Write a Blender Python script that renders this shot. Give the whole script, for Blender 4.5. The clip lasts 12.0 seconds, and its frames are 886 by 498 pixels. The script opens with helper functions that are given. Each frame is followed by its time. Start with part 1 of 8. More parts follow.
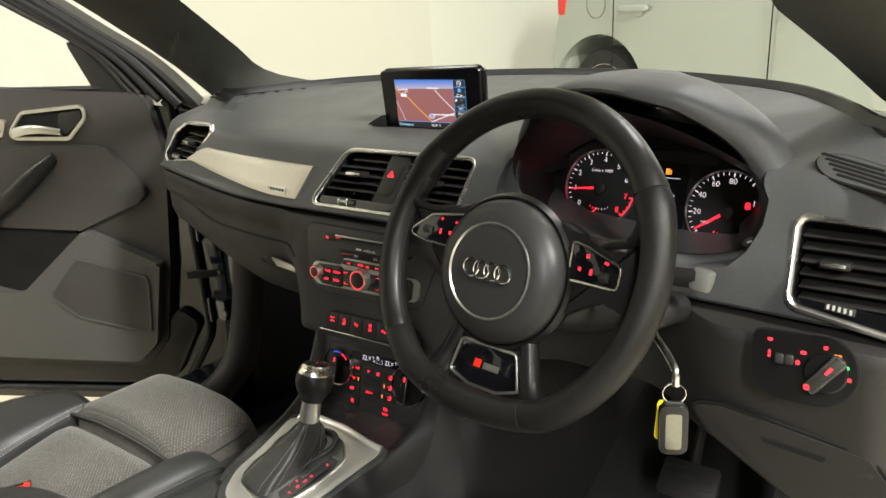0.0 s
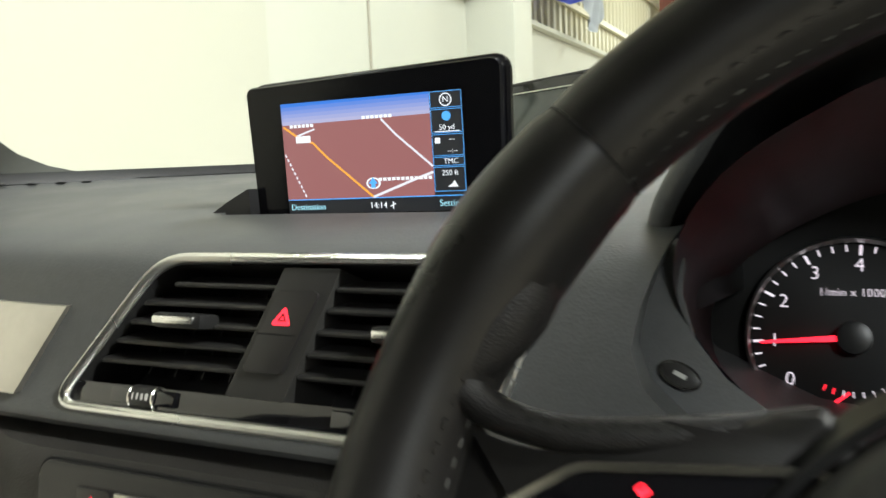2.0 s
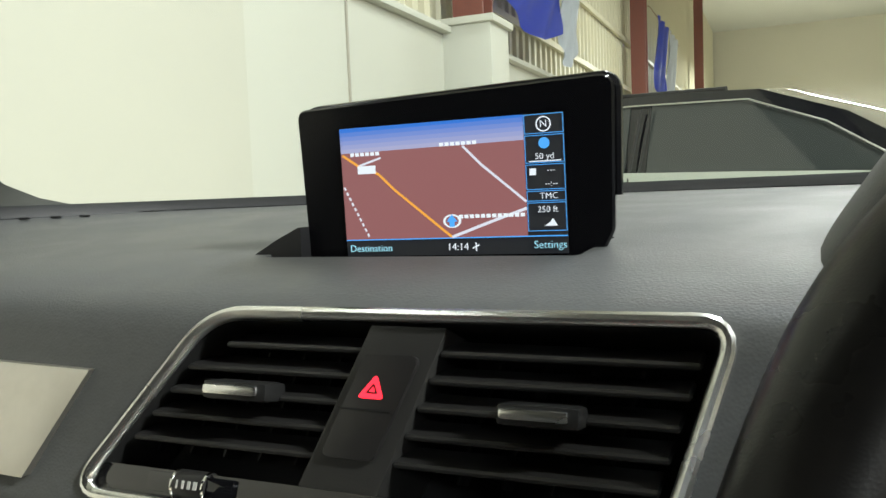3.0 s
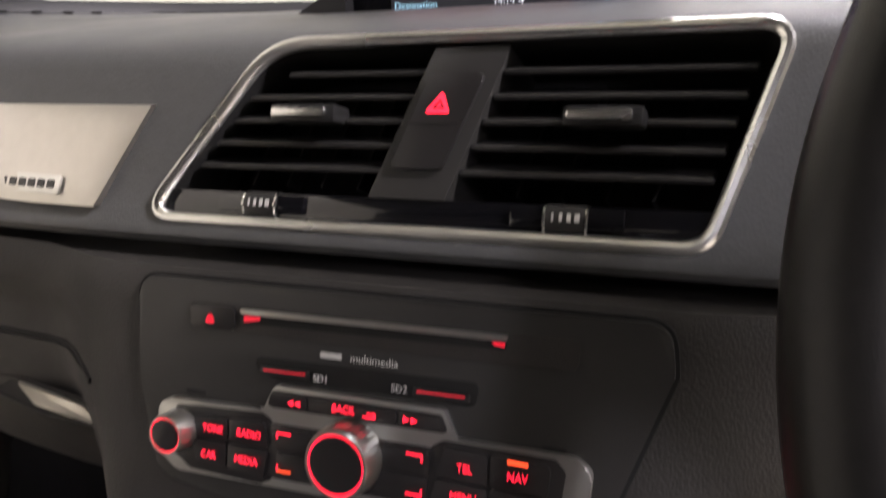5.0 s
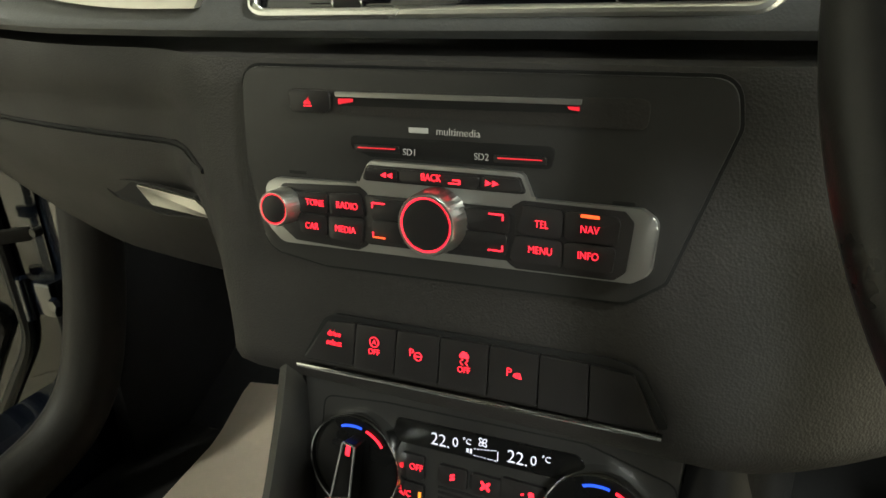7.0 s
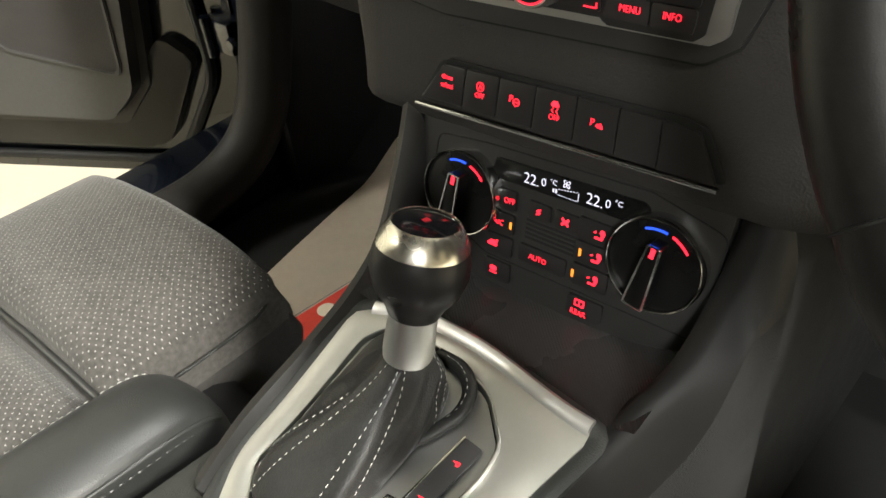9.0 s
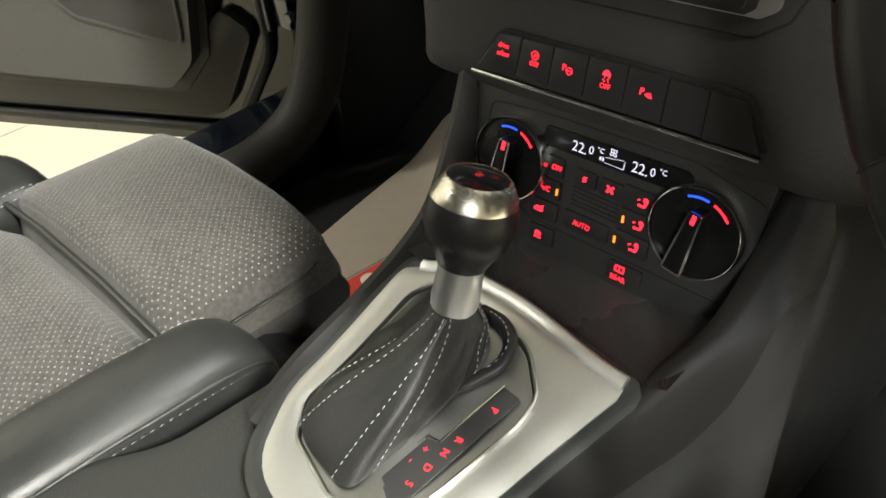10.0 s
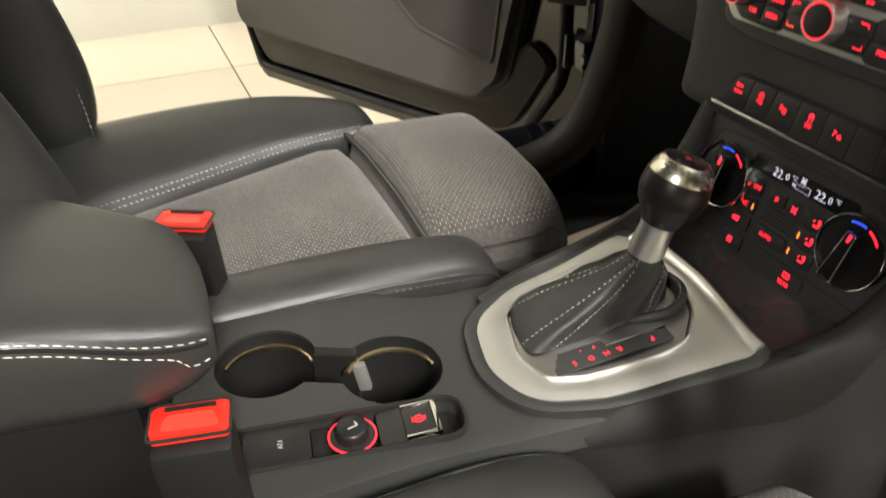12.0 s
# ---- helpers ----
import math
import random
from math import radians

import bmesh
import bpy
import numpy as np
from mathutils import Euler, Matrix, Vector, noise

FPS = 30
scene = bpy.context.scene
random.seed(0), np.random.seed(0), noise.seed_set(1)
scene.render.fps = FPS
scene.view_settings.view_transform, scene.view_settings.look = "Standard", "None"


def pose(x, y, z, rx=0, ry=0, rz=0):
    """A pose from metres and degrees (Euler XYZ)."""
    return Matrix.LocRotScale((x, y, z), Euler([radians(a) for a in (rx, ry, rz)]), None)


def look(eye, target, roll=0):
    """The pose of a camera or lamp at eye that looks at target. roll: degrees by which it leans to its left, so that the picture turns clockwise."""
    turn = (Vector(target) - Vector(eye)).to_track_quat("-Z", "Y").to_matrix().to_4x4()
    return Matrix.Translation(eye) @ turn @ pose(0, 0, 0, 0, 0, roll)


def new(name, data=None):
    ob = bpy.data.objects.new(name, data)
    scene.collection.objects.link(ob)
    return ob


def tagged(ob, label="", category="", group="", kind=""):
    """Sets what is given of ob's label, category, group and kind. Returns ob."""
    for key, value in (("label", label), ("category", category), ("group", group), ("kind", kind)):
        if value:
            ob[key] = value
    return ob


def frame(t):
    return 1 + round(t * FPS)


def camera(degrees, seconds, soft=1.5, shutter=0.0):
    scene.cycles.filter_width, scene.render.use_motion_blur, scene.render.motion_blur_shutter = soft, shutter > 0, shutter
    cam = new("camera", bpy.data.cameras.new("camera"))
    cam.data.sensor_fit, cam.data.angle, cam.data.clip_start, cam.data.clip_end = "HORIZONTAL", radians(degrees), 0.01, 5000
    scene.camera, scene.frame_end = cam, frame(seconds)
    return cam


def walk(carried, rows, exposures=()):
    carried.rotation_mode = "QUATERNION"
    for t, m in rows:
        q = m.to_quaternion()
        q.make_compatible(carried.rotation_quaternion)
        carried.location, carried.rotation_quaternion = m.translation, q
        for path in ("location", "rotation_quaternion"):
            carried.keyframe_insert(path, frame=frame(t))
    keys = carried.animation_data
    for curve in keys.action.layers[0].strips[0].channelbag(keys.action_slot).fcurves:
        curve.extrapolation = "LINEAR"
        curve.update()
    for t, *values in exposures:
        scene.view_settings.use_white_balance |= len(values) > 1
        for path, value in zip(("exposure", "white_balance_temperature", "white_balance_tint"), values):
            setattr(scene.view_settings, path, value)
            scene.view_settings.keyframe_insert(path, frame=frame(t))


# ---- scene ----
cam = camera(58.7, 12.0, soft=1.5, shutter=0.35)
PATH = [
    (0, (0.715, -0.812, 1.282), (-0.453, 0.685, 0.655), -3.9),
    (0.5, (0.654, -0.718, 1.263), (-0.506, 0.801, 0.674), -4.1),
    (1, (0.508, -0.533, 1.194), (-0.675, 1.024, 0.773), -1.5),
    (1.5, (0.358, -0.406, 1.118), (-0.708, 1.268, 0.868), -1.0),
    (2, (0.242, -0.319, 1.114), (-0.612, 1.476, 0.897), -2.5),
    (2.5, (0.177, -0.283, 1.117), (-0.618, 1.545, 0.96), -2.3),
    (2.7, (0.165, -0.279, 1.118), (-0.629, 1.551, 0.979), -2.2),
    (4.3, (0.1270, -0.2853, 1.0985), (-0.5807, 1.5660, 0.9183), -1.65),
    (4.5, (0.1235, -0.2944, 1.0874), (-0.5788, 1.5507, 0.8479), -1.35),
    (5, (0.1290, -0.3183, 1.0590), (-0.6014, 1.4760, 0.5917), -1.46),
    (5.5, (0.1320, -0.3458, 1.0328), (-0.6364, 1.3680, 0.3978), -2.77),
    (6, (0.1310, -0.3586, 1.0282), (-0.6885, 1.3000, 0.3142), -3.60),
    (6.5, (0.1340, -0.3577, 1.0297), (-0.7113, 1.2750, 0.2780), -4.01),
    (6.7, (0.1360, -0.3577, 1.0297), (-0.7062, 1.2720, 0.2701), -3.91),
    (8.3, (0.184, -0.377, 1.036), (-0.889, 0.954, -0.003), -6.4),
    (8.5, (0.192, -0.383, 1.036), (-0.885, 0.888, -0.071), -6.1),
    (9, (0.201, -0.385, 1.041), (-0.881, 0.752, -0.199), -6.5),
    (9.5, (0.206, -0.394, 1.041), (-0.897, 0.709, -0.21), -6.4),
    (10, (0.216, -0.412, 1.041), (-0.928, 0.65, -0.21), -5.8),
    (10.5, (0.231, -0.444, 1.029), (-0.979, 0.526, -0.235), -4.5),
    (11, (0.258, -0.477, 1.025), (-1.056, 0.332, -0.247), -3.2),
    (11.5, (0.312, -0.5, 1.037), (-1.097, 0.19, -0.203), -1.9),
    (12, (0.379, -0.522, 1.07), (-1.167, 0.127, -0.021), -0.8),
]
TONE = [(0, 0.12, 6350, 10), (1.0, 0.15, 6260, 10), (1.5, 0.14, 6130, 9), (2.0, 0.25, 6030, 6), (2.6, 0.10, 5900, 4), (4.3, -0.22, 5900, 18), (5.0, 0.24, 6080, 26), (5.6, 0.08, 6350, 15), (6.1, 0.30, 6320, 5), (6.7, 0.42, 6300, 0), (8.3, 0.55, 6350, 10), (9.5, 0.38, 6300, 8), (10.5, 0.36, 6270, 8), (12, 0.15, 6500, 12)]
walk(cam, [(t, look(eye, target, roll)) for t, eye, target, roll in PATH], TONE)

# world: a closed hall, almost no light from outside
world = bpy.data.worlds.new("world")
scene.world = world
world.use_nodes = True
world.node_tree.nodes["Background"].inputs[0].default_value = (0.9, 0.95, 1.0, 1)
world.node_tree.nodes["Background"].inputs[1].default_value = 0.012


def hall_lamp(x, y, z, sx, sy, watts, colour=(1.0, 0.955, 0.85), aim=None):
    """One of the hall's ceiling lamps."""
    data = bpy.data.lights.new("hall_lamp", "AREA")
    data.shape, data.size, data.size_y, data.energy, data.color = "RECTANGLE", sx, sy, watts, colour
    ob = new("hall_lamp", data)
    ob.matrix_world = look((x, y, z), aim or (x, y, 0))
    return ob


hall_lamp(5.8, -0.9, 5.4, 0.5, 1.6, 1000, aim=(0.0, -0.2, 0.8))
hall_lamp(1.5, 2.8, 5.6, 0.6, 2.0, 330, (1.0, 0.98, 0.93))
hall_lamp(3.4, -4.7, 4.2, 0.6, 2.0, 360, (1.0, 0.98, 0.93), aim=(0.3, -0.1, 1.0))
hall_lamp(-3.0, -3.0, 4.6, 0.6, 2.0, 165, aim=(-0.2, -0.4, 0.7))
hall_lamp(0.4, 7.0, 5.8, 3.0, 0.6, 210)
hall_lamp(2.0, 16.0, 6.4, 4.0, 1.0, 750)
hall_lamp(3.0, 38.0, 6.6, 6.0, 2.0, 5000)

# ---- materials ----
def nodes_of(name):
    m = bpy.data.materials.new(name)
    m.use_nodes = True
    nt = m.node_tree
    return m, nt, nt.nodes, nt.links, nt.nodes["Principled BSDF"]


def mat(name, base, rough=0.5, metal=0.0, grain=0.0, grain_scale=900.0, cells=False, vary=0.12, vary_scale=9.0, coat=0.0, spec=0.36, rough_vary=0.08, wear=0.0, sheen=0.0):
    """A surface: base colour varied at two scales, roughness varied, fine relief."""
    m, nt, N, L, b = nodes_of(name)
    tc = N.new("ShaderNodeTexCoord")
    big = N.new("ShaderNodeTexNoise")
    big.inputs["Scale"].default_value, big.inputs["Detail"].default_value = vary_scale, 5
    fine = N.new("ShaderNodeTexNoise")
    fine.inputs["Scale"].default_value, fine.inputs["Detail"].default_value = vary_scale * 22, 3
    L.new(tc.outputs["Object"], big.inputs["Vector"])
    L.new(tc.outputs["Object"], fine.inputs["Vector"])
    add = N.new("ShaderNodeMath")
    add.operation = "ADD"
    L.new(big.outputs["Fac"], add.inputs[0])
    L.new(fine.outputs["Fac"], add.inputs[1])
    ramp = N.new("ShaderNodeMapRange")
    ramp.inputs[1].default_value, ramp.inputs[2].default_value = 0.6, 1.4
    ramp.inputs[3].default_value, ramp.inputs[4].default_value = 1 - vary, 1 + vary
    L.new(add.outputs[0], ramp.inputs[0])
    mul = N.new("ShaderNodeVectorMath")
    mul.operation = "MULTIPLY"
    mul.inputs[0].default_value = base
    L.new(ramp.outputs[0], mul.inputs[1])
    L.new(mul.outputs[0], b.inputs["Base Color"])
    rr = N.new("ShaderNodeMapRange")
    rr.inputs[1].default_value, rr.inputs[2].default_value = 0.35, 0.65
    rr.inputs[3].default_value, rr.inputs[4].default_value = max(0.02, rough - rough_vary), min(1, rough + rough_vary)
    L.new(big.outputs["Fac"], rr.inputs[0])
    L.new(rr.outputs[0], b.inputs["Roughness"])
    b.inputs["Metallic"].default_value = metal
    b.inputs["Coat Weight"].default_value = coat
    b.inputs["Specular IOR Level"].default_value = spec
    b.inputs["Sheen Weight"].default_value = sheen
    if grain:
        tex = N.new("ShaderNodeTexVoronoi" if cells else "ShaderNodeTexNoise")
        tex.inputs["Scale"].default_value = grain_scale
        L.new(tc.outputs["Object"], tex.inputs["Vector"])
        bump = N.new("ShaderNodeBump")
        bump.inputs["Strength"].default_value, bump.inputs["Distance"].default_value = grain, 0.0006
        L.new(tex.outputs["Distance" if cells else "Fac"], bump.inputs["Height"])
        L.new(bump.outputs[0], b.inputs["Normal"])
    return m


def glow(name, colour, strength):
    m, nt, N, L, b = nodes_of(name)
    b.inputs["Base Color"].default_value = (0.02, 0.02, 0.02, 1)
    b.inputs["Emission Color"].default_value = (*colour, 1)
    b.inputs["Emission Strength"].default_value = strength
    return m


def dotted(name, base, pitch, dot, dot_colour, rough):
    """Perforated suede: rows of pale pinholes over a brushed nap."""
    m = mat(name, base, rough, grain=0.5, grain_scale=1500, vary=0.48, vary_scale=11, spec=0.2, sheen=0.25)
    nt, N, L = m.node_tree, m.node_tree.nodes, m.node_tree.links
    b = N["Principled BSDF"]
    tc = N.new("ShaderNodeTexCoord")
    sep = N.new("ShaderNodeSeparateXYZ")
    L.new(tc.outputs["Object"], sep.inputs[0])

    def op(kind, a, c):
        n = N.new("ShaderNodeMath")
        n.operation = kind
        for k, v in enumerate((a, c)):
            if isinstance(v, float):
                n.inputs[k].default_value = v
            else:
                L.new(v, n.inputs[k])
        return n.outputs[0]

    u = op("ADD", sep.outputs["X"], sep.outputs["Y"])
    v = op("SUBTRACT", sep.outputs["X"], sep.outputs["Y"])
    fu = op("SUBTRACT", op("FRACT", op("DIVIDE", u, pitch), 0.0), 0.5)
    fv = op("SUBTRACT", op("FRACT", op("DIVIDE", v, pitch), 0.0), 0.5)
    d = op("ADD", op("MULTIPLY", fu, fu), op("MULTIPLY", fv, fv))
    geo = N.new("ShaderNodeNewGeometry")
    face = N.new("ShaderNodeSeparateXYZ")
    L.new(geo.outputs["Normal"], face.inputs[0])
    hole = op("MULTIPLY", op("LESS_THAN", d, dot), op("GREATER_THAN", face.outputs["Z"], 0.45))
    mix = N.new("ShaderNodeMix")
    mix.data_type = "RGBA"
    old = b.inputs["Base Color"].links[0].from_socket
    L.new(hole, mix.inputs[0])
    L.new(old, mix.inputs[6])
    mix.inputs[7].default_value = (*dot_colour, 1)
    L.new(mix.outputs[2], b.inputs["Base Color"])
    return m


def brushed(name, base, rough, stretch=(4, 4, 300), vary=0.05):
    """Brushed or satin metal with fine streaks."""
    m = mat(name, base, rough, metal=1.0, vary=vary, vary_scale=6, rough_vary=0.05)
    N, L = m.node_tree.nodes, m.node_tree.links
    b = N["Principled BSDF"]
    tc = N.new("ShaderNodeTexCoord")
    mp = N.new("ShaderNodeMapping")
    mp.inputs["Scale"].default_value = stretch
    tex = N.new("ShaderNodeTexNoise")
    tex.inputs["Scale"].default_value = 14
    L.new(tc.outputs["Object"], mp.inputs[0])
    L.new(mp.outputs[0], tex.inputs["Vector"])
    bump = N.new("ShaderNodeBump")
    bump.inputs["Strength"].default_value, bump.inputs["Distance"].default_value = 0.12, 0.0004
    L.new(tex.outputs["Fac"], bump.inputs["Height"])
    L.new(bump.outputs[0], b.inputs["Normal"])
    return m


SOFT = mat("soft_dash_plastic", (0.064, 0.066, 0.066), 0.52, grain=0.20, grain_scale=700, cells=True, vary=0.10)
LOWER = mat("lower_dash_plastic", (0.023, 0.0215, 0.020), 0.58, spec=0.28, grain=0.3, grain_scale=800, cells=True, vary=0.10)
STACK = mat("stack_plastic", (0.020, 0.0195, 0.0185), 0.42, grain=0.12, grain_scale=1200, vary=0.08)
CONSOLE = mat("console_plastic", (0.026, 0.027, 0.026), 0.42, spec=0.5, grain=0.25, grain_scale=900, cells=True, vary=0.10)
BLACK = mat("black_plastic", (0.012, 0.012, 0.012), 0.4, grain=0.1, vary=0.1)
GLOSS = mat("piano_black", (0.004, 0.004, 0.005), 0.08, coat=0.6, vary=0.05, rough_vary=0.03)
# near-black for gaps and linings; also carries the shade of flat recesses
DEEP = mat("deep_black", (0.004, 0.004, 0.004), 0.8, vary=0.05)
SLAT = mat("vent_slat", (0.016, 0.0155, 0.015), 0.36, vary=0.08)
HUBSKIN = mat("airbag_skin", (0.019, 0.019, 0.0185), 0.46, grain=0.08, grain_scale=1500, vary=0.08, spec=0.3)
BEZEL = mat("screen_bezel", (0.004, 0.004, 0.005), 0.16, spec=0.25, vary=0.05, rough_vary=0.03)
# console plastic darkened: shade on the driver's side is put into the colour
SHADEFLANK = mat("shaded_side_plastic", (0.0075, 0.0072, 0.007), 0.62, grain=0.15, grain_scale=1000, vary=0.1, spec=0.22)
BOOTHIDE = mat("boot_leather", (0.019, 0.019, 0.018), 0.44, grain=0.3, grain_scale=1100, cells=True, vary=0.2, vary_scale=30)
CUPRING = mat("warm_metal_ring", (0.74, 0.60, 0.36), 0.3, metal=1.0, vary=0.05)
KEYCAP = mat("key_cap", (0.014, 0.013, 0.013), 0.38, vary=0.08)
LEATHER = mat("black_leather", (0.026, 0.027, 0.026), 0.36, spec=0.55, grain=0.2, grain_scale=1100, cells=True, vary=0.14, vary_scale=12)
RIMHIDE = mat("worn_wheel_leather", (0.0095, 0.009, 0.0085), 0.35, spec=0.24, grain=0.05, grain_scale=1700, cells=True, vary=0.2, vary_scale=16)
PERFHIDE = dotted("perforated_wheel_leather", (0.010, 0.0095, 0.009), 0.0042, 0.05, (0.003, 0.003, 0.003), 0.36)
PERFHIDE.node_tree.nodes["Principled BSDF"].inputs["Sheen Weight"].default_value = 0.0
SUEDE = dotted("perforated_suede", (0.080, 0.075, 0.069), 0.0060, 0.014, (0.36, 0.35, 0.33), 0.85)
PLAINSUEDE = mat("plain_suede", (0.050, 0.047, 0.044), 0.85, grain=0.5, grain_scale=1500, vary=0.3, vary_scale=14, spec=0.2, sheen=0.2)
CARPET = mat("black_carpet", (0.010, 0.010, 0.010), 0.95, grain=1.0, grain_scale=900, vary=0.3, vary_scale=30)
RUBBER = mat("rubber_seal", (0.010, 0.010, 0.011), 0.5, vary=0.1)
CHROME = mat("chrome", (0.62, 0.62, 0.60), 0.14, metal=1.0, vary=0.05, rough_vary=0.06)
SATIN = brushed("satin_silver", (0.60, 0.60, 0.57), 0.34)
DIALBLACK = mat("dial_black", (0.004, 0.004, 0.004), 0.32, spec=0.25, vary=0.05)
VENTSILVER = mat("vent_silver", (0.74, 0.74, 0.72), 0.27, metal=1.0, vary=0.04)
DECOR = brushed("brushed_decor", (0.56, 0.54, 0.49), 0.42, stretch=(3, 300, 300))
PLATE = mat("console_silver", (0.68, 0.675, 0.65), 0.46, metal=1.0, vary=0.03, vary_scale=12, rough_vary=0.04)
RIBBED = mat("ribbed_tray_rubber", (0.022, 0.022, 0.022), 0.28, vary=0.12)
wave = RIBBED.node_tree.nodes.new("ShaderNodeTexWave")
wave.bands_direction = "DIAGONAL"
wave.inputs["Scale"].default_value = 240.0
wave_at = RIBBED.node_tree.nodes.new("ShaderNodeTexCoord")
wave_bump = RIBBED.node_tree.nodes.new("ShaderNodeBump")
wave_bump.inputs["Strength"].default_value, wave_bump.inputs["Distance"].default_value = 0.35, 0.0006
RIBBED.node_tree.links.new(wave_at.outputs["Object"], wave.inputs["Vector"])
RIBBED.node_tree.links.new(wave.outputs["Fac"], wave_bump.inputs["Height"])
RIBBED.node_tree.links.new(wave_bump.outputs[0], RIBBED.node_tree.nodes["Principled BSDF"].inputs["Normal"])
DOORIN = mat("door_panel_plastic", (0.050, 0.047, 0.046), 0.5, grain=0.25, grain_scale=800, cells=True, vary=0.12)
DOORLOW = mat("door_lower_plastic", (0.075, 0.074, 0.074), 0.45, grain=0.2, grain_scale=900, vary=0.1)
PAINT = mat("dark_blue_paint", (0.006, 0.008, 0.014), 0.18, coat=0.9, vary=0.1, rough_vary=0.04)
PILLAR = mat("pillar_cloth", (0.055, 0.055, 0.050), 0.8, grain=0.3, grain_scale=1400, vary=0.08)
LINER = mat("roof_liner", (0.05, 0.05, 0.048), 0.9, grain=0.3, grain_scale=1200, vary=0.08)
THREAD = mat("pale_thread", (0.50, 0.50, 0.46), 0.7, vary=0.1)
BUCKLE_RED = mat("buckle_red", (0.72, 0.022, 0.012), 0.4, vary=0.08)
YELLOW = mat("yellow_plastic", (0.85, 0.72, 0.02), 0.4, vary=0.06)
PAPER = mat("paper_mat", (0.76, 0.66, 0.54), 0.85, grain=0.2, grain_scale=300, vary=0.05, vary_scale=4)
PAPER_RED = mat("paper_red_print", (0.62, 0.06, 0.04), 0.8, vary=0.08)
INK = mat("grey_ink", (0.30, 0.27, 0.24), 0.8, vary=0.1)
GREYTAG = mat("grey_tag", (0.20, 0.20, 0.16), 0.35, metal=0.6, vary=0.1)
LEGEND = mat("white_print", (0.42, 0.42, 0.40), 0.6, vary=0.04)
WALLPAINT = mat("cream_wall_paint", (0.45, 0.44, 0.38), 0.75, grain=0.1, grain_scale=60, vary=0.03, vary_scale=0.7)
BLOCK = mat("painted_block", (0.48, 0.48, 0.425), 0.7, grain=0.4, grain_scale=90, vary=0.05, vary_scale=1.2)
CLAD = mat("beige_cladding", (0.52, 0.49, 0.36), 0.5, vary=0.08, vary_scale=0.8)
STEEL = mat("red_oxide_steel", (0.16, 0.055, 0.040), 0.6, vary=0.12, vary_scale=3)
FLAG = mat("blue_banner", (0.03, 0.06, 0.55), 0.7, vary=0.15, vary_scale=3)
FLAGW = mat("pale_banner", (0.62, 0.66, 0.74), 0.7, vary=0.2, vary_scale=4)
TILE = mat("cream_floor_tile", (0.66, 0.60, 0.48), 0.35, vary=0.05, vary_scale=1.5)
GROUT = mat("tile_grout", (0.34, 0.32, 0.27), 0.8, vary=0.1)
FARWALL = mat("far_grey_wall", (0.56, 0.54, 0.45), 0.8, vary=0.05, vary_scale=0.5)
CEILING = mat("hall_ceiling", (0.55, 0.55, 0.5), 0.8, vary=0.05)
SUVPAINT = mat("silver_green_paint", (0.36, 0.39, 0.35), 0.26, metal=0.3, coat=0.7, vary=0.006, rough_vary=0.01)
DARKGLASS = mat("tinted_glass", (0.026, 0.029, 0.027), 0.05, coat=0.5, vary=0.05, rough_vary=0.02)
TYRE = mat("tyre_rubber", (0.02, 0.02, 0.02), 0.8, vary=0.15)
TAIL = mat("tail_lamp_red", (0.55, 0.03, 0.02), 0.15, coat=0.5, vary=0.1)
RED = glow("red_backlight", (1.0, 0.012, 0.03), 2.6)
REDLOW = glow("dim_red_backlight", (1.0, 0.01, 0.03), 0.8)
AMBER = glow("amber_lamp", (1.0, 0.26, 0.02), 1.6)
ORANGE = glow("orange_lamp", (1.0, 0.08, 0.015), 2.0)
GREEN = glow("green_lamp", (0.05, 1.0, 0.2), 1.6)
BLUE = glow("blue_mark", (0.02, 0.09, 1.0), 1.3)
WHITE = glow("white_display", (0.9, 0.86, 1.0), 0.9)
PALE = glow("pale_scale", (1.0, 0.85, 0.9), 0.9)
MAPRED = glow("map_ground", (0.30, 0.105, 0.10), 1.0)
MAPROAD = glow("map_road", (0.80, 0.76, 0.80), 1.0)
MAPGOLD = glow("map_main_road", (0.95, 0.40, 0.04), 1.0)
MAPBLUE = glow("map_blue", (0.10, 0.42, 0.95), 1.0)
MAPBLACK = glow("map_black", (0.004, 0.005, 0.008), 1.0)
MAPTEXT = glow("map_text", (0.92, 0.92, 0.92), 1.0)
MAPCYAN = glow("map_cyan", (0.45, 0.85, 0.95), 1.0)


def clear_glass(name):
    m = bpy.data.materials.new(name)
    m.use_nodes = True
    N, L = m.node_tree.nodes, m.node_tree.links
    N.clear()
    out = N.new("ShaderNodeOutputMaterial")
    mix = N.new("ShaderNodeMixShader")
    tr = N.new("ShaderNodeBsdfTransparent")
    tr.inputs[0].default_value = (0.93, 0.96, 0.93, 1)
    gl = N.new("ShaderNodeBsdfGlossy")
    gl.inputs["Roughness"].default_value = 0.02
    mix.inputs[0].default_value = 0.03
    L.new(tr.outputs[0], mix.inputs[1])
    L.new(gl.outputs[0], mix.inputs[2])
    L.new(mix.outputs[0], out.inputs[0])
    return m


CLEAR = clear_glass("clear_glass")

# ---- building tools ----
def finish(bm, name, material, angle=35):
    me = bpy.data.meshes.new(name)
    bmesh.ops.recalc_face_normals(bm, faces=bm.faces)
    bm.to_mesh(me)
    bm.free()
    me.materials.append(material)
    me.shade_smooth()
    me.set_sharp_from_angle(angle=radians(angle))
    return me


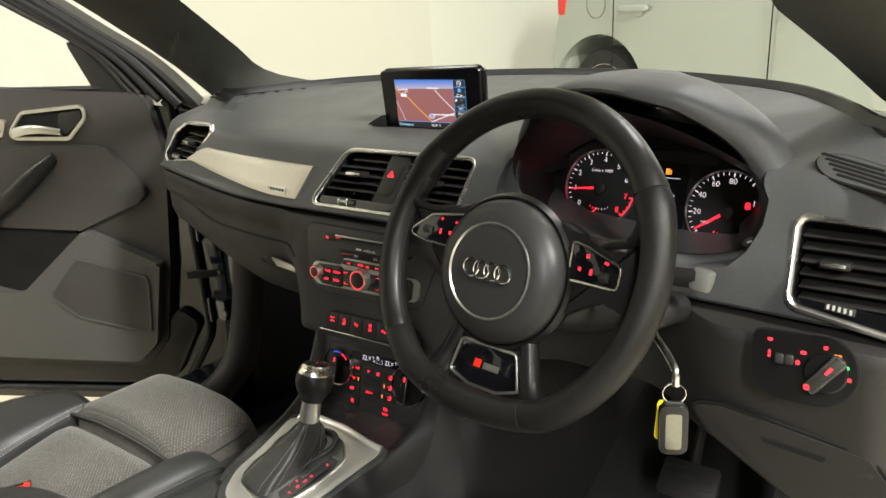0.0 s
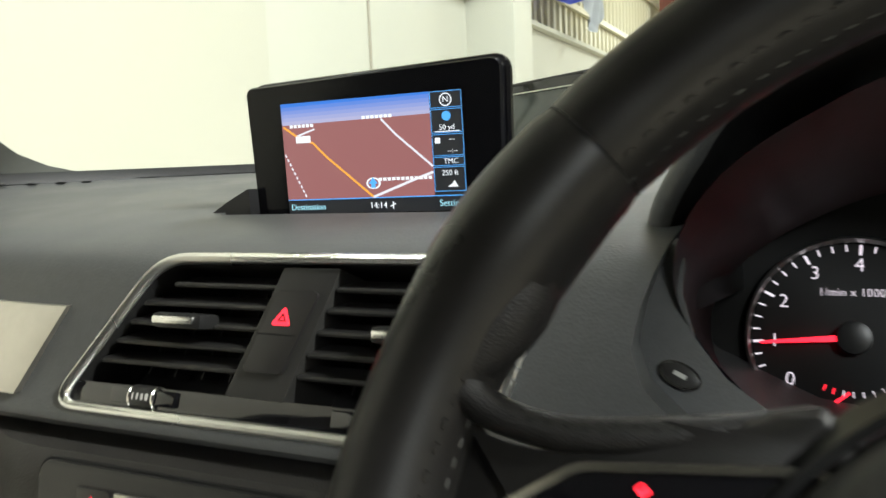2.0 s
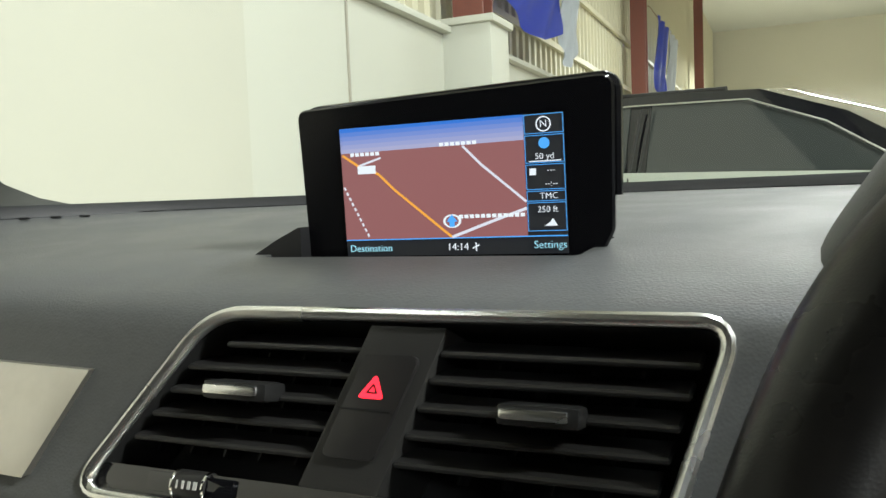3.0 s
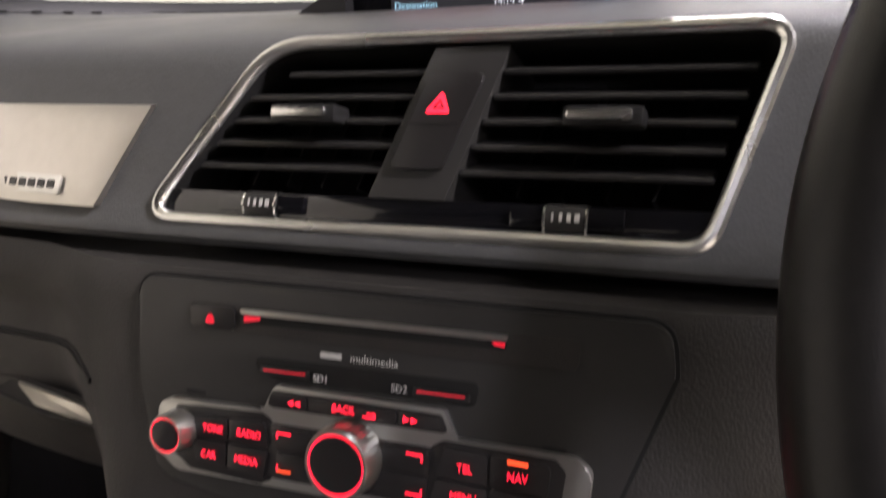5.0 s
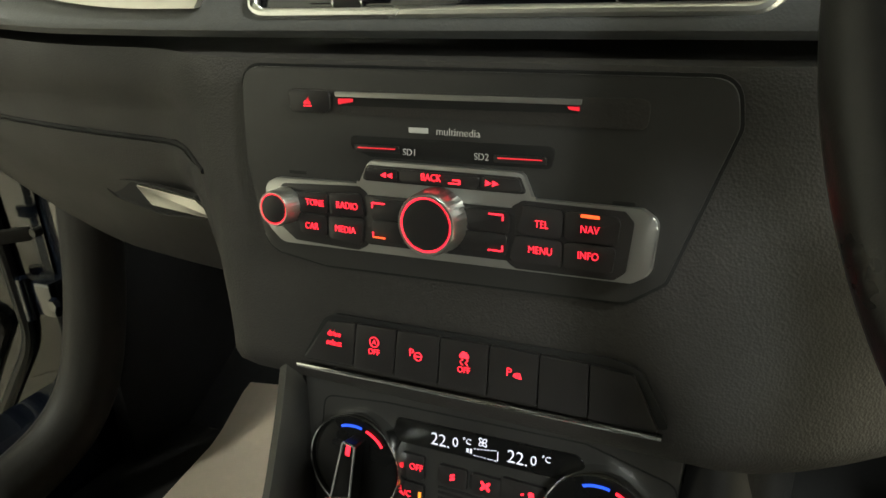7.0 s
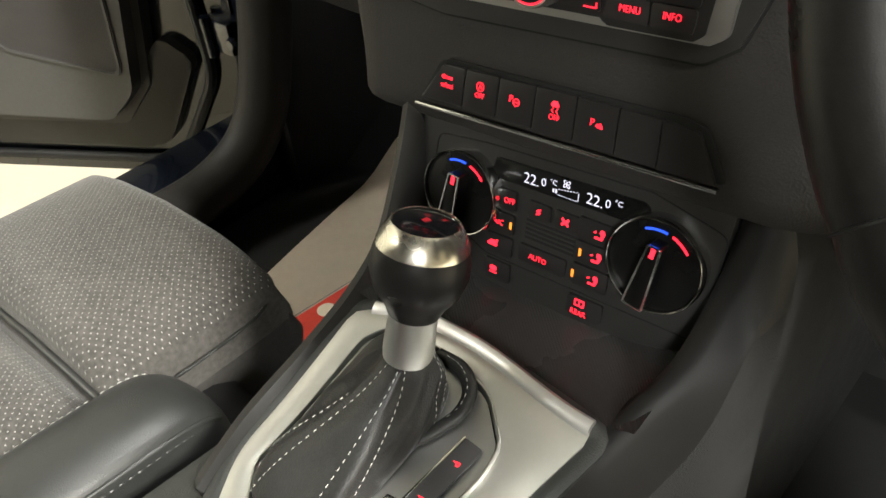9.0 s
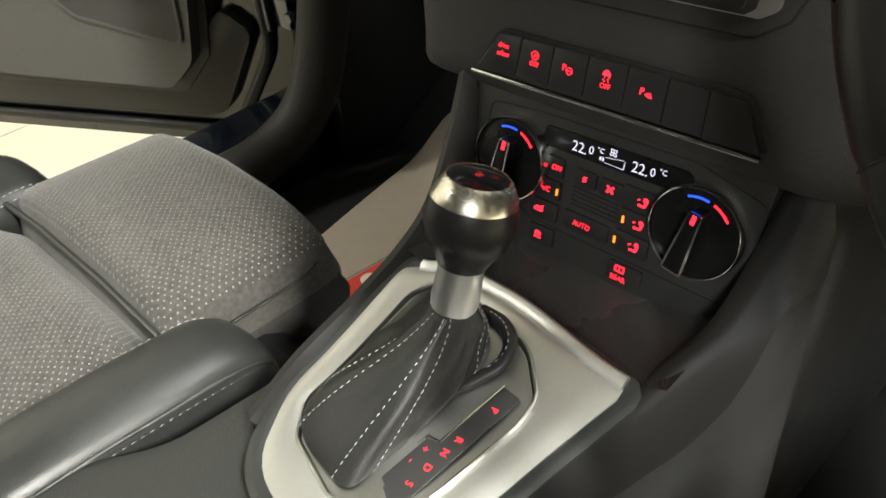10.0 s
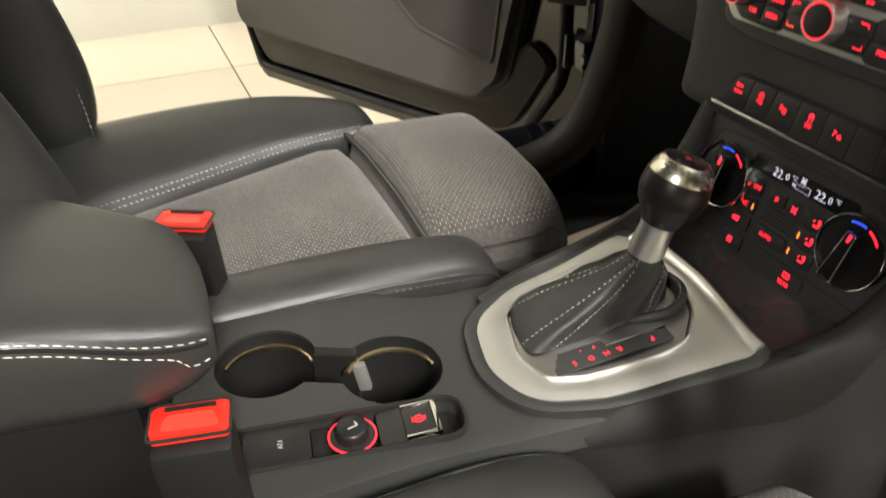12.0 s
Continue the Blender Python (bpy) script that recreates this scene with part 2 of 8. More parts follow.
def part(name, bm, material, parent=None, label="", m=None, angle=35):
    """Links a bmesh as one mesh object, under a thing or part where one is given."""
    ob = new(name, finish(bm, name, material, angle))
    if parent:
        ob.parent = parent
    ob.matrix_basis = m or Matrix()
    if label:
        ob["label"] = label
    return ob


def empty(name, m, label, category, group="", kind=""):
    ob = new(name)
    ob.empty_display_size = 0.05
    ob.matrix_basis = m
    return tagged(ob, label, category, group, kind)


def panel(x, y, z, tilt, yaw=0, roll=0):
    """A frame on a panel that faces the rear: its x runs right, its y up the panel, its z out of it. Tilt: degrees by which it leans back."""
    return pose(x, y, z, 0, 0, yaw) @ pose(0, 0, 0, 90 - tilt, 0, 0) @ pose(0, 0, 0, 0, 0, roll)


def at(x=0.0, y=0.0, z=0.0, rx=0, ry=0, rz=0):
    return pose(x, y, z, rx, ry, rz)


def box(sx, sy, sz, bevel=0.0, seg=2):
    bm = bmesh.new()
    bmesh.ops.create_cube(bm, size=1)
    bmesh.ops.scale(bm, vec=(sx, sy, sz), verts=bm.verts)
    if bevel:
        bmesh.ops.bevel(bm, geom=list(bm.edges), offset=bevel, segments=seg, affect="EDGES", profile=0.6)
    return bm


def moved(bm, m):
    bm.transform(m)
    return bm


def joined(*bms):
    out = bmesh.new()
    for b in bms:
        me = bpy.data.meshes.new("t")
        b.to_mesh(me)
        b.free()
        out.from_mesh(me)
        bpy.data.meshes.remove(me)
    return out


def rounded(pts, r, n=5):
    """A polygon with its corners rounded; r is one radius or one for each corner."""
    out = []
    k = len(pts)
    for i, p in enumerate(pts):
        p = Vector(p).to_2d()
        a, b = Vector(pts[i - 1]).to_2d() - p, Vector(pts[(i + 1) % k]).to_2d() - p
        rad = r[i] if isinstance(r, (list, tuple)) else r
        ang = a.angle(b)
        d = min(rad / math.tan(ang / 2), 0.49 * a.length, 0.49 * b.length) if rad else 0
        if d < 1e-6:
            out.append(p)
            continue
        s, e = p + a.normalized() * d, p + b.normalized() * d
        for j in range(n + 1):
            t = j / n
            out.append(s * (1 - t) ** 2 + p * 2 * t * (1 - t) + e * t * t)
    return out


def rrect(w, h, r, n=4):
    return rounded([(-w / 2, -h / 2), (w / 2, -h / 2), (w / 2, h / 2), (-w / 2, h / 2)], r, n)


def disc(r, n=32):
    return [Vector((r * math.cos(a), r * math.sin(a))) for a in (2 * math.pi * i / n for i in range(n))]


def prism(pts, depth, bevel=0.0, z0=0.0, seg=2):
    """A flat outline raised by depth, its upper rim bevelled."""
    bm = bmesh.new()
    lo = [bm.verts.new((p[0], p[1], z0)) for p in pts]
    hi = [bm.verts.new((p[0], p[1], z0 + depth)) for p in pts]
    bm.faces.new(lo[::-1])
    top = bm.faces.new(hi)
    k = len(pts)
    for i in range(k):
        bm.faces.new((lo[i], lo[(i + 1) % k], hi[(i + 1) % k], hi[i]))
    if bevel:
        bmesh.ops.bevel(bm, geom=list(top.edges), offset=bevel, segments=seg, affect="EDGES", profile=0.6)
    return bm


def band(outer, inner, depth, z0=0.0, bevel=0.0):
    """A flat ring between two outlines of equal count, raised by depth."""
    bm = bmesh.new()
    k = len(outer)
    rows = [[bm.verts.new((p[0], p[1], z)) for p in line] for line, z in ((outer, z0), (outer, z0 + depth), (inner, z0 + depth), (inner, z0))]
    for a in range(4):
        r, s = rows[a], rows[(a + 1) % 4]
        for i in range(k):
            bm.faces.new((r[i], r[(i + 1) % k], s[(i + 1) % k], s[i]))
    if bevel:
        es = [e for e in bm.edges if all(abs(v.co.z - z0 - depth) < 1e-6 for v in e.verts) and len({id(r) for r in rows[1:3] for v in e.verts if v in r}) == 1]
        bmesh.ops.bevel(bm, geom=es, offset=bevel, segments=2, affect="EDGES")
    return bm


def grown(pts, d):
    """An outline moved outwards by d."""
    out, k = [], len(pts)
    area = sum(pts[i - 1][0] * pts[i][1] - pts[i][0] * pts[i - 1][1] for i in range(k))
    s = 1 if area > 0 else -1
    for i in range(k):
        a, p, b = Vector(pts[i - 1]).to_2d(), Vector(pts[i]).to_2d(), Vector(pts[(i + 1) % k]).to_2d()
        n1, n2 = Vector(((p - a).y, -(p - a).x)), Vector(((b - p).y, -(b - p).x))
        n = (n1.normalized() if n1.length > 1e-9 else n2.normalized()) + (n2.normalized() if n2.length > 1e-9 else n1.normalized())
        out.append(p + n.normalized() * d * s if n.length > 1e-6 else p.copy())
    return out


def lathe(profile, n=32):
    """A turned body about z from (radius, z) pairs."""
    bm = bmesh.new()
    rings = []
    for r, z in profile:
        rings.append([bm.verts.new((r * math.cos(2 * math.pi * i / n), r * math.sin(2 * math.pi * i / n), z)) for i in range(n)] if r > 1e-6 else [bm.verts.new((0, 0, z))])
    for a, b in zip(rings, rings[1:]):
        for i in range(n):
            j = (i + 1) % n
            if len(a) == 1 and len(b) == 1:
                continue
            if len(a) == 1:
                bm.faces.new((a[0], b[i], b[j]))
            elif len(b) == 1:
                bm.faces.new((a[i], b[0], a[j]))
            else:
                bm.faces.new((a[i], b[i], b[j], a[j]))
    return bm


def loft(rings, closed=True, caps=True, loop=False):
    """A skin over rings of points of equal count."""
    bm = bmesh.new()
    vs = [[bm.verts.new(p) for p in ring] for ring in rings]
    k = len(vs[0])
    pairs = list(zip(vs, vs[1:])) + ([(vs[-1], vs[0])] if loop else [])
    for a, b in pairs:
        for i in range(k if closed else k - 1):
            j = (i + 1) % k
            bm.faces.new((a[i], a[j], b[j], b[i]))
    if caps and closed and not loop:
        bm.faces.new(vs[0][::-1])
        bm.faces.new(vs[-1])
    return bm


def tube(path, radius, n=10, loop=False, flat=1.0):
    """A pipe along a path; radius is one number or one for each point."""
    pts = [Vector(p) for p in path]
    k = len(pts)
    rings, ref = [], None
    for i, p in enumerate(pts):
        a = pts[i - 1] if (i or loop) else p
        b = pts[(i + 1) % k] if (i < k - 1 or loop) else p
        d = (b - a).normalized()
        if ref is None:
            ref = d.orthogonal().normalized()
        ref = (ref - d * ref.dot(d)).normalized()
        w = d.cross(ref)
        r = radius[i] if isinstance(radius, (list, tuple)) else radius
        rings.append([p + ref * r * math.cos(2 * math.pi * j / n) + w * r * flat * math.sin(2 * math.pi * j / n) for j in range(n)])
    return loft(rings, loop=loop)


def curve_through(pts, n=8, loop=False):
    """Points on a smooth curve through the given ones."""
    P = [Vector(p) for p in pts]
    k = len(P)
    out = []
    for i in range(k if loop else k - 1):
        a, b = P[i], P[(i + 1) % k]
        z = P[i - 1] if (i or loop) else a
        c = P[(i + 2) % k] if (i + 2 < k or loop) else b
        for j in range(n):
            t = j / n
            out.append(0.5 * ((2 * a) + (b - z) * t + (2 * z - 5 * a + 4 * b - c) * t * t + (3 * a - z - 3 * b + c) * t ** 3))
    if not loop:
        out.append(P[-1])
    return out


def pillow(sx, sy, sz, p=4.0, n=14):
    """A padded block: a box whose faces and edges bulge softly."""
    bm = bmesh.new()
    bmesh.ops.create_cube(bm, size=2)
    bmesh.ops.subdivide_edges(bm, edges=list(bm.edges), cuts=n, use_grid_fill=True)
    for v in bm.verts:
        x, y, z = v.co
        m = max(abs(x), abs(y), abs(z)) / ((abs(x) ** p + abs(y) ** p + abs(z) ** p) ** (1 / p))
        v.co = Vector((x * m * sx / 2, y * m * sy / 2, z * m * sz / 2))
    return bm


def stitches(path, length=0.0035, gap=0.0022, r=0.00055, loop=False):
    """Short raised threads along a path."""
    pts = [Vector(p) for p in path]
    if loop:
        pts.append(pts[0])
    out = bmesh.new()
    carry = 0.0
    for a, b in zip(pts, pts[1:]):
        d = b - a
        s, ln = carry, d.length
        if ln < 1e-9:
            continue
        d = d / ln
        while s + length < ln + length * 0.5:
            c = a + d * (s + length / 2)
            q = d.to_track_quat("X", "Z").to_matrix().to_4x4()
            vs = [out.verts.new(Matrix.Translation(c) @ q @ Vector((x * length / 2, y * r * 1.2, z * r * 1.6))) for x, y, z in ((-1, 0, 0), (-.7, -1, 0), (.7, -1, 0), (1, 0, 0), (.7, 1, 0), (-.7, 1, 0), (-.6, 0, 1), (.6, 0, 1))]
            for f in ((0, 1, 6), (1, 2, 7, 6), (2, 3, 7), (3, 4, 7), (4, 5, 6, 7), (5, 0, 6)):
                out.faces.new([vs[i] for i in f])
            s += length + gap
        carry = max(0.0, s - ln)
    return out


def lettering(words, size, material, parent, m, name="lettering", align="CENTER", depth=0.0002, squeeze=1.0):
    cu = bpy.data.curves.new(name, "FONT")
    cu.body, cu.size, cu.align_x, cu.align_y, cu.extrude, cu.resolution_u, cu.offset = words, size, align, "CENTER", depth, 3, -0.011 * size
    tmp = bpy.data.objects.new(name, cu)
    scene.collection.objects.link(tmp)
    me = bpy.data.meshes.new_from_object(tmp.evaluated_get(bpy.context.evaluated_depsgraph_get()))
    bpy.data.objects.remove(tmp)
    bpy.data.curves.remove(cu)
    me.name = name
    me.materials.clear()
    me.materials.append(material)
    ob = new(name, me)
    ob.parent = parent
    ob.matrix_basis = m @ Matrix.Diagonal((squeeze, 1, 1, 1))
    return ob


def cut(ob, cutters):
    """Takes the cutters' bodies away from a mesh for good."""
    for c in cutters:
        tmp = new("cutter", finish(c, "cutter", DEEP))
        mod = ob.modifiers.new("cut", "BOOLEAN")
        mod.operation, mod.object, mod.solver = "DIFFERENCE", tmp, "EXACT"
        bpy.context.view_layer.update()
        tmp.matrix_world = ob.matrix_world.copy()
        bpy.context.view_layer.update()
        me = bpy.data.meshes.new_from_object(ob.evaluated_get(bpy.context.evaluated_depsgraph_get()))
        ob.modifiers.clear()
        ob.data = me
        bpy.data.objects.remove(tmp)
    me = ob.data
    me.shade_smooth()
    me.set_sharp_from_angle(angle=radians(30))
    while len(me.materials) > 1:
        me.materials.pop()
    for p in me.polygons:
        p.material_index = 0
    return ob


def smooth01(t):
    t = max(0.0, min(1.0, t))
    return t * t * (3 - 2 * t)

# ---- the hall ----
ground = tagged(part("ground", moved(box(60, 80, 0.2), at(10, 20, -0.112)), GROUT), "pale grey cement bed under the hall's floor tiles", "floor", kind="structure")
wall_west = tagged(part("wall_west", moved(box(0.25, 12.3, 5.6), at(-3.375, -1.85, 2.8)), WALLPAINT), "smooth cream painted wall beside the car", "wall", kind="structure")
wall_block = tagged(part("wall_block", moved(box(0.25, 46.0, 2.90), at(-3.43, 27.3, 1.45)), BLOCK), "low white painted blockwork wall", "wall", kind="structure")
trim = tagged(part("trim", moved(box(0.36, 46.0, 0.07, 0.012), at(-3.38, 27.3, 2.94)), BLOCK), "white coping on the low wall", "trim", kind="structure")
tagged(part("trim", moved(box(0.018, 0.028, 0.96, 0.004), at(-3.297, 5.82, 2.42)), GROUT), "narrow grey conduit on the painted wall", "conduit", kind="structure")
for yy in (8.3, 20.0, 36.0):
    pier = tagged(part("wall_pier", moved(box(0.62, 0.62, 2.98, 0.01), at(-3.05, yy, 1.49)), BLOCK), "white painted pier of the low wall", "pier", kind="structure")
    tagged(part("trim", moved(box(0.72, 0.72, 0.08, 0.012), at(-3.05, yy, 3.02)), BLOCK), "white cap on a pier", "trim", kind="structure")
    tagged(part("steel_column", joined(moved(box(0.36, 0.03, 6.9), at(-3.05, yy - 0.16, 6.51)), moved(box(0.36, 0.03, 6.9), at(-3.05, yy + 0.16, 6.51)), moved(box(0.03, 0.3, 6.9), at(-3.05, yy, 6.51))), STEEL), "red-brown painted steel column on a pier", "column", "hall columns", kind="structure")


def corrugated(length, height, pitch=0.32, depth=0.05):
    bm = bmesh.new()
    n = int(length / pitch)
    low, high = [], []
    for i in range(n):
        for f, d in ((0, 0), (0.55, 0), (0.65, 1), (0.9, 1)):
            y = (i + f) * pitch
            low.append(bm.verts.new((d * depth, y, 0)))
            high.append(bm.verts.new((d * depth, y, height)))
    for i in range(len(low) - 1):
        bm.faces.new((low[i], low[i + 1], high[i + 1], high[i]))
    return bm


tagged(part("cladding", moved(corrugated(46, 7.2), at(-3.52, 4.3, 2.92)), CLAD), "beige ribbed metal cladding above the low wall", "cladding", kind="structure")
for zz in (3.6, 4.8):
    tagged(part("trim", moved(box(0.06, 46, 0.10), at(-3.42, 27.3, zz)), CLAD), "cladding rail", "rail", kind="structure")


def banner(y, z, w, h, material, label):
    rows = []
    for j in range(13):
        f = j / 12
        rows.append([(-2.78 + 0.05 * math.sin(i * 0.9 + j * 0.5) - 0.10 * f, y + w * (i / 16 - 0.5), z - h * f - 0.25 * h * math.sin(math.pi * i / 16) * f) for i in range(17)])
    bm = loft(rows, closed=False, caps=False)
    bmesh.ops.solidify(bm, geom=list(bm.faces), thickness=0.006)
    return tagged(part("banner", bm, material), label, "banner", "hanging banners")


banner(10.2, 4.50, 2.7, 1.05, FLAG, "royal blue cloth banner hung along the wall")
banner(12.0, 4.45, 1.0, 1.15, FLAGW, "pale grey cloth banner beside the blue one")
banner(22.4, 5.6, 2.0, 1.9, FLAG, "blue banner hung beyond the second column")
banner(24.6, 5.6, 1.9, 2.2, FLAGW, "grey printed banner hung beyond the column")
tagged(part('banner_wire', joined(moved(box(0.012, 3.9, 0.012), at(-2.80, 10.6, 4.46)), *[moved(box(0.30, 0.012, 0.012), at(-2.95, yy, 4.46)) for yy in (8.7, 12.5)]), STEEL), 'steel wire from which the banners hang', 'wire', kind='structure')
tagged(part('banner_wire', joined(moved(box(0.012, 6.4, 0.012), at(-2.80, 23.2, 5.56)), *[moved(box(0.30, 0.012, 0.012), at(-2.95, yy, 5.56)) for yy in (20.1, 26.3)]), STEEL), 'steel wire from which the far banners hang', 'wire', kind='structure')
wall_north = tagged(part("wall_north", moved(box(30, 0.3, 10.4), at(11.4, 50.4, 5.2)), FARWALL), "far greyish beige end wall of the hall", "wall", kind="structure")
wall_east = tagged(part("wall_east", moved(box(0.3, 60, 10.4), at(14, 21, 5.2)), FARWALL), "plain grey side wall of the hall", "wall", kind="structure")
wall_south = tagged(part("wall_south", moved(box(20, 0.3, 10.4), at(5, -8.2, 5.2)), FARWALL), "plain grey rear wall of the hall", "wall", kind="structure")
ceiling = tagged(part("ceiling", moved(box(24, 60, 0.2), at(6, 21, 10.2)), CEILING), "pale painted hall ceiling", "ceiling", kind="structure")
tagged(part("wall_box", moved(box(0.05, 0.13, 0.11, 0.008), at(-3.282, 5.86, 1.89)), BLOCK), "small white switch box at the conduit's foot on the wall", "switch box")

# ---- dashboard ----
def mm(*pts):
    return [(a / 1000, b / 1000) for a, b in pts]


def face_y(x):
    return -0.004 + 0.30 * max(0.0, -x - 0.12) ** 2 - 0.06 * max(0.0, x - 0.2)


def cowl_y(x):
    return 0.56 - 0.9 * x * x - 4.0 * max(0.0, abs(x) - 0.4) ** 2


def pad_ring(x):
    yf, yc = face_y(x), cowl_y(x)
    r = smooth01((x - 0.49) / 0.08)
    zt = 1.080 + 0.016 * r
    zb = 0.976 + 0.010 * smooth01((-x - 0.3) / 0.3) - 0.026 * smooth01((x - 0.15) / 0.3)
    end = smooth01((abs(x + 0.01) - 0.64) / 0.06)
    yf2 = yf + 0.05 * end
    mid = max(yf2 + 0.12, (yc + yf2) / 2)
    yc = max(yc, mid + 0.02)
    pts = [(yc, 1.113), (mid, 1.100 + (zt - 1.08) * 0.5), (yf2 + 0.105, zt + 0.007), (yf2 + 0.078, zt + 0.003), (yf2 + 0.055, zt - 0.0005 - 0.004 * r), (yf2 + 0.034, zt - 0.005 - 0.006 * r),
           (yf2 + 0.023, 1.0705 + 0.008 * r), (yf2 + 0.0165, 1.0655 + 0.006 * r), (yf2 + 0.0120, 1.0580 + 0.004 * r), (yf2 + 0.0078, 1.048 + 0.002 * r), (yf2, 1.030), (yf2 - 0.008, 1.010), (yf2 - 0.015, 0.992), (yf2 - 0.0205, zb + 0.008), (yf2 - 0.021, zb + 0.004), (yf2 - 0.018, zb),
           (yf2 + 0.03, zb + 0.002), (yf2 + 0.10, zb + 0.01), (yc - 0.02, 1.05)]
    return [(x, y, z) for y, z in pts]


dashboard = empty("dashboard", Matrix(), "dark grey soft-grained car dashboard with silver vents and decor strip", "dashboard")
xs = [-0.70 + 1.43 * i / 90 for i in range(91)]
pad = part("upper_pad", loft([pad_ring(x) for x in xs]), SOFT, dashboard, angle=40)


def lower_y(x, z):
    """The rear face of the lower dashboard."""
    stack = -0.0415 - (0.952 - z) * 0.15
    left = face_y(x) - 0.016 + 0.55 * max(0.0, 0.905 - z) ** 1.25 * 1.6
    left += 0.006 * smooth01((0.943 - z) / 0.010) * smooth01((-x - 0.16) / 0.03)
    right = 0.005 - 0.085 * smooth01((x - 0.36) / 0.14) + 0.10 * max(0.0, 0.9 - z)
    k = smooth01((x + 0.235) / 0.085) if x < 0 else 1 - smooth01((x - 0.105) / 0.15)
    return stack * k + (left if x < 0 else right) * (1 - k)


def low_ring(x):
    ztop = 0.968 + 0.010 * smooth01((-x - 0.3) / 0.3) - 0.026 * smooth01((x - 0.15) / 0.3)
    zbot = 0.797 + 0.075 * smooth01((-x - 0.34) / 0.26) + 0.0 * x
    zbot -= 0.012 * smooth01((-x - 0.15) / 0.1) * (1 - smooth01((-x - 0.34) / 0.2))
    if x > 0.16:
        zbot += 0.01 * smooth01((x - 0.16) / 0.1)
    end = 0.05 * smooth01((abs(x + 0.01) - 0.64) / 0.06)
    pts = [(lower_y(x, ztop) + 0.10, ztop + 0.001)]
    for i in range(23):
        z = ztop + (zbot - ztop) * i / 22
        pts.append((lower_y(x, z) + (0.004 if i in (0, 22) else 0) + end, z))
    pts.append((lower_y(x, zbot) + 0.03 + end, zbot - 0.003))
    pts.append((0.30, zbot + 0.03))
    pts.append((0.30, ztop - 0.01))
    return [(x, y, z) for y, z in pts]


part("lower_panel", loft([low_ring(x) for x in xs]), LOWER, dashboard, angle=40)


def vent_outline(pts, r):
    return rounded([(a / 1000, b / 1000) for a, b in pts], r, 6)


def air_vent(name, frame_m, outline, slat_rows, tabs, label, divider=None, foot=None):
    """A vent let into the pad: chrome surround, dark shaft, slats and direction tabs."""
    ring = [(p.x, p.y, 0.0) for p in grown(outline, 0.0014)]
    vent = part(name, tube(ring, 0.0034 if name == "centre_vent" else 0.0042, 10, loop=True, flat=0.9), VENTSILVER, dashboard, label, frame_m)
    part("shaft", joined(band(outline, grown(outline, -0.0012), 0.045, -0.046), prism(outline, 0.003, z0=-0.048)), DEEP, vent)
    for u0, u1, v in slat_rows:
        s = moved(box(u1 - u0, 0.0028, 0.019, 0.0009, 1), at((u0 + u1) / 2, v, -0.012, 24))
        part("slat", s, SLAT, vent)
    for u, v, w in tabs:
        part("tab", joined(moved(box(w, 0.0085, 0.016, 0.0028), at(u, v, 0.000, 10))), BLACK, vent)
        part("tab_trim", moved(box(w * 0.82, 0.0042, 0.004, 0.0014), at(u - 0.001, v - 0.0010, 0.0080, 10)), VENTSILVER, vent, "chrome edge of the vent tab")
    return vent


CV = panel(0.0, -0.004, 1.03, 22)
centre_outline = vent_outline([(-89, 39), (-146, -44), (112, -44), (137, 41)], [0.035, 0.008, 0.012, 0.009])
side_l_m = panel(-0.56, 0.060, 1.03, 20, -14)
side_l = vent_outline([(-84, -24), (-50, 26), (-12, 45), (99, 50), (104, 40), (40, -20), (-66, -33)], [0.01, 0.02, 0.02, 0.008, 0.006, 0.012, 0.008])
side_r_m = panel(0.60, -0.03, 1.01, 20)
side_r = vent_outline([(-60, 40), (-58, -46), (40, -62), (90, -56), (92, 10), (10, 37)], [0.012, 0.014, 0.02, 0.02, 0.02, 0.03])


def shaft_cut(outline, m, depth=0.10):
    return moved(prism(outline, depth, z0=-0.05), m)


WELL = pose(-0.010, 0.094, 1.0815, 7, 0, 0)
well_outline = rounded([(-0.112, 0.000), (0.074, 0.000), (0.080, 0.062), (-0.080, 0.062)], 0.005, 4)
hood_cut = moved(prism(rounded(mm((-100, -13), (0, -24), (87, -22), (132, -9), (149, 8), (161, 34), (163, 60), (146, 82), (124, 94), (14, 142), (-72, 150), (-138, 112), (-159, 78), (-168, 52), (-171, 35), (-165, 20), (-150, 8)), 0.008, 3), 0.30), pose(0.345, 0.165, 1.0, 90, 0, 0))
cut(pad, [shaft_cut(centre_outline, CV), shaft_cut(side_l, side_l_m), shaft_cut(side_r, side_r_m), hood_cut, moved(prism(well_outline, 0.03), WELL)])
rows = []
for i in range(6):
    v = 0.030 - 0.0112 * i
    left_edge = -0.089 - 0.0037 - (0.039 - v) * 0.687 + 0.006
    mid_l = -0.005 - (0.035 - v) * 0.37
    mid_r = 0.0275 - (0.036 - v) * 0.335
    right_edge = 0.134 - (0.041 - v) * 0.29 - 0.004
    if v > -0.025:
        rows += [(left_edge + (0.012 if i == 0 else 0), mid_l, v), (mid_r, right_edge, v)]
vent_c = air_vent("centre_vent", CV, centre_outline, rows, [(-0.064, 0.006, 0.034), (0.071, 0.005, 0.032)], "wide chrome-framed centre air vent with dark slats")
strip = rounded([(-0.006, 0.037), (0.0287, 0.037), (0.0065, -0.031), (-0.030, -0.031)], 0.001, 2)
part("hazard_strip", prism(strip, 0.044, 0.0006, -0.045), STACK, vent_c, "plain charcoal divider with the hazard button")
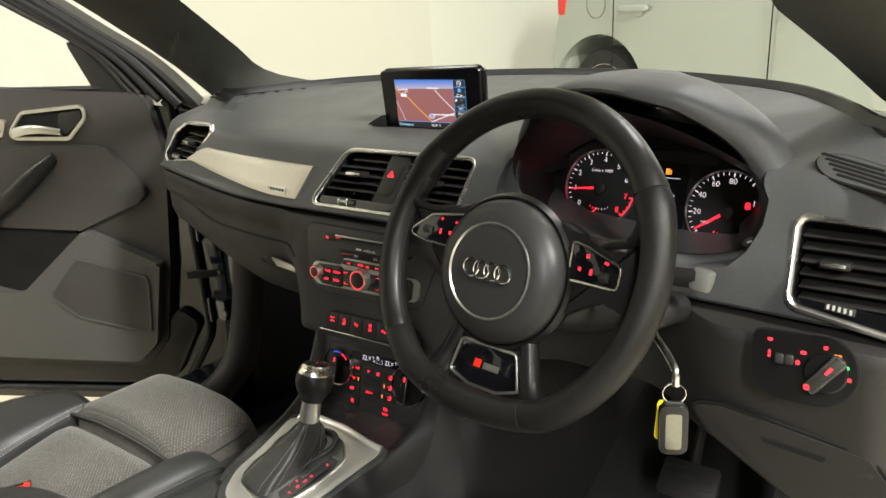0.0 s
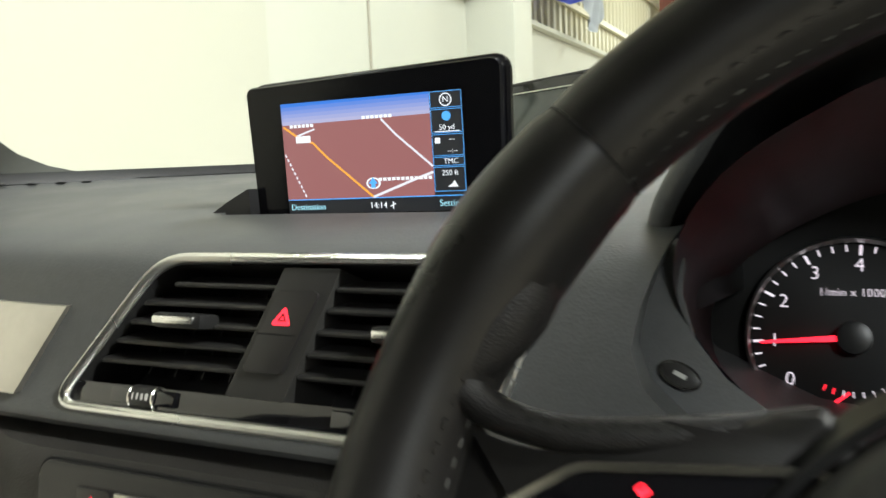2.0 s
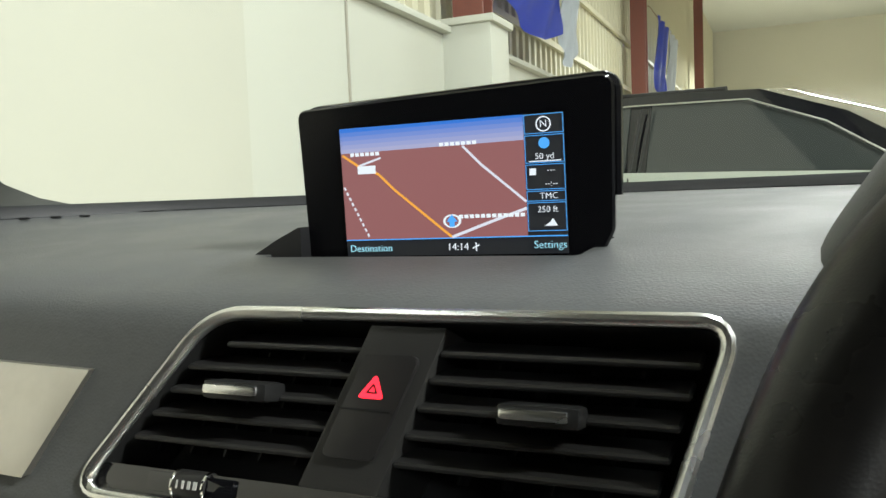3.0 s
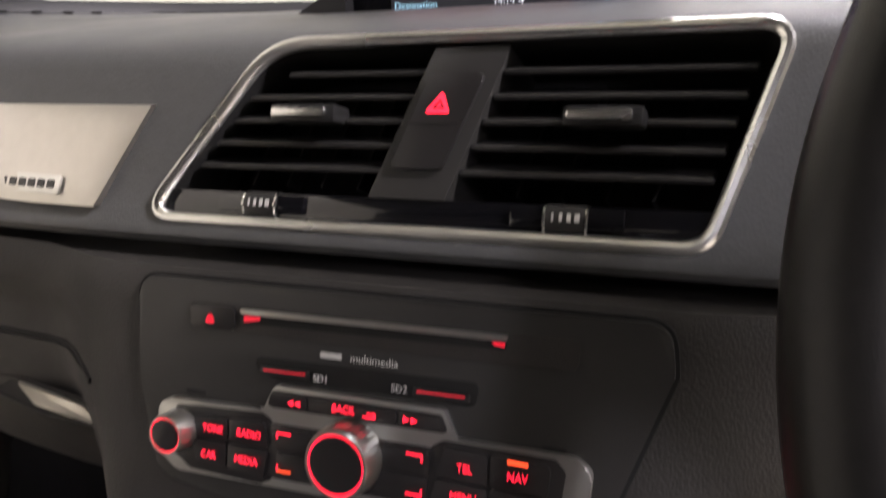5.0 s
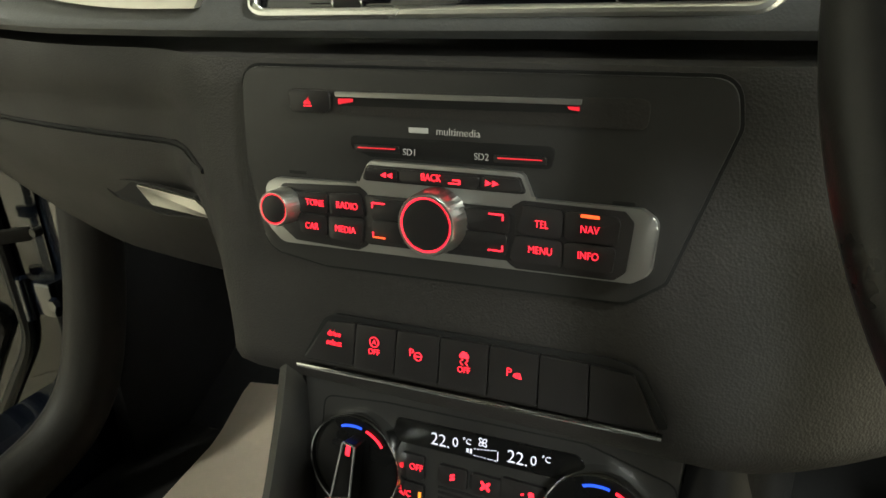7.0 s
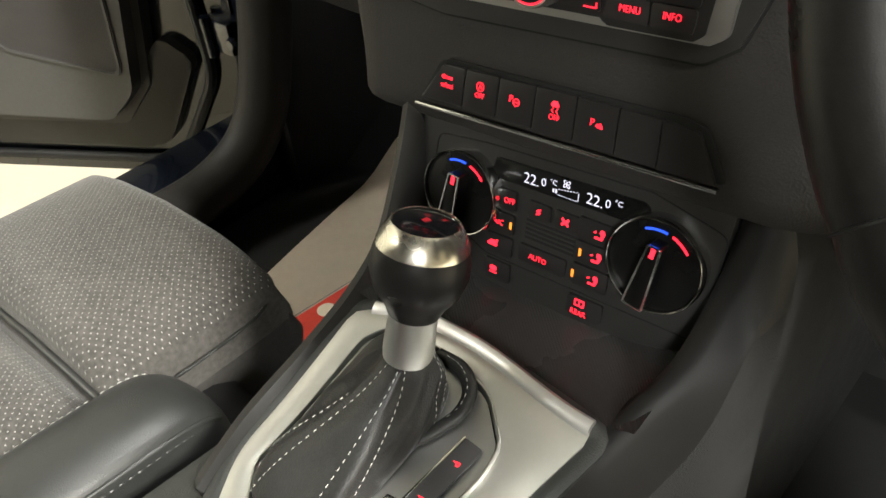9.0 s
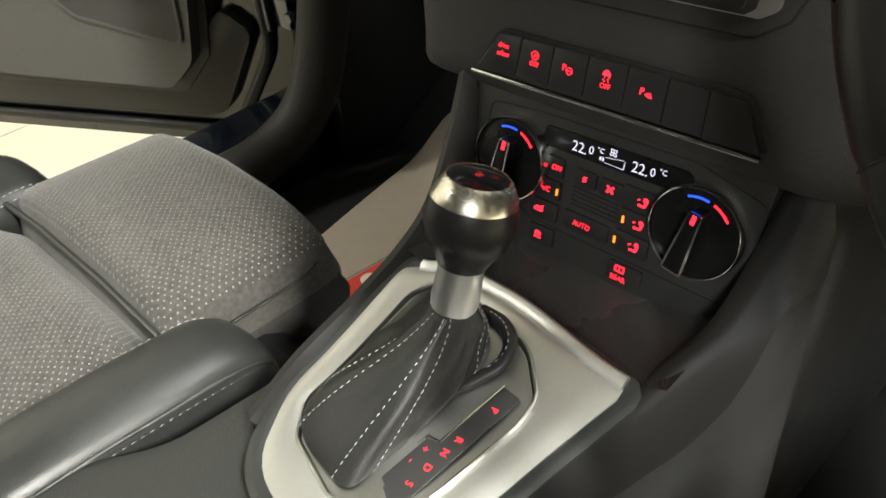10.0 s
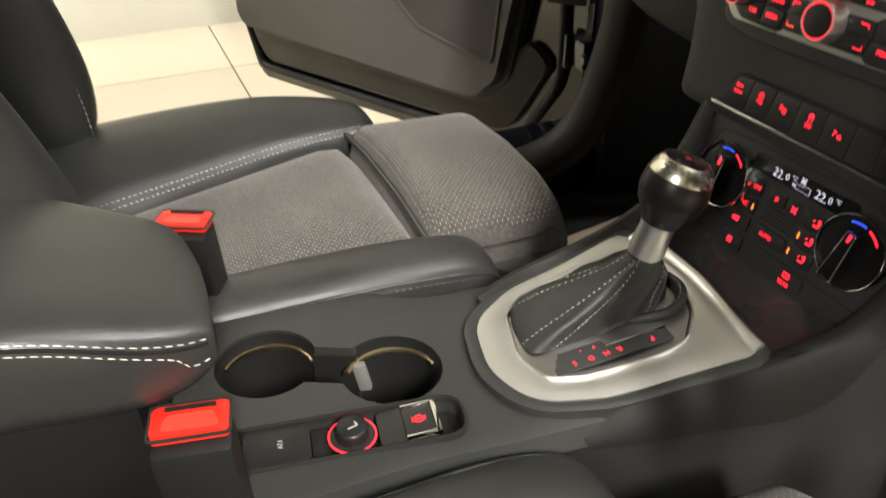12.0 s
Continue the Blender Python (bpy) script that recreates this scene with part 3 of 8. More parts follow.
key = rounded([(-0.006, 0.0245), (0.0195, 0.0245), (0.0040, -0.0180), (-0.0205, -0.0180)], 0.003, 4)
part("hazard_button", prism(key, 0.0025, 0.0006, -0.001), KEYCAP, vent_c)
part("button_split", moved(box(0.0236, 0.0006, 0.0004), at(-0.0025, 0.0018, 0.0017)), DEEP, vent_c)
tri = rounded([(-0.0068, 0.0063), (0.0055, 0.0063), (0.0012, 0.0165)], 0.0012, 3)
part("hazard_triangle", prism(tri, 0.0003, 0, 0.0016), RED, vent_c, "glowing red warning triangle")
tri2 = rounded([(-0.0030, 0.0083), (0.0028, 0.0083), (0.0006, 0.0128)], 0.0006, 3)
part("triangle_core", band(tri2, grown(tri2, -0.0007), 0.0003, 0.0019), KEYCAP, vent_c)
lip = rounded([(-0.141, -0.031), (0.117, -0.0305), (0.1125, -0.0425), (-0.1435, -0.0425)], [0.001, 0.001, 0.006, 0.004], 4)
part("gloss_strip", prism(lip, 0.012, 0.0008, -0.014), GLOSS, vent_c, "piano black strip under the slats")
for u in (-0.084, 0.059):
    part("wheel_slot", moved(box(0.046, 0.0085, 0.003, 0.0008), at(u, -0.0362, -0.0015)), GLOSS, vent_c)
    thumb = part("thumbwheel", moved(lathe([(0, -0.0090), (0.0060, -0.0090), (0.0064, -0.008), (0.0064, 0.008), (0.0060, 0.0090), (0, 0.0090)], 28), at(u, -0.0362, -0.0045, 0, 90, 0)), STACK, vent_c, "small chrome-edged ribbed thumbwheel")
    for k in (-0.0084, 0.0084):
        part("wheel_edge", moved(lathe([(0.0063, -0.0007), (0.0067, -0.0004), (0.0067, 0.0004), (0.0063, 0.0007)], 28), at(u + k, -0.0362, -0.0045, 0, 90, 0)), CHROME, vent_c)
    for k in range(4):
        part("wheel_mark", moved(box(0.0008 + 0.0004 * k, 0.0034, 0.0003), at(u - 0.0048 + 0.0033 * k, -0.0362, 0.0021)), LEGEND, vent_c)
# vertical blades deep in the shaft
for i in range(12):
    u = -0.118 + 0.0195 * i
    if not -0.035 < u < 0.035:
        part("blade", moved(box(0.0012, 0.052, 0.012), at(u, 0.002, -0.030, 0, 0, -18 if u < 0 else -16)), BLACK, vent_c)

left_rows = [(-0.062 + 0.018 * i * 0.9, 0.006 + 0.022 * i, -0.014 + 0.0115 * i) for i in range(5)]
vent_l = air_vent("side_vent", side_l_m, side_l, [(a - 0.004, b + 0.024, v) for a, b, v in left_rows], [(0.016, 0.012, 0.030)], "small chrome-framed passenger side air vent")
part("vent_wheel", moved(box(0.040, 0.010, 0.006, 0.001), at(-0.036, -0.021, -0.001, 0, 0, 2)), GLOSS, vent_l)
for k in range(4):
    part("wheel_mark", moved(box(0.003, 0.005, 0.0005), at(-0.048 + 0.007 * k, -0.021, 0.0022)), LEGEND, vent_l)
right_rows = [(-0.056 + 0.0008 * i, 0.084 - 0.0 * i, 0.026 - 0.0125 * i) for i in range(6)]
right_rows[0] = (-0.056, 0.030, 0.026)
right_rows[1] = (-0.055, 0.068, 0.0135)
vent_r = air_vent("side_vent", side_r_m, side_r, right_rows, [(-0.022, -0.002, 0.028)], "large chrome-framed driver side air vent")
part("vent_foot", prism(rounded([(-0.056, -0.038), (0.088, -0.046), (0.086, -0.056), (0.038, -0.060), (-0.052, -0.047)], 0.004, 3), 0.006, 0.0006, -0.008), GLOSS, vent_r)
part("thumbwheel", moved(box(0.027, 0.0075, 0.006, 0.001), at(-0.0125, -0.0435, -0.001, 0, 0, -6)), STACK, vent_r)
for k in range(5):
    part("wheel_mark", moved(box(0.0024, 0.0048, 0.0004), at(-0.0225 + 0.005 * k, -0.0425 - 0.0006 * k, 0.0022)), LEGEND, vent_r)

# decor strip on the passenger side, following the curve of the face
def face_point(x, v):
    """A point on the pad's face; v runs up it from z 1.03."""
    return Vector((x, face_y(x) + v * 0.40, 1.03 + v * 0.92))


def decor_edges(f):
    """Lower and upper edge of the strip, from its tip to its broad end."""
    x = -0.526 + 0.372 * f
    top = -0.012 + 0.026 * smooth01(f / 0.20) ** 0.7 - 0.003 * f
    low = -0.016 - 0.026 * smooth01(f / 0.9) ** 0.8
    return x, low, top


rings = []
for i in range(41):
    f = i / 40
    x, low, top = decor_edges(f)
    slant = 0.026 * smooth01((f - 0.5) * 2)
    ring = []
    for j in range(9):
        g = j / 8
        v = low + (top - low) * g
        ring.append(face_point(x + slant * (g - 1), v) + Vector((0, -0.0035 - (0.0015 if 0 < j < 8 and 0 < i < 40 else 0), 0)))
    back = [face_point(x + slant * (g - 1), low + (top - low) * g) + Vector((0, 0.004, 0)) for g in (1, 0)]
    rings.append(ring + back)
decor = part("decor_strip", loft(rings), DECOR, dashboard, "brushed pale aluminium decor strip", angle=50)
BADGE = panel(-0.232, face_y(-0.232) - 0.0165, 1.001, 22, -7)
plaque = part("badge", prism(rrect(0.060, 0.0100, 0.002), 0.0012, 0.0004), SATIN, dashboard, "small silver lettered plaque", BADGE)
for k in range(7):
    part("badge_mark", moved(prism(rrect(0.0055, 0.0045, 0.0012), 0.0006), at(-0.0235 + 0.0078 * k, 0, 0.0011)), STACK, plaque)

# shadow gap and ledge under the pad are left open between the two mouldings
# glovebox lid with its pull
def lid_point(x, z, out=0.0):
    return Vector((x, lower_y(x, z) - out, z))


def lid_ring(x, z0, z1, n=8):
    out = 0.0045 - 0.009 * smooth01((x + 0.195) / 0.02)
    front = [lid_point(x, z0 + (z1 - z0) * j / n, out - (0.002 if j in (0, n) else 0)) for j in range(n + 1)]
    back = [lid_point(x, z1, -0.01), lid_point(x, z0, -0.01)]
    return front + back


def lid_top(x):
    return 0.9095 + 0.022 * smooth01((-x - 0.42) / 0.15) - 0.008 * smooth01((x + 0.22) / 0.05)


def lid_low(x):
    return 0.793 + 0.082 * smooth01((-x - 0.36) / 0.24) + 0.02 * smooth01((x + 0.24) / 0.07)


lid_x = [-0.575 + 0.405 * i / 40 for i in range(41)]
lid = part("glovebox_lid", loft([lid_ring(x, lid_low(x), lid_top(x)) for x in lid_x]), LOWER, dashboard, "charcoal glovebox lid", angle=40)
part("lid_gap", tube([lid_point(x, lid_top(x) + 0.0016, -0.0002) for x in lid_x if x < -0.175], 0.0017, 8), DEEP, lid)
pull_o = rounded([(-0.055, 0.005), (0.0055, 0.0096), (0.072, 0.010), (0.090, -0.003), (0.019, -0.013), (-0.035, -0.009)][::-1], 0.002)
GP = panel(-0.283, lower_y(-0.283, 0.868) - 0.006, 0.868, -14, -12)
pull = part("lid_pull", band(grown(pull_o, 0.0012), pull_o, 0.003, -0.001, 0.0008), LOWER, lid, "recessed glovebox pull", GP)
part("pull_recess", prism(pull_o, 0.0012, 0, -0.0006), DEEP, lid, m=GP)
part("pull_blade", moved(prism(rounded([(0.0035, 0.0085), (0.071, 0.0090), (0.088, -0.003), (0.014, -0.006)][::-1], 0.0015), 0.0022, 0.0006, 0.0005), at()), SATIN, lid, "satin silver pull blade", GP)

# defroster grille on the driver's corner of the pad
DG = pose(0.584, 0.010, 1.0865, 27, 2, -24)
leaf = [(p.x, p.y) for p in curve_through([(-0.050, 0.006, 0), (-0.040, 0.019, 0), (-0.010, 0.019, 0), (0.030, 0.011, 0), (0.066, -0.008, 0), (0.060, -0.019, 0), (0.020, -0.018, 0), (-0.025, -0.013, 0)][::-1], 5, loop=True)]
grille = part("demister_grille", prism(leaf, 0.004, 0.0008, -0.0005), SOFT, dashboard, "small slotted demister grille", DG)
part("grille_gap", band(grown(leaf, 0.0018), leaf, 0.003, -0.0005), DEEP, grille)
for k in range(5):
    part("slot", moved(box(0.072, 0.0034, 0.001, 0.0004), at(0.018 - 0.0085 * k, -0.0120 + 0.0062 * k, 0.0036, 0, 0, -6)), DEEP, grille)
part("windscreen_strip", tube([(x, max(cowl_y(x), face_y(x) + 0.14) - 0.008, 1.114) for x in [-0.6 + 0.03 * i for i in range(41)]], 0.010, 8, flat=0.7), RUBBER, dashboard, "black trim along the windscreen's foot")
shelf = []
for i in range(41):
    x = -0.62 + 0.031 * i
    yc = max(cowl_y(x), face_y(x) + 0.14)
    shelf.append([(x, yc - 0.02, 1.113), (x, yc + 0.03, 1.110), (x, yc + 0.14, 1.085), (x, yc + 0.14, 1.06), (x, yc - 0.02, 1.09)])
part("cowl_shelf", loft(shelf), DEEP, dashboard, "black shelf at the windscreen's foot", angle=50)
for k in range(9):
    x = -0.585 + 0.014 * k
    part("demister_slot", moved(box(0.009, 0.004, 0.002, 0.0005), at(x, max(cowl_y(x), face_y(x) + 0.14) - 0.045, 1.1105, 0, 0, 28)), DEEP, dashboard)

# ---- navigation display ----
# well in the pad in front of the display
centre = Vector((-0.0103, 0.1118, 1.1208))
DISPLAY = Matrix.Translation(centre) @ panel(0, 0, 0, -2.0, 2.1, 0.3) @ Matrix.Diagonal((1.0, 0.99, 1.0, 1)) @ at(-0.003, -0.03525, 0)
display = empty("navigation_display", DISPLAY, "pop-up navigation screen in a gloss black housing, showing a map", "screen")
shell = rounded([(-0.0855, -0.0110), (0.0780, -0.0130), (0.0900, 0.010), (0.0922, 0.0890), (-0.0880, 0.0840)], [0.004, 0.006, 0.010, 0.008, 0.006], 5)
body = []
for z, g in ((-0.034, -0.012), (-0.030, -0.006), (-0.012, -0.001), (-0.002, 0.0), (0.0, -0.0012)):
    body.append([(p[0], p[1], z) for p in grown(shell, g)])
part("housing", loft(body), BEZEL, display)
part("housing_lid", tube([(p[0] * 0.995, p[1] * 0.995, -0.012) for p in rounded([(-0.085, 0.02), (-0.0875, 0.0836), (0.0917, 0.0886), (0.0898, 0.02)], 0.008, 6)[6:-6]], 0.0035, 8), BEZEL, display)
X0, X1, Y0, Y1 = -0.0605, 0.0665, -0.0010, 0.0715


def flat(pts, material, z, name, parent, label=""):
    return part(name, prism(pts, 0.0001, 0, z), material, parent, label)


screen = flat([(X0, Y0), (X1, Y0), (X1, Y1), (X0, Y1)], MAPBLACK, 0.0002, "screen", display, "lit colour map screen")
flat([(X0, 0.0085), (0.0455, 0.0085), (0.0455, 0.0585), (X0, 0.0575)], MAPRED, 0.0004, "map_ground", screen)
for k in range(6):
    lo, hi = 0.0575 + 0.0140 * k / 6, 0.0575 + 0.0140 * (k + 1) / 6
    f = k / 5
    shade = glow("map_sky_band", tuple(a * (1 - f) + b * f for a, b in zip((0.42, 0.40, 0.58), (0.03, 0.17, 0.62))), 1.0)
    flat([(X0, lo), (0.0455, lo + 0.001), (0.0455, hi + 0.001 if k < 5 else Y1), (X0, hi)], shade, 0.0004, "map_sky", screen)


def road(pts, width, material, dashes=False):
    P = [Vector(p) for p in pts]
    for a, b in zip(P, P[1:]):
        d = b - a
        n = int(d.length / 0.003) if dashes else 1
        for k in range(n):
            s, e = a + d * (k / n), a + d * ((k + (0.6 if dashes else 1.0)) / n)
            w = Vector((-d.y, d.x)).normalized() * width / 2
            flat([s - w, e - w, e + w, s + w], material, 0.0006, "map_road", screen)


road([(-0.0595, 0.0565), (-0.050, 0.0500), (-0.038, 0.0450), (-0.029, 0.036), (0.0035, 0.0088)], 0.0014, MAPGOLD)
road([(0.0035, 0.0088), (0.0300, 0.0180), (0.0455, 0.0230)], 0.0016, MAPROAD)
road([(0.0120, 0.0575), (0.0220, 0.0470), (0.0455, 0.0265)], 0.0013, MAPROAD)
road([(-0.0500, 0.0500), (-0.0360, 0.0540)], 0.0012, MAPROAD)
road([(-0.0597, 0.0385), (-0.0455, 0.0090)], 0.0012, MAPROAD, True)
flat([(-0.0505, 0.0455), (-0.0395, 0.0455), (-0.0395, 0.0500), (-0.0505, 0.0500)], MAPTEXT, 0.0008, "road_label", screen)
for x, y, w in ((-0.045, 0.0565, 0.019), (0.010, 0.0590, 0.022), (0.0270, 0.0198, 0.038)):
    n = int(w / 0.0031)
    for k in range(n):
        flat([(x - w / 2 + k * 0.0031, y - 0.0010), (x - w / 2 + k * 0.0031 + 0.0023, y - 0.0010), (x - w / 2 + k * 0.0031 + 0.0023, y + 0.0010), (x - w / 2 + k * 0.0031, y + 0.0010)], MAPTEXT, 0.0008, "road_name_bar", screen)
flat([Vector((0.004, 0.0175)) + Vector((p.x * 1.4, p.y)) for p in disc(0.0037, 20)], MAPTEXT, 0.0007, "position_ring", screen)
flat([Vector((0.004, 0.0175)) + Vector((p.x * 1.3, p.y)) for p in disc(0.0029, 20)], MAPRED, 0.0009, "position_core", screen)
flat([(0.0008, 0.0172), (0.0072, 0.0172), (0.0040, 0.0212)], MAPBLUE, 0.0011, "position_arrow", screen)
flat([(0.0025, 0.0145), (0.0055, 0.0145), (0.0055, 0.0175), (0.0025, 0.0175)], MAPBLUE, 0.0011, "position_tail", screen)
for y in (0.0080,):
    flat([(X0, y), (X1, y), (X1, y + 0.0006), (X0, y + 0.0006)], MAPBLUE, 0.0006, "bar_line", screen)
for lo, hi in ((0.0108, 0.0258), (0.0264, 0.0318), (0.0324, 0.0455), (0.0462, 0.0605), (0.0612, 0.0712)):
    o = [(0.0458, lo), (0.0663, lo), (0.0663, hi), (0.0458, hi)]
    part("side_box", band(o, grown(o, -0.0005), 0.0001, 0.0005), MAPBLUE, screen)
T = at
lettering("Destination", 0.0056, MAPCYAN, screen, T(-0.0585, 0.0033, 0.0007), align="LEFT")
lettering("14:14", 0.0056, MAPTEXT, screen, T(0.0065, 0.0033, 0.0007))
lettering("Settings", 0.0056, MAPCYAN, screen, T(0.0660, 0.0036, 0.0007), align="RIGHT")
lettering("50 yd", 0.0046, MAPTEXT, screen, T(0.0560, 0.0495, 0.0007))
lettering("TMC", 0.0046, MAPTEXT, screen, T(0.0575, 0.0290, 0.0007))
lettering("250 ft", 0.0046, MAPTEXT, screen, T(0.0565, 0.0220, 0.0007))
lettering("N", 0.0052, MAPTEXT, screen, T(0.0560, 0.0660, 0.0007))
lettering("---", 0.0044, MAPTEXT, screen, T(0.0590, 0.0425, 0.0007))
lettering("--:--", 0.0044, MAPTEXT, screen, T(0.0590, 0.0355, 0.0007))
part("compass_ring", moved(band(disc(0.0040, 24), disc(0.0033, 24), 0.0001, 0.0005), T(0.056, 0.066)), MAPTEXT, screen)
flat([Vector((0.056, 0.0563)) + p for p in disc(0.0029, 20)], MAPBLUE, 0.0006, "scale_globe", screen)
flat([(0.0480, 0.0468), (0.0645, 0.0468), (0.0645, 0.0474), (0.0480, 0.0474)], MAPTEXT, 0.0006, "scale_bar", screen)
flat([(0.0478, 0.0400), (0.0512, 0.0400), (0.0512, 0.0435), (0.0478, 0.0435)], MAPTEXT, 0.0006, "flag_mark", screen)
flat([(0.0545, 0.0135), (0.0615, 0.0135), (0.0590, 0.0175), (0.0575, 0.0155)], MAPTEXT, 0.0006, "hill_mark", screen)
flat([(0.0165, 0.0010), (0.0172, 0.0010), (0.0172, 0.0056), (0.0165, 0.0056)], MAPTEXT, 0.0006, "radio_mark", screen)
flat([(0.0150, 0.0022), (0.0188, 0.0040), (0.0185, 0.0046), (0.0147, 0.0028)], MAPTEXT, 0.0007, "radio_mark", screen)

# well the display rises from, flush in the pad
tray = tagged(part("display_well", prism(grown(well_outline, 0.001), 0.0035, 0, -0.0035), DEEP, m=WELL), "black well of the pop-up screen in the dashboard top", "screen well")
# added black plate: stands in for the shaded side wall of the well
skirt = rounded([(-0.148, 1.0765), (-0.0980, 1.0765), (-0.0980, 1.1028), (-0.116, 1.0945), (-0.138, 1.0825)], 0.001, 2)
part("well_wall_shade", moved(prism(skirt, 0.012), pose(0, 0.112, 0, 90, 0, 0)), RUBBER, dashboard, "black plate standing in for the shaded side wall of the screen well")

# ---- radio unit in the centre stack ----
RADIO = panel(0.0, -0.0420, 0.952, 8)
radio = empty("radio_unit", RADIO, "black car radio with red backlit keys, card slots and silver surround", "car radio")
out = rounded(mm((-137, 13), (-137, -36), (-127, -82), (-90, -87), (66, -83), (82, -72), (106, -6), (104, 13)), [0.012, 0.03, 0.014, 0.03, 0.012, 0.006, 0.008, 0.012], 6)
part("fascia_gap", prism(grown(out, 0.0016), 0.0016, 0, -0.001), DEEP, radio)
fascia = part("fascia", prism(out, 0.0032, 0.001, -0.001), STACK, radio)
Z = 0.0022


def plate(name, pts, material, z=Z, depth=0.0016, r=0.0015, bevel=0.0005, label="", parent=None):
    return part(name, prism(rounded(pts, r, 4), depth, bevel, z - 0.0004), material, parent or radio, label)


plate("slot_bezel", mm((-108, 3.0), (72, 4.0), (71, -8.5), (-107, -9.0)), LOWER, depth=0.0008, r=0.004)
plate("eject_key", mm((-106, 2.2), (-82, 2.4), (-82, -8.2), (-106, -8.4)), KEYCAP, Z + 0.0006, r=0.003)
plate("disc_slot", mm((-78.4, 0.4), (43, 1.4), (42.6, -2.9), (-78, -4.6)), DEEP, Z + 0.0004, 0.0009, r=0.0005)
plate("slot_lip", mm((-79, 2.0), (43.6, 3.0), (43.2, 0.7), (-78.5, -0.3)), SATIN, Z + 0.0008, 0.0016, r=0.0004, label="satin silver lip of the disc slot")
plate("slot_light", mm((-77.5, -1.2), (-69, -1.0), (-69, -2.4), (-77.5, -4.0)), REDLOW, Z + 0.0013, 0.0002, r=0.0003, bevel=0)
plate("slot_light", mm((37, -0.2), (42.6, -0.2), (42.6, -1.9), (38.5, -1.5)), REDLOW, Z + 0.0013, 0.0002, r=0.0003, bevel=0)
plate("eject_mark", mm((-97.5, -4.2), (-92.7, -4.2), (-95.1, -1.0)), RED, Z + 0.0020, 0.0002, r=0.0002, bevel=0)
plate("eject_bar", mm((-97.5, -5.6), (-92.7, -5.6), (-92.7, -4.9), (-97.5, -4.9)), RED, Z + 0.0020, 0.0002, r=0.0001, bevel=0)
plate("maker_bar", mm((-39, -13.0), (-28.8, -12.9), (-28.8, -15.4), (-39, -15.5)), LEGEND, Z + 0.0008, 0.0002, r=0.0002, bevel=0)
lettering("multimedia", 0.0050, LEGEND, radio, at(-13.6 / 1000, -14.2 / 1000, Z + 0.0007))
card = plate("card_slot_recess", mm((-72, -18.6), (33, -17.4), (31, -27.4), (-60, -28.2), (-71, -25.0)), DEEP, Z + 0.0003, 0.0006, r=0.003)
for a, b in ((-69, -44), (4.2, 29)):
    plate("card_slot", mm((a, -22.9), (b, -22.3), (b, -25.6), (a, -26.2)), BLACK, Z + 0.0008, 0.0008, r=0.0006)
    plate("card_light", mm((a + 2, -23.8), (b - 2, -23.4), (b - 2, -23.9), (a + 2, -24.3)), REDLOW, Z + 0.0016, 0.0002, r=0.0001, bevel=0)
lettering("SD1", 0.0044, LEGEND, radio, at(-0.0386, -0.0248, Z + 0.0009))
lettering("SD2", 0.0044, LEGEND, radio, at(-0.0018, -0.0243, Z + 0.0009))
for a, b in ((-109.5, -99), (58.5, 68)):
    plate("fascia_notch", mm((a, -38.6), (b, -38.6), (b, -40.2), (a, -40.2)), DEEP, Z + 0.0006, 0.0003, r=0.0004, bevel=0)
silver = rounded(mm((-123, -46), (-116, -42.5), (-66, -41.4), (-60, -29.6), (19, -29.4), (24, -40.8), (72, -40.4), (79, -45), (77, -68), (69, -73.0), (-114, -76.5), (-125, -67)), [0.004, 0.006, 0.002, 0.004, 0.004, 0.002, 0.006, 0.006, 0.006, 0.006, 0.01, 0.008], 5)
part("silver_surround", prism(silver, 0.0042, 0.0012, 0.0012), brushed("radio_silver", (0.40, 0.40, 0.385), 0.40), radio, "satin silver surround of the radio keys")


def key(name, pts, z=0.0046, depth=0.0020, r=0.0022, material=None):
    return plate(name, pts, material or KEYCAP, z, depth, r)


plate("key_bed", mm((-113, -45.0), (-66, -42.6), (-61, -45.5), (-61, -72), (-67, -75.0), (-105, -74.2), (-115, -67)), KEYCAP, 0.0053, 0.0010, 0.003)
plate("key_bed", mm((14, -44.8), (19.5, -41.6), (65, -42.0), (69, -46.5), (66.5, -68.5), (61.5, -72.4), (17, -73.2), (12, -70.5)), KEYCAP, 0.0053, 0.0010, 0.003)
plate("key_bed", mm((-60.5, -31.6), (18.2, -31.4), (21.5, -38.8), (-64.0, -39.4)), KEYCAP, 0.0053, 0.0010, 0.002)
plate("key_bed", mm((-63, -46.5), (16, -45.5), (16, -70.0), (-63, -71.2)), KEYCAP, 0.0054, 0.0010, 0.003)
key("tone_key", mm((-101, -48.6), (-83.5, -47.4), (-83.5, -58.0), (-103, -58.2)), 0.0056)
key("radio_key", mm((-82.5, -47.4), (-64.5, -46.2), (-62, -57.8), (-82.5, -58.0)), 0.0056)
key("car_key", mm((-103, -59.2), (-84.5, -59.0), (-84.5, -70.2), (-101, -69.4)), 0.0056)
key("media_key", mm((-83.5, -59.0), (-62.5, -58.8), (-64.5, -72.0), (-83.5, -70.8)), 0.0056)
key("back_key", mm((-42, -32.4), (-1, -32.3), (-1, -38.2), (-42, -38.3)), 0.0056)
key("previous_key", mm((-59.5, -32.6), (-43, -32.4), (-43, -38.3), (-63, -38.6)), 0.0056)
key("next_key", mm((0, -32.3), (17.5, -32.2), (20.4, -38.0), (0, -38.2)), 0.0056)
key("tel_key", mm((20, -43.4), (38.5, -43.8), (38.5, -56.6), (17, -56.4)), 0.0056)
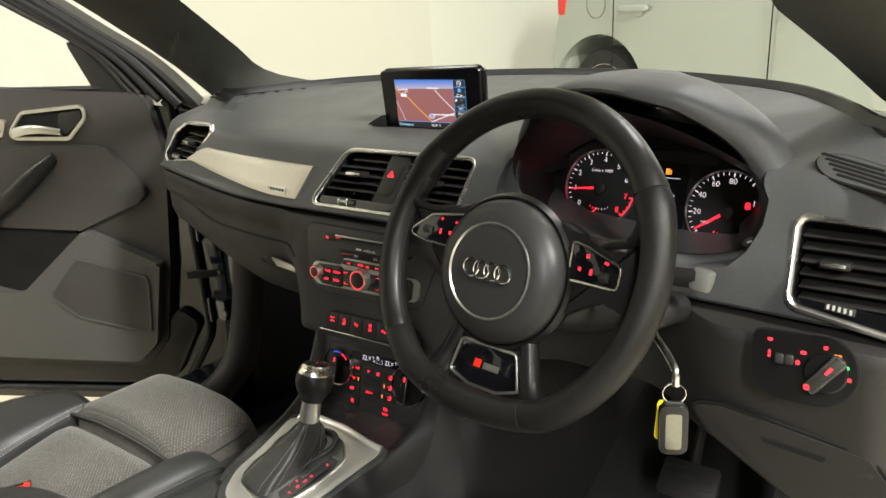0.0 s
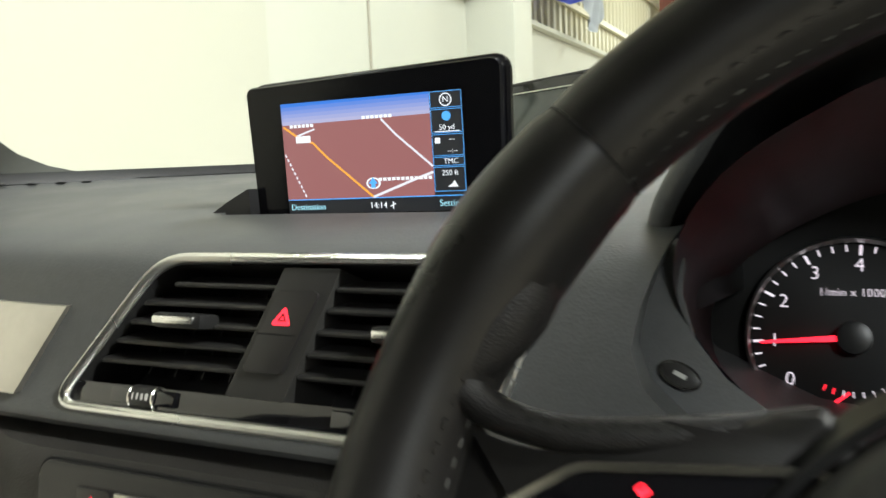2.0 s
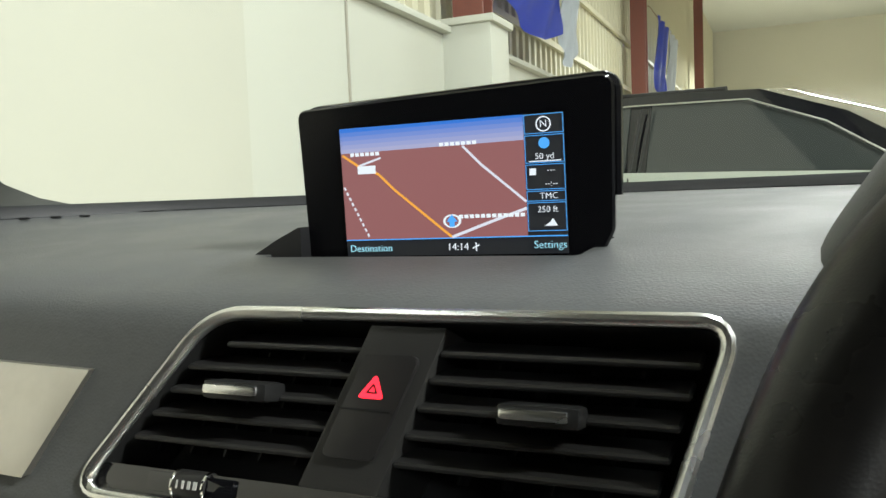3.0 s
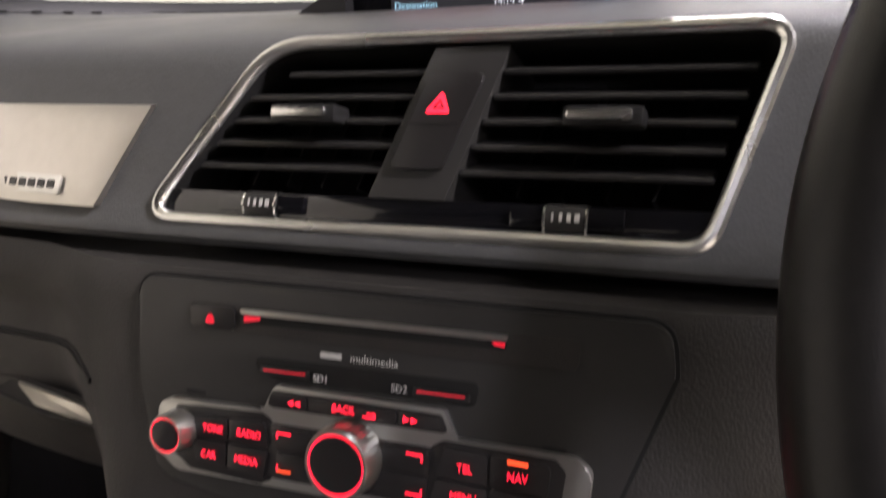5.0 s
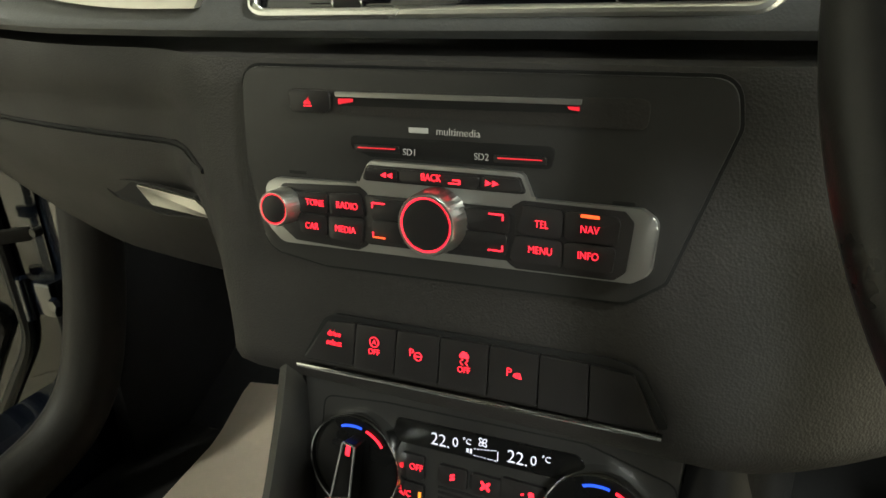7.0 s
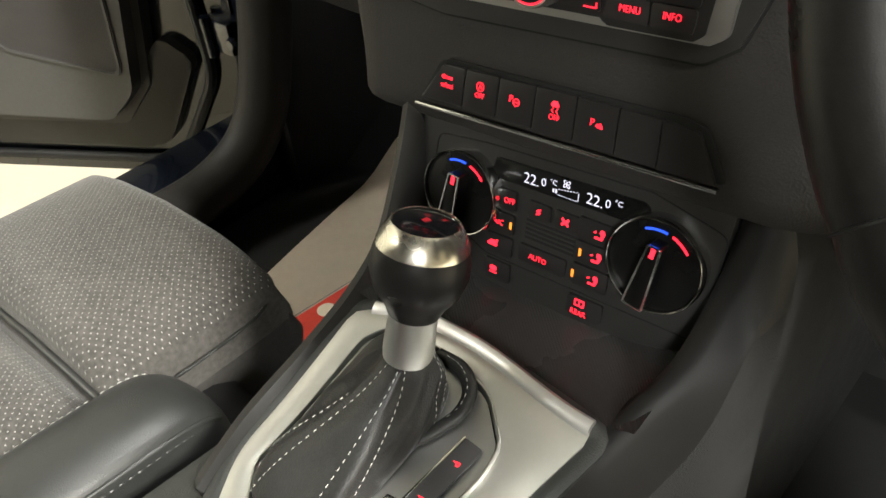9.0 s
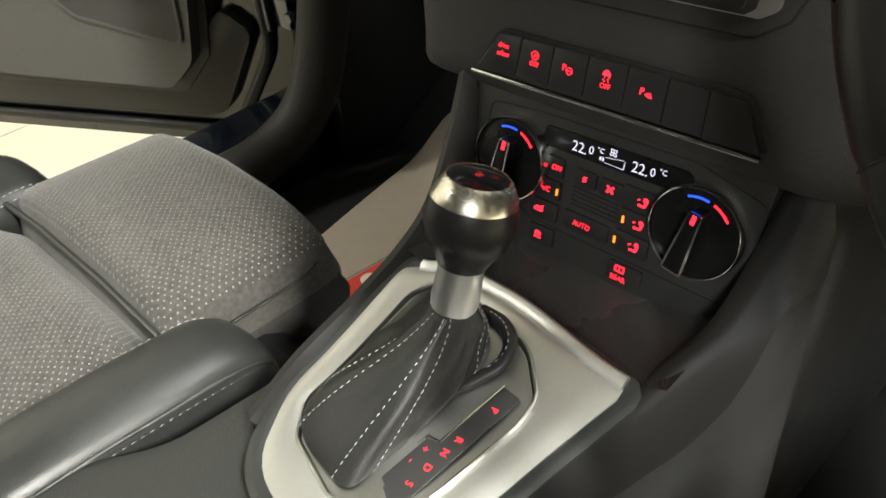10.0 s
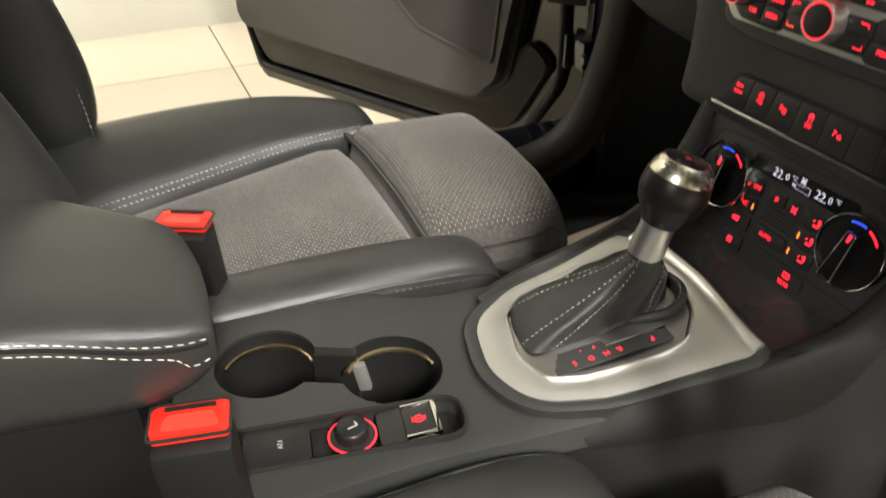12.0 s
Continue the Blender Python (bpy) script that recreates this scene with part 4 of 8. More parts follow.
key("nav_key", mm((39.5, -43.8), (62, -44.4), (63.5, -47), (62.4, -56.8), (39.5, -56.6)), 0.0056)
key("menu_key", mm((16.6, -57.4), (38.5, -57.6), (38.5, -69.6), (14, -69.4)), 0.0056)
key("info_key", mm((39.5, -57.6), (62.2, -57.8), (61, -69.4), (39.5, -69.6)), 0.0056)
for a, b, c, d in ((-58, -40, -48.0, -57.6), (-58, -40, -58.6, -68.6), (-10, 14, -47.4, -57.0), (-10, 13, -58.0, -67.4)):
    key("soft_key", mm((a, c), (b, c + 0.4), (b, d), (a, d)), 0.0056)
for word, x, y in (("TONE", -90.6, -52.9), ("RADIO", -71.5, -52.6), ("CAR", -93.1, -65.2), ("MEDIA", -73.0, -64.8), ("BACK", -24.8, -34.8), ("TEL", 29.3, -51.0), ("NAV", 50.8, -51.0), ("MENU", 29.0, -62.9), ("INFO", 50.6, -62.6)):
    lettering(word, 0.0048, RED, radio, at(x / 1000, y / 1000, 0.0082), squeeze=0.86)
plate("nav_lamp", mm((46.6, -44.4), (54.8, -44.6), (54.8, -46.0), (46.6, -45.8)), ORANGE, 0.0082, 0.0002, 0.0003, 0)
for xx in (-52.0, -48.6):
    plate("track_mark", mm((xx, -35.5), (xx + 3, -34.2), (xx + 3, -36.8)), RED, 0.0082, 0.0002, 0.0001, 0)
    plate("track_mark", mm((-xx - 43.2, -34.9), (-xx - 46.2, -33.6), (-xx - 46.2, -36.2)), RED, 0.0082, 0.0002, 0.0001, 0)
plate("back_mark", mm((-16, -36.8), (-10, -36.8), (-10, -34.6), (-14, -34.6), (-14, -35.2), (-10.8, -35.2), (-10.8, -36.2), (-16, -36.2)), RED, 0.0082, 0.0002, 0.0001, 0)
for x0, x1, y, v in ((-57, -50, -49.6, 1), (-57, -50, -66.6, -1), (4, 11, -48.6, 1), (4, 11, -65.4, -1)):
    plate("corner_mark", mm((x0, y - 0.35), (x1, y - 0.35), (x1, y + 0.35), (x0, y + 0.35)), ORANGE if (x0 < 0 and v < 0) else RED, 0.0082, 0.0002, 0.0001, 0)
    e = x0 if x0 < 0 else x1
    plate("corner_mark", mm((e - 0.35, y), (e + 0.35, y), (e + 0.35, y - 2.6 * v), (e - 0.35, y - 2.6 * v)), RED, 0.0082, 0.0002, 0.0001, 0)


def rotary(name, u, v, r, height, parent, label):
    """A knurled knob with a dark face and a lit ring."""
    n = 72
    prof = [(r * 1.04, 0.0), (r * 1.04, height * 0.35), (r, height * 0.45), (r, height * 0.9), (r * 0.94, height)]
    bm = lathe(prof + [(r * 0.86, height * 1.0), (r * 0.86, height * 0.9), (0, height * 0.9)], n)
    for w in bm.verts:
        rad = math.hypot(w.co.x, w.co.y)
        if rad > r * 0.95:
            k = int(round(math.atan2(w.co.y, w.co.x) / (2 * math.pi) * n))
            if k % 2:
                w.co.x *= 0.975
                w.co.y *= 0.975
    knob = part(name, bm, SATIN, parent, label, at(u, v, 0.003))
    part("ring_light", band(disc(r * 0.86, 48), disc(r * 0.80, 48), 0.0006, height * 0.92), RED, knob, "glowing red ring")
    part("knob_face", lathe([(r * 0.80, height * 0.86), (r * 0.79, height * 1.0), (r * 0.6, height * 1.03), (0, height * 1.04)], 40), KEYCAP, knob)
    return knob


rotary("control_knob", -0.0222, -0.0545, 0.0150, 0.0160, radio, "knurled silver control knob with a red ring")
rotary("power_knob", -0.1100, -0.0562, 0.0092, 0.0140, radio, "small knurled silver power knob with a red ring")

# ---- row of function buttons ----
ROW = panel(0.0, -0.0632, 0.828, 12)
row = empty("button_row", ROW, "row of black function buttons with red backlit symbols", "button row")
part("row_bed", prism(rounded(mm((-106, -15), (-91, 10.5), (-84, 13), (62, 16), (76, 13), (90, -12)), [0.002, 0.006, 0.006, 0.008, 0.01, 0.002], 4), 0.002, 0.0005, -0.0015), DEEP, row)
edges = [(-104, -88), (-72, -70), (-47.5, -46), (-22.5, -21.5), (4, 4.5), (29.5, 29.5), (54, 53), (86, 70)]
for (l0, l1), (r0, r1) in zip(edges, edges[1:]):
    def top(x):
        return 10.4 + 2.2 * smooth01((x + 92) / 110)
    tl, tr = (l1, top(l1)), (r1, top(r1))
    if l0 == -104:
        tl = (-88, 9.2)
    if r0 == 86:
        tr = (73, 11.0)
    part("function_button", prism(rounded(mm((l0 + 0.4, -13.8), (r0 - 0.4, -13.0), (tr[0] - 0.3, tr[1]), (tl[0] + 0.3, tl[1])), 0.0012, 3), 0.003, 0.0007, 0.0), KEYCAP, row)
part("chrome_strip", moved(box(0.194, 0.0022, 0.005, 0.0008), at(-0.0095, -0.0160, 0.003, 0, 0, 0.9)), CHROME, row, "thin chrome strip")
lettering("drive", 0.0046, RED, row, at(-0.0835, 0.0030, 0.0032), squeeze=0.9)
lettering("select", 0.0046, RED, row, at(-0.0835, -0.0020, 0.0032), squeeze=0.9)
lettering("OFF", 0.0044, RED, row, at(-0.0591, -0.0026, 0.0032), squeeze=0.9)
lettering("A", 0.0036, RED, row, at(-0.0590, 0.0026, 0.0032))
part("ring_mark", moved(band(disc(0.0028, 24), disc(0.0023, 24), 0.0002), at(-0.0590, 0.0027, 0.0031)), RED, row)
lettering("P", 0.0058, RED, row, at(-0.0372, 0.0010, 0.0032))
part("ring_mark", moved(band(disc(0.0023, 24), disc(0.0018, 24), 0.0002), at(-0.0335, -0.0002, 0.0031)), RED, row)
part("bar_mark", moved(box(0.0036, 0.0006, 0.0002), at(-0.0335, -0.0002, 0.0032)), RED, row)
lettering("OFF", 0.0044, RED, row, at(-0.0083, -0.0024, 0.0032), squeeze=0.9)
for k, (w, y) in enumerate(((0.0028, 0.0064), (0.0046, 0.0053), (0.0050, 0.0044))):
    part("car_mark", moved(box(w, 0.0011, 0.0002), at(-0.0083, y, 0.0032)), RED, row)
for s in (-1, 1):
    part("skid_mark", tube([(-0.0083 + 0.0014 * s + 0.0007 * math.sin(j * 1.6), 0.0036 - 0.0007 * j, 0.0032) for j in range(6)], 0.00024, 5), RED, row)
lettering("P", 0.0058, RED, row, at(0.0150, 0.0012, 0.0032))
for j in range(3):
    part("sonar_mark", moved(box(0.0005, 0.0016 + 0.0008 * j, 0.0002), at(0.0176 + 0.0009 * j, 0.0004, 0.0032, 0, 0, -20)), RED, row)
part("cone_mark", moved(prism([(-0.0010, -0.0012), (0.0010, -0.0012), (0, 0.0016)], 0.0002), at(0.0206, 0.0002, 0.0031)), RED, row)

# ---- climate controls ----
CLIMATE = panel(0.0, -0.0640, 0.7674, 12)
climate = empty("climate_panel", CLIMATE, "black climate panel with two dials, a lit display and red-lettered keys", "climate control")
part("fascia", prism(rounded(mm((-114, 39), (96, 37), (88, -62), (70, -76), (-104, -76)), 0.004, 3), 0.012, 0.001, -0.012), STACK, climate)
part("inner_line", band(rounded(mm((-60, 24), (50, 27), (95, 16), (90, -52), (-56, -52), (-105, -30), (-100, 20)), 0.008, 4), grown(rounded(mm((-60, 24), (50, 27), (95, 16), (90, -52), (-56, -52), (-105, -30), (-100, 20)), 0.008, 4), -0.0008), 0.0004, -0.0001), DEEP, climate)
glass = rounded(mm((-53, 17), (46, 20), (51, 17), (44, 5.5), (-50, 3.5), (-55, 8)), 0.003, 4)
disp = part("display", prism(glass, 0.0012, 0.0004), DIALBLACK, climate, "narrow lit temperature display")
lettering("22.", 0.0098, WHITE, disp, at(-0.0265, 0.0100, 0.0014), squeeze=0.95)
lettering("0", 0.0074, WHITE, disp, at(-0.0178, 0.0110, 0.0014))
lettering("°C", 0.0046, WHITE, disp, at(-0.0112, 0.0132, 0.0014))
lettering("22.", 0.0098, WHITE, disp, at(0.0165, 0.0108, 0.0014), squeeze=0.95)
lettering("0", 0.0074, WHITE, disp, at(0.0250, 0.0116, 0.0014))
lettering("°C", 0.0046, WHITE, disp, at(0.0315, 0.0140, 0.0014))
for a in range(4):
    part("fan_mark", moved(band([Vector((p.x * 1.5, p.y)) for p in disc(0.0011, 12)], [Vector((p.x * 1.5, p.y)) for p in disc(0.0006, 12)], 0.0001), at(-0.0024 + 0.0014 * math.cos(a * math.pi / 2 + 0.78), 0.0148 + 0.0014 * math.sin(a * math.pi / 2 + 0.78), 0.0013, 0, 0, 45 + 90 * a)), WHITE, disp)
for k in range(2):
    part("level_mark", moved(box(0.0012, 0.0022 + 0.0004 * k, 0.0001), at(-0.0108 + 0.0019 * k, 0.0084, 0.0013)), WHITE, disp)
for k in range(7):
    part("level_line", moved(box(0.0013, 0.0004, 0.0001), at(-0.0068 + 0.0019 * k, 0.0102 + 0.0003 * k, 0.0013, 0, 0, 8)), WHITE, disp)
    part("level_line", moved(box(0.0013, 0.0004, 0.0001), at(-0.0068 + 0.0019 * k, 0.0066, 0.0013)), WHITE, disp)
part("level_end", moved(box(0.0005, 0.0052, 0.0001), at(0.0060, 0.0092, 0.0013)), WHITE, disp)


def dial(u, v):
    d = part("temperature_dial", moved(lathe([(0.0283, -0.001), (0.0286, 0.004), (0.0284, 0.0100), (0.0279, 0.0109), (0.0272, 0.0106), (0.0269, 0.006)], 56), at()), CHROME, climate, "round temperature dial with a chrome ring", at(u, v, 0.0))
    part("dial_face", lathe([(0.0270, 0.0075), (0.0240, 0.0084), (0, 0.0090)], 48), DIALBLACK, d)
    vane = part("dial_vane", moved(prism(rounded([(-0.0068, -0.0235), (0.0058, -0.0235), (0.0040, 0.0165), (-0.0040, 0.0165)], 0.002, 4), 0.0105, 0.0016), at(0, 0, 0.0080, 0, 0, -9)), DIALBLACK, d)
    lo = rounded([(-0.0072, -0.0240), (0.0062, -0.0240), (0.0043, 0.0168), (-0.0043, 0.0168)], 0.002, 4)
    part("vane_edge", moved(band(lo, grown(lo, -0.0013), 0.0010, 0.0184, 0.0003), at(0, 0, 0, 0, 0, -9)), CHROME, d)
    part("pointer", moved(box(0.0026, 0.0068, 0.0003), at(0.0020, 0.0128, 0.0189, 0, 0, -9)), RED, d)

    def arc(a0, a1, material):
        pts = [(0.0227, a0 + (a1 - a0) * k / 10) for k in range(11)] + [(0.0213, a1 - (a1 - a0) * k / 10) for k in range(11)]
        part("heat_arc", prism([(r * math.cos(radians(a)), r * math.sin(radians(a))) for r, a in pts], 0.0002, 0, 0.0095), material, d)

    arc(112, 78, BLUE)
    arc(70, 38, RED)
    return d


dial(-0.0742, -0.0118)
dial(0.0608, -0.0104)


def pad_key(u, v, w, h, rz=0):
    return part("climate_key", moved(prism(rrect(w, h, 0.0018), 0.0026, 0.0006, -0.0004), at(u, v, 0, 0, 0, rz)), KEYCAP, climate)


for v in (-0.0084, -0.0248, -0.0410, -0.0600):
    pad_key(-0.0455, v, 0.0205, 0.0138)
for v in (-0.0080, -0.0234, -0.0388, -0.0605):
    pad_key(0.0205, v, 0.0240, 0.0138)
pad_key(-0.0185, -0.0084, 0.0165, 0.0110)
pad_key(0.0005, -0.0084, 0.0165, 0.0110)
pad_key(-0.0130, -0.0395, 0.0340, 0.0120)
for k in range(5):
    part("vent_slot", moved(box(0.0360, 0.0013, 0.0006), at(-0.0095, -0.0170 - 0.0030 * k, 0.0001)), DEEP, climate)
for word, x, y in (("OFF", -39.9, -8.4), ("A/C", -46.6, -25.0), ("AUTO", -15.5, -40.0), ("REAR", 17.0, -64.6)):
    lettering(word, 0.0052, RED, climate, at(x / 1000, y / 1000, 0.0024), squeeze=0.9)
for x, y in ((-37.4, -24.6), (12.6, -23.6), (9.6, -39.0)):
    part("key_lamp", moved(box(0.0016, 0.0048, 0.0003), at(x / 1000, y / 1000, 0.0024)), AMBER, climate, "small amber key lamp")


def blob(u, v, shapes):
    for w, h, dx, dy, rz in shapes:
        part("key_mark", moved(prism(rrect(w, h, min(w, h) * 0.4, 3), 0.0002), at(u + dx, v + dy, 0.0023, 0, 0, rz)), RED, climate)


blob(-0.0498, -0.0410, [(0.0076, 0.0022, 0, -0.0006, 0), (0.0042, 0.0022, 0, 0.0010, 0), (0.0012, 0.0036, 0.003, 0.0016, -20)])
blob(-0.0476, -0.0600, [(0.0060, 0.0010, 0, -0.002, 0), (0.0052, 0.0034, 0, 0.001, 0)])
blob(-0.0184, -0.0084, [(0.0034, 0.0010, 0, 0.0010, 30), (0.0034, 0.0010, 0, -0.0010, 30), (0.0010, 0.0034, 0, 0, 30)])
blob(0.0003, -0.0084, [(0.0030, 0.0016, 0.0014, 0.0012, 45), (0.0030, 0.0016, -0.0014, -0.0012, 45), (0.0016, 0.0030, 0.0014, -0.0012, 45), (0.0016, 0.0030, -0.0014, 0.0012, 45)])
for v in (-0.0078, -0.0231, -0.0384):
    blob(0.0238, v, [(0.0030, 0.0030, 0.0012, 0.0014, 0), (0.0018, 0.0050, 0.0016, -0.0010, -18), (0.0046, 0.0014, -0.0012, -0.0028, 0), (0.0020, 0.0010, -0.0034, 0.0006, 25)])
blob(0.0172, -0.0578, [(0.0066, 0.0010, 0, 0.0022, 0), (0.0066, 0.0010, 0, -0.0016, 0), (0.0010, 0.0044, -0.003, 0.0004, 0), (0.0010, 0.0044, 0.003, 0.0004, 0), (0.0008, 0.003, 0, 0.0004, 0)])

# ---- instrument cluster ----
FUNNEL = mat('dial_funnel', (0.016, 0.011, 0.012), 0.45, grain=0.15, grain_scale=900, vary=0.1)
cluster = empty("instrument_cluster", Matrix(), "hooded instrument cluster with two red-needled dials and a small display", "instrument cluster")
# hood: an arch from the pad's face, sweeping forward into the pad
lip3 = curve_through([(0.186, 0.066, 1.038), (0.180, 0.055, 1.078), (0.197, 0.042, 1.111), (0.214, 0.030, 1.132), (0.244, 0.014, 1.148), (0.272, 0.000, 1.159), (0.303, -0.010, 1.164), (0.327, -0.014, 1.164), (0.350, -0.015, 1.161), (0.388, -0.015, 1.153), (0.411, -0.012, 1.146), (0.447, 0.002, 1.123), (0.470, 0.020, 1.097), (0.485, 0.032, 1.066), (0.494, 0.026, 1.040), (0.492, 0.010, 1.012), (0.480, -0.004, 0.996)], 6)
rings = []
HOODS = ((-0.024, 0.125), (-0.014, 0.060), (-0.006, 0.010), (-0.001, 0.001), (0.003, -0.002), (0.0075, 0.001), (0.011, 0.012), (0.0130, 0.040), (0.0130, 0.080), (0.0095, 0.130), (0.001, 0.190), (-0.020, 0.260), (-0.055, 0.330))
for grow, back in HOODS:
    ring = []
    for p in lip3:
        d = Vector((p.x - 0.340, 0, p.z - 1.045))
        d.normalize()
        side = abs(d.x)
        thick = 1 + 1.3 * max(0.0, d.x) * smooth01((p.z - 1.035) / 0.03) if grow > 0 else 1
        q = p + d * grow * thick + Vector((0, back * (1 - 0.35 * side), 0))
        if back > 0.1:
            q.x = 0.335 + (q.x - 0.335) * (1 - 0.9 * (back - 0.1))
        ring.append(q)
    rings.append(ring)
part("hood", loft(rings[3:], closed=False, caps=False), SOFT, cluster, "grey soft-grained hood", angle=60)
part("hood_lining", loft(rings[:4], closed=False, caps=False), BLACK, cluster, "black lining of the hood", angle=60)
GAUGE = panel(0.345, 0.120, 1.010, 15)
board = part("dial_board", prism(rounded(mm((-150, -62), (140, -66), (142, 40), (96, 88), (-40, 104), (-128, 82), (-158, 30)), 0.02, 5), 0.004, 0, -0.006), DEEP, cluster, "black dial board", GAUGE)


def gauge(u, v, r, start, step, labels, needle, name, label, red_from=None):
    g = part(name, moved(lathe([(r, 0), (r * 1.03, 0.004), (r * 1.0, 0.007), (r * 0.97, 0.004)], 56), at()), SATIN, cluster, label, GAUGE @ at(u, v, 0))
    part("dial_plate", lathe([(r * 0.97, 0.001), (0, 0.001)], 48), DEEP, g)
    n = (len(labels) - 1) * 4
    for k in range(n + 1):
        a = radians(start - step * k / 4)
        big = k % 4 == 0
        ln = 0.0052 if big else 0.0034
        red = red_from is not None and k >= red_from
        part("tick", moved(box(ln, 0.0013 if big else 0.0008, 0.0002), at((r * 0.95 - ln / 2) * math.cos(a), (r * 0.95 - ln / 2) * math.sin(a), 0.0015, 0, 0, math.degrees(a))), RED if red else PALE, g)
    for k, w in enumerate(labels):
        if not w:
            continue
        a = radians(start - step * k)
        lettering(w, r * 0.20, RED if red_from is not None and k * 4 >= red_from else PALE, g, at(r * 0.74 * math.cos(a), r * 0.74 * math.sin(a), 0.0015), "scale_figure")
    a = radians(needle)
    part("needle", moved(prism([(0.004, -0.0016), (r * 0.88, -0.0006), (r * 0.88, 0.0006), (0.004, 0.0016)], 0.0012, 0, 0.004), at(0, 0, 0, 0, 0, needle)), RED, g, "glowing red needle")
    part("needle_hub", moved(lathe([(r * 0.17, 0.002), (r * 0.16, 0.007), (r * 0.1, 0.008), (0, 0.008)], 28), at()), BLACK, g)
    for k in range(7):
        b = radians(250 + 50 * k / 6 - 5)
        part("small_tick", moved(box(0.0030, 0.0006, 0.0002), at(r * 0.62 * math.cos(b), r * 0.62 * math.sin(b) + r * 0.05, 0.0015, 0, 0, math.degrees(b))), RED if k < 2 else PALE, g)
    part("small_needle", moved(box(r * 0.22, 0.0012, 0.0006), at(-r * 0.12 if u < 0 else -r * 0.05, -r * 0.62, 0.003, 0, 0, 38)), RED, g)
    return g


gauge(-0.0850, 0.0072, 0.0500, 218, 33, ["0", "1", "2", "3", "4", "5", "6", "7", "8"], 186, "tachometer", "black rev counter with white figures and a red needle", 26)
gauge(0.0830, -0.0065, 0.0500, 218, 33, ["", "20", "40", "60", "80", "", "120", "140", "160"], 214, "speedometer", "black speedometer with white figures and a red needle")
arc_red = [(0.0492 * math.cos(radians(a)), 0.0492 * math.sin(radians(a))) for a in range(8, -48, -4)]
part("red_zone", prism([(x - 0.0850, y + 0.0072) for x, y in arc_red] + [(x * 0.935 - 0.0850, y * 0.935 + 0.0072) for x, y in arc_red[::-1]], 0.0002, 0, 0.0012), RED, cluster, "red zone of the rev counter", GAUGE)
lettering("1/min x 1000", 0.0058, PALE, cluster, GAUGE @ at(-0.086, 0.030, 0.0016))
lettering("MPH", 0.0055, PALE, cluster, GAUGE @ at(0.058, -0.022, 0.0016))
info = part("info_display", prism(mm((-28, 56), (30, 54), (30, -36), (-28, -36)), 0.001, 0, -0.001), GLOSS, cluster, "small dark information display", GAUGE)
part("fuel_symbol", joined(moved(box(0.0050, 0.0072, 0.0002), at(-0.0008, 0, 0)), moved(box(0.0016, 0.0056, 0.0002), at(0.0034, -0.0006, 0))), AMBER, info, "amber fuel warning", at(0.004, 0.036, 0.0003))
for y in (0.028, -0.022):
    part("display_line", moved(box(0.040, 0.0007, 0.0001), at(0.0, y, 0.0003)), WHITE, info)
car = rounded(mm((-6, -17), (6, -17), (7, -4), (6, 8), (5, 17), (-5, 17), (-6, 8), (-7, -4)), 0.003, 3)
part("car_symbol", moved(band(car, grown(car, -0.0016), 0.0001, 0.0003), at(0.002, 0.004)), WHITE, info)
for s in (-1, 1):
    part("door_symbol", moved(box(0.0080, 0.0016, 0.0001), at(0.002 + 0.0100 * s, 0.008, 0.0004, 0, 0, -35 * s)), WHITE, info)
part("roof_symbol", moved(box(0.0080, 0.0080, 0.0001), at(0.002, 0.000, 0.0004)), WHITE, info)
lettering("P", 0.0070, WHITE, info, at(-0.0140, -0.0275, 0.0004))
part("trip_bar", moved(box(0.0130, 0.0040, 0.0001), at(0.010, -0.0280, 0.0004)), WHITE, info)
part("belt_lamp", moved(prism(rrect(0.0062, 0.0080, 0.002, 3), 0.0003), GAUGE @ at(0.1060, 0.0030, 0.0020)), RED, cluster)
part("lamp_shelf", prism(rounded(mm((-30, 60), (-28, 50), (64, 48), (66, 58), (40, 62)), 0.003, 3), 0.004, 0.0006, -0.002), BLACK, cluster, "", GAUGE)
# dark funnel round the dials, and the grey crescent that carries the SET key
mouth = [(p.x, p.y) for p in curve_through([(a / 1000, b / 1000, 0) for a, b in ((-100, -9), (0, -20), (87, -19), (130, -6), (146, 10), (157, 35), (158, 60), (142, 84), (110, 102), (62, 122), (14, 136), (-30, 142), (-72, 140), (-110, 124), (-138, 104), (-154, 80), (-156, 56), (-147, 36), (-134, 20), (-118, 4))], 4, loop=True)]
rows5 = []
for y, sc, dz in ((0.004, 1.0, 0.0), (0.030, 0.985, -0.008), (0.070, 0.96, -0.022), (0.118, 0.93, -0.042)):
    rows5.append([Vector((0.335 + (0.345 + p[0] - 0.335) * (sc if p[0] > -0.05 else 0.7 + 0.3 * sc), y + (0.014 if p[0] < -0.10 and y < 0.01 else 0.0), 1.035 + (p[1] - 0.035) * sc + dz)) for p in mouth])
fn = bmesh.new()
ring_v = [[fn.verts.new(p) for p in r] for r in rows5]
for r0, r1 in zip(ring_v, ring_v[1:]):
    for k in range(len(r0)):
        fn.faces.new((r0[k], r0[(k + 1) % len(r0)], r1[(k + 1) % len(r0)], r1[k]))
part("funnel", fn, FUNNEL, cluster, "dark moulded funnel round the dials", angle=85)
ledge_line = curve_through([(-0.128, -0.006, 0), (-0.060, -0.015, 0), (0.0, -0.0205, 0), (0.060, -0.0215, 0), (0.100, -0.0175, 0), (0.134, -0.006, 0), (0.150, 0.010, 0)], 6)
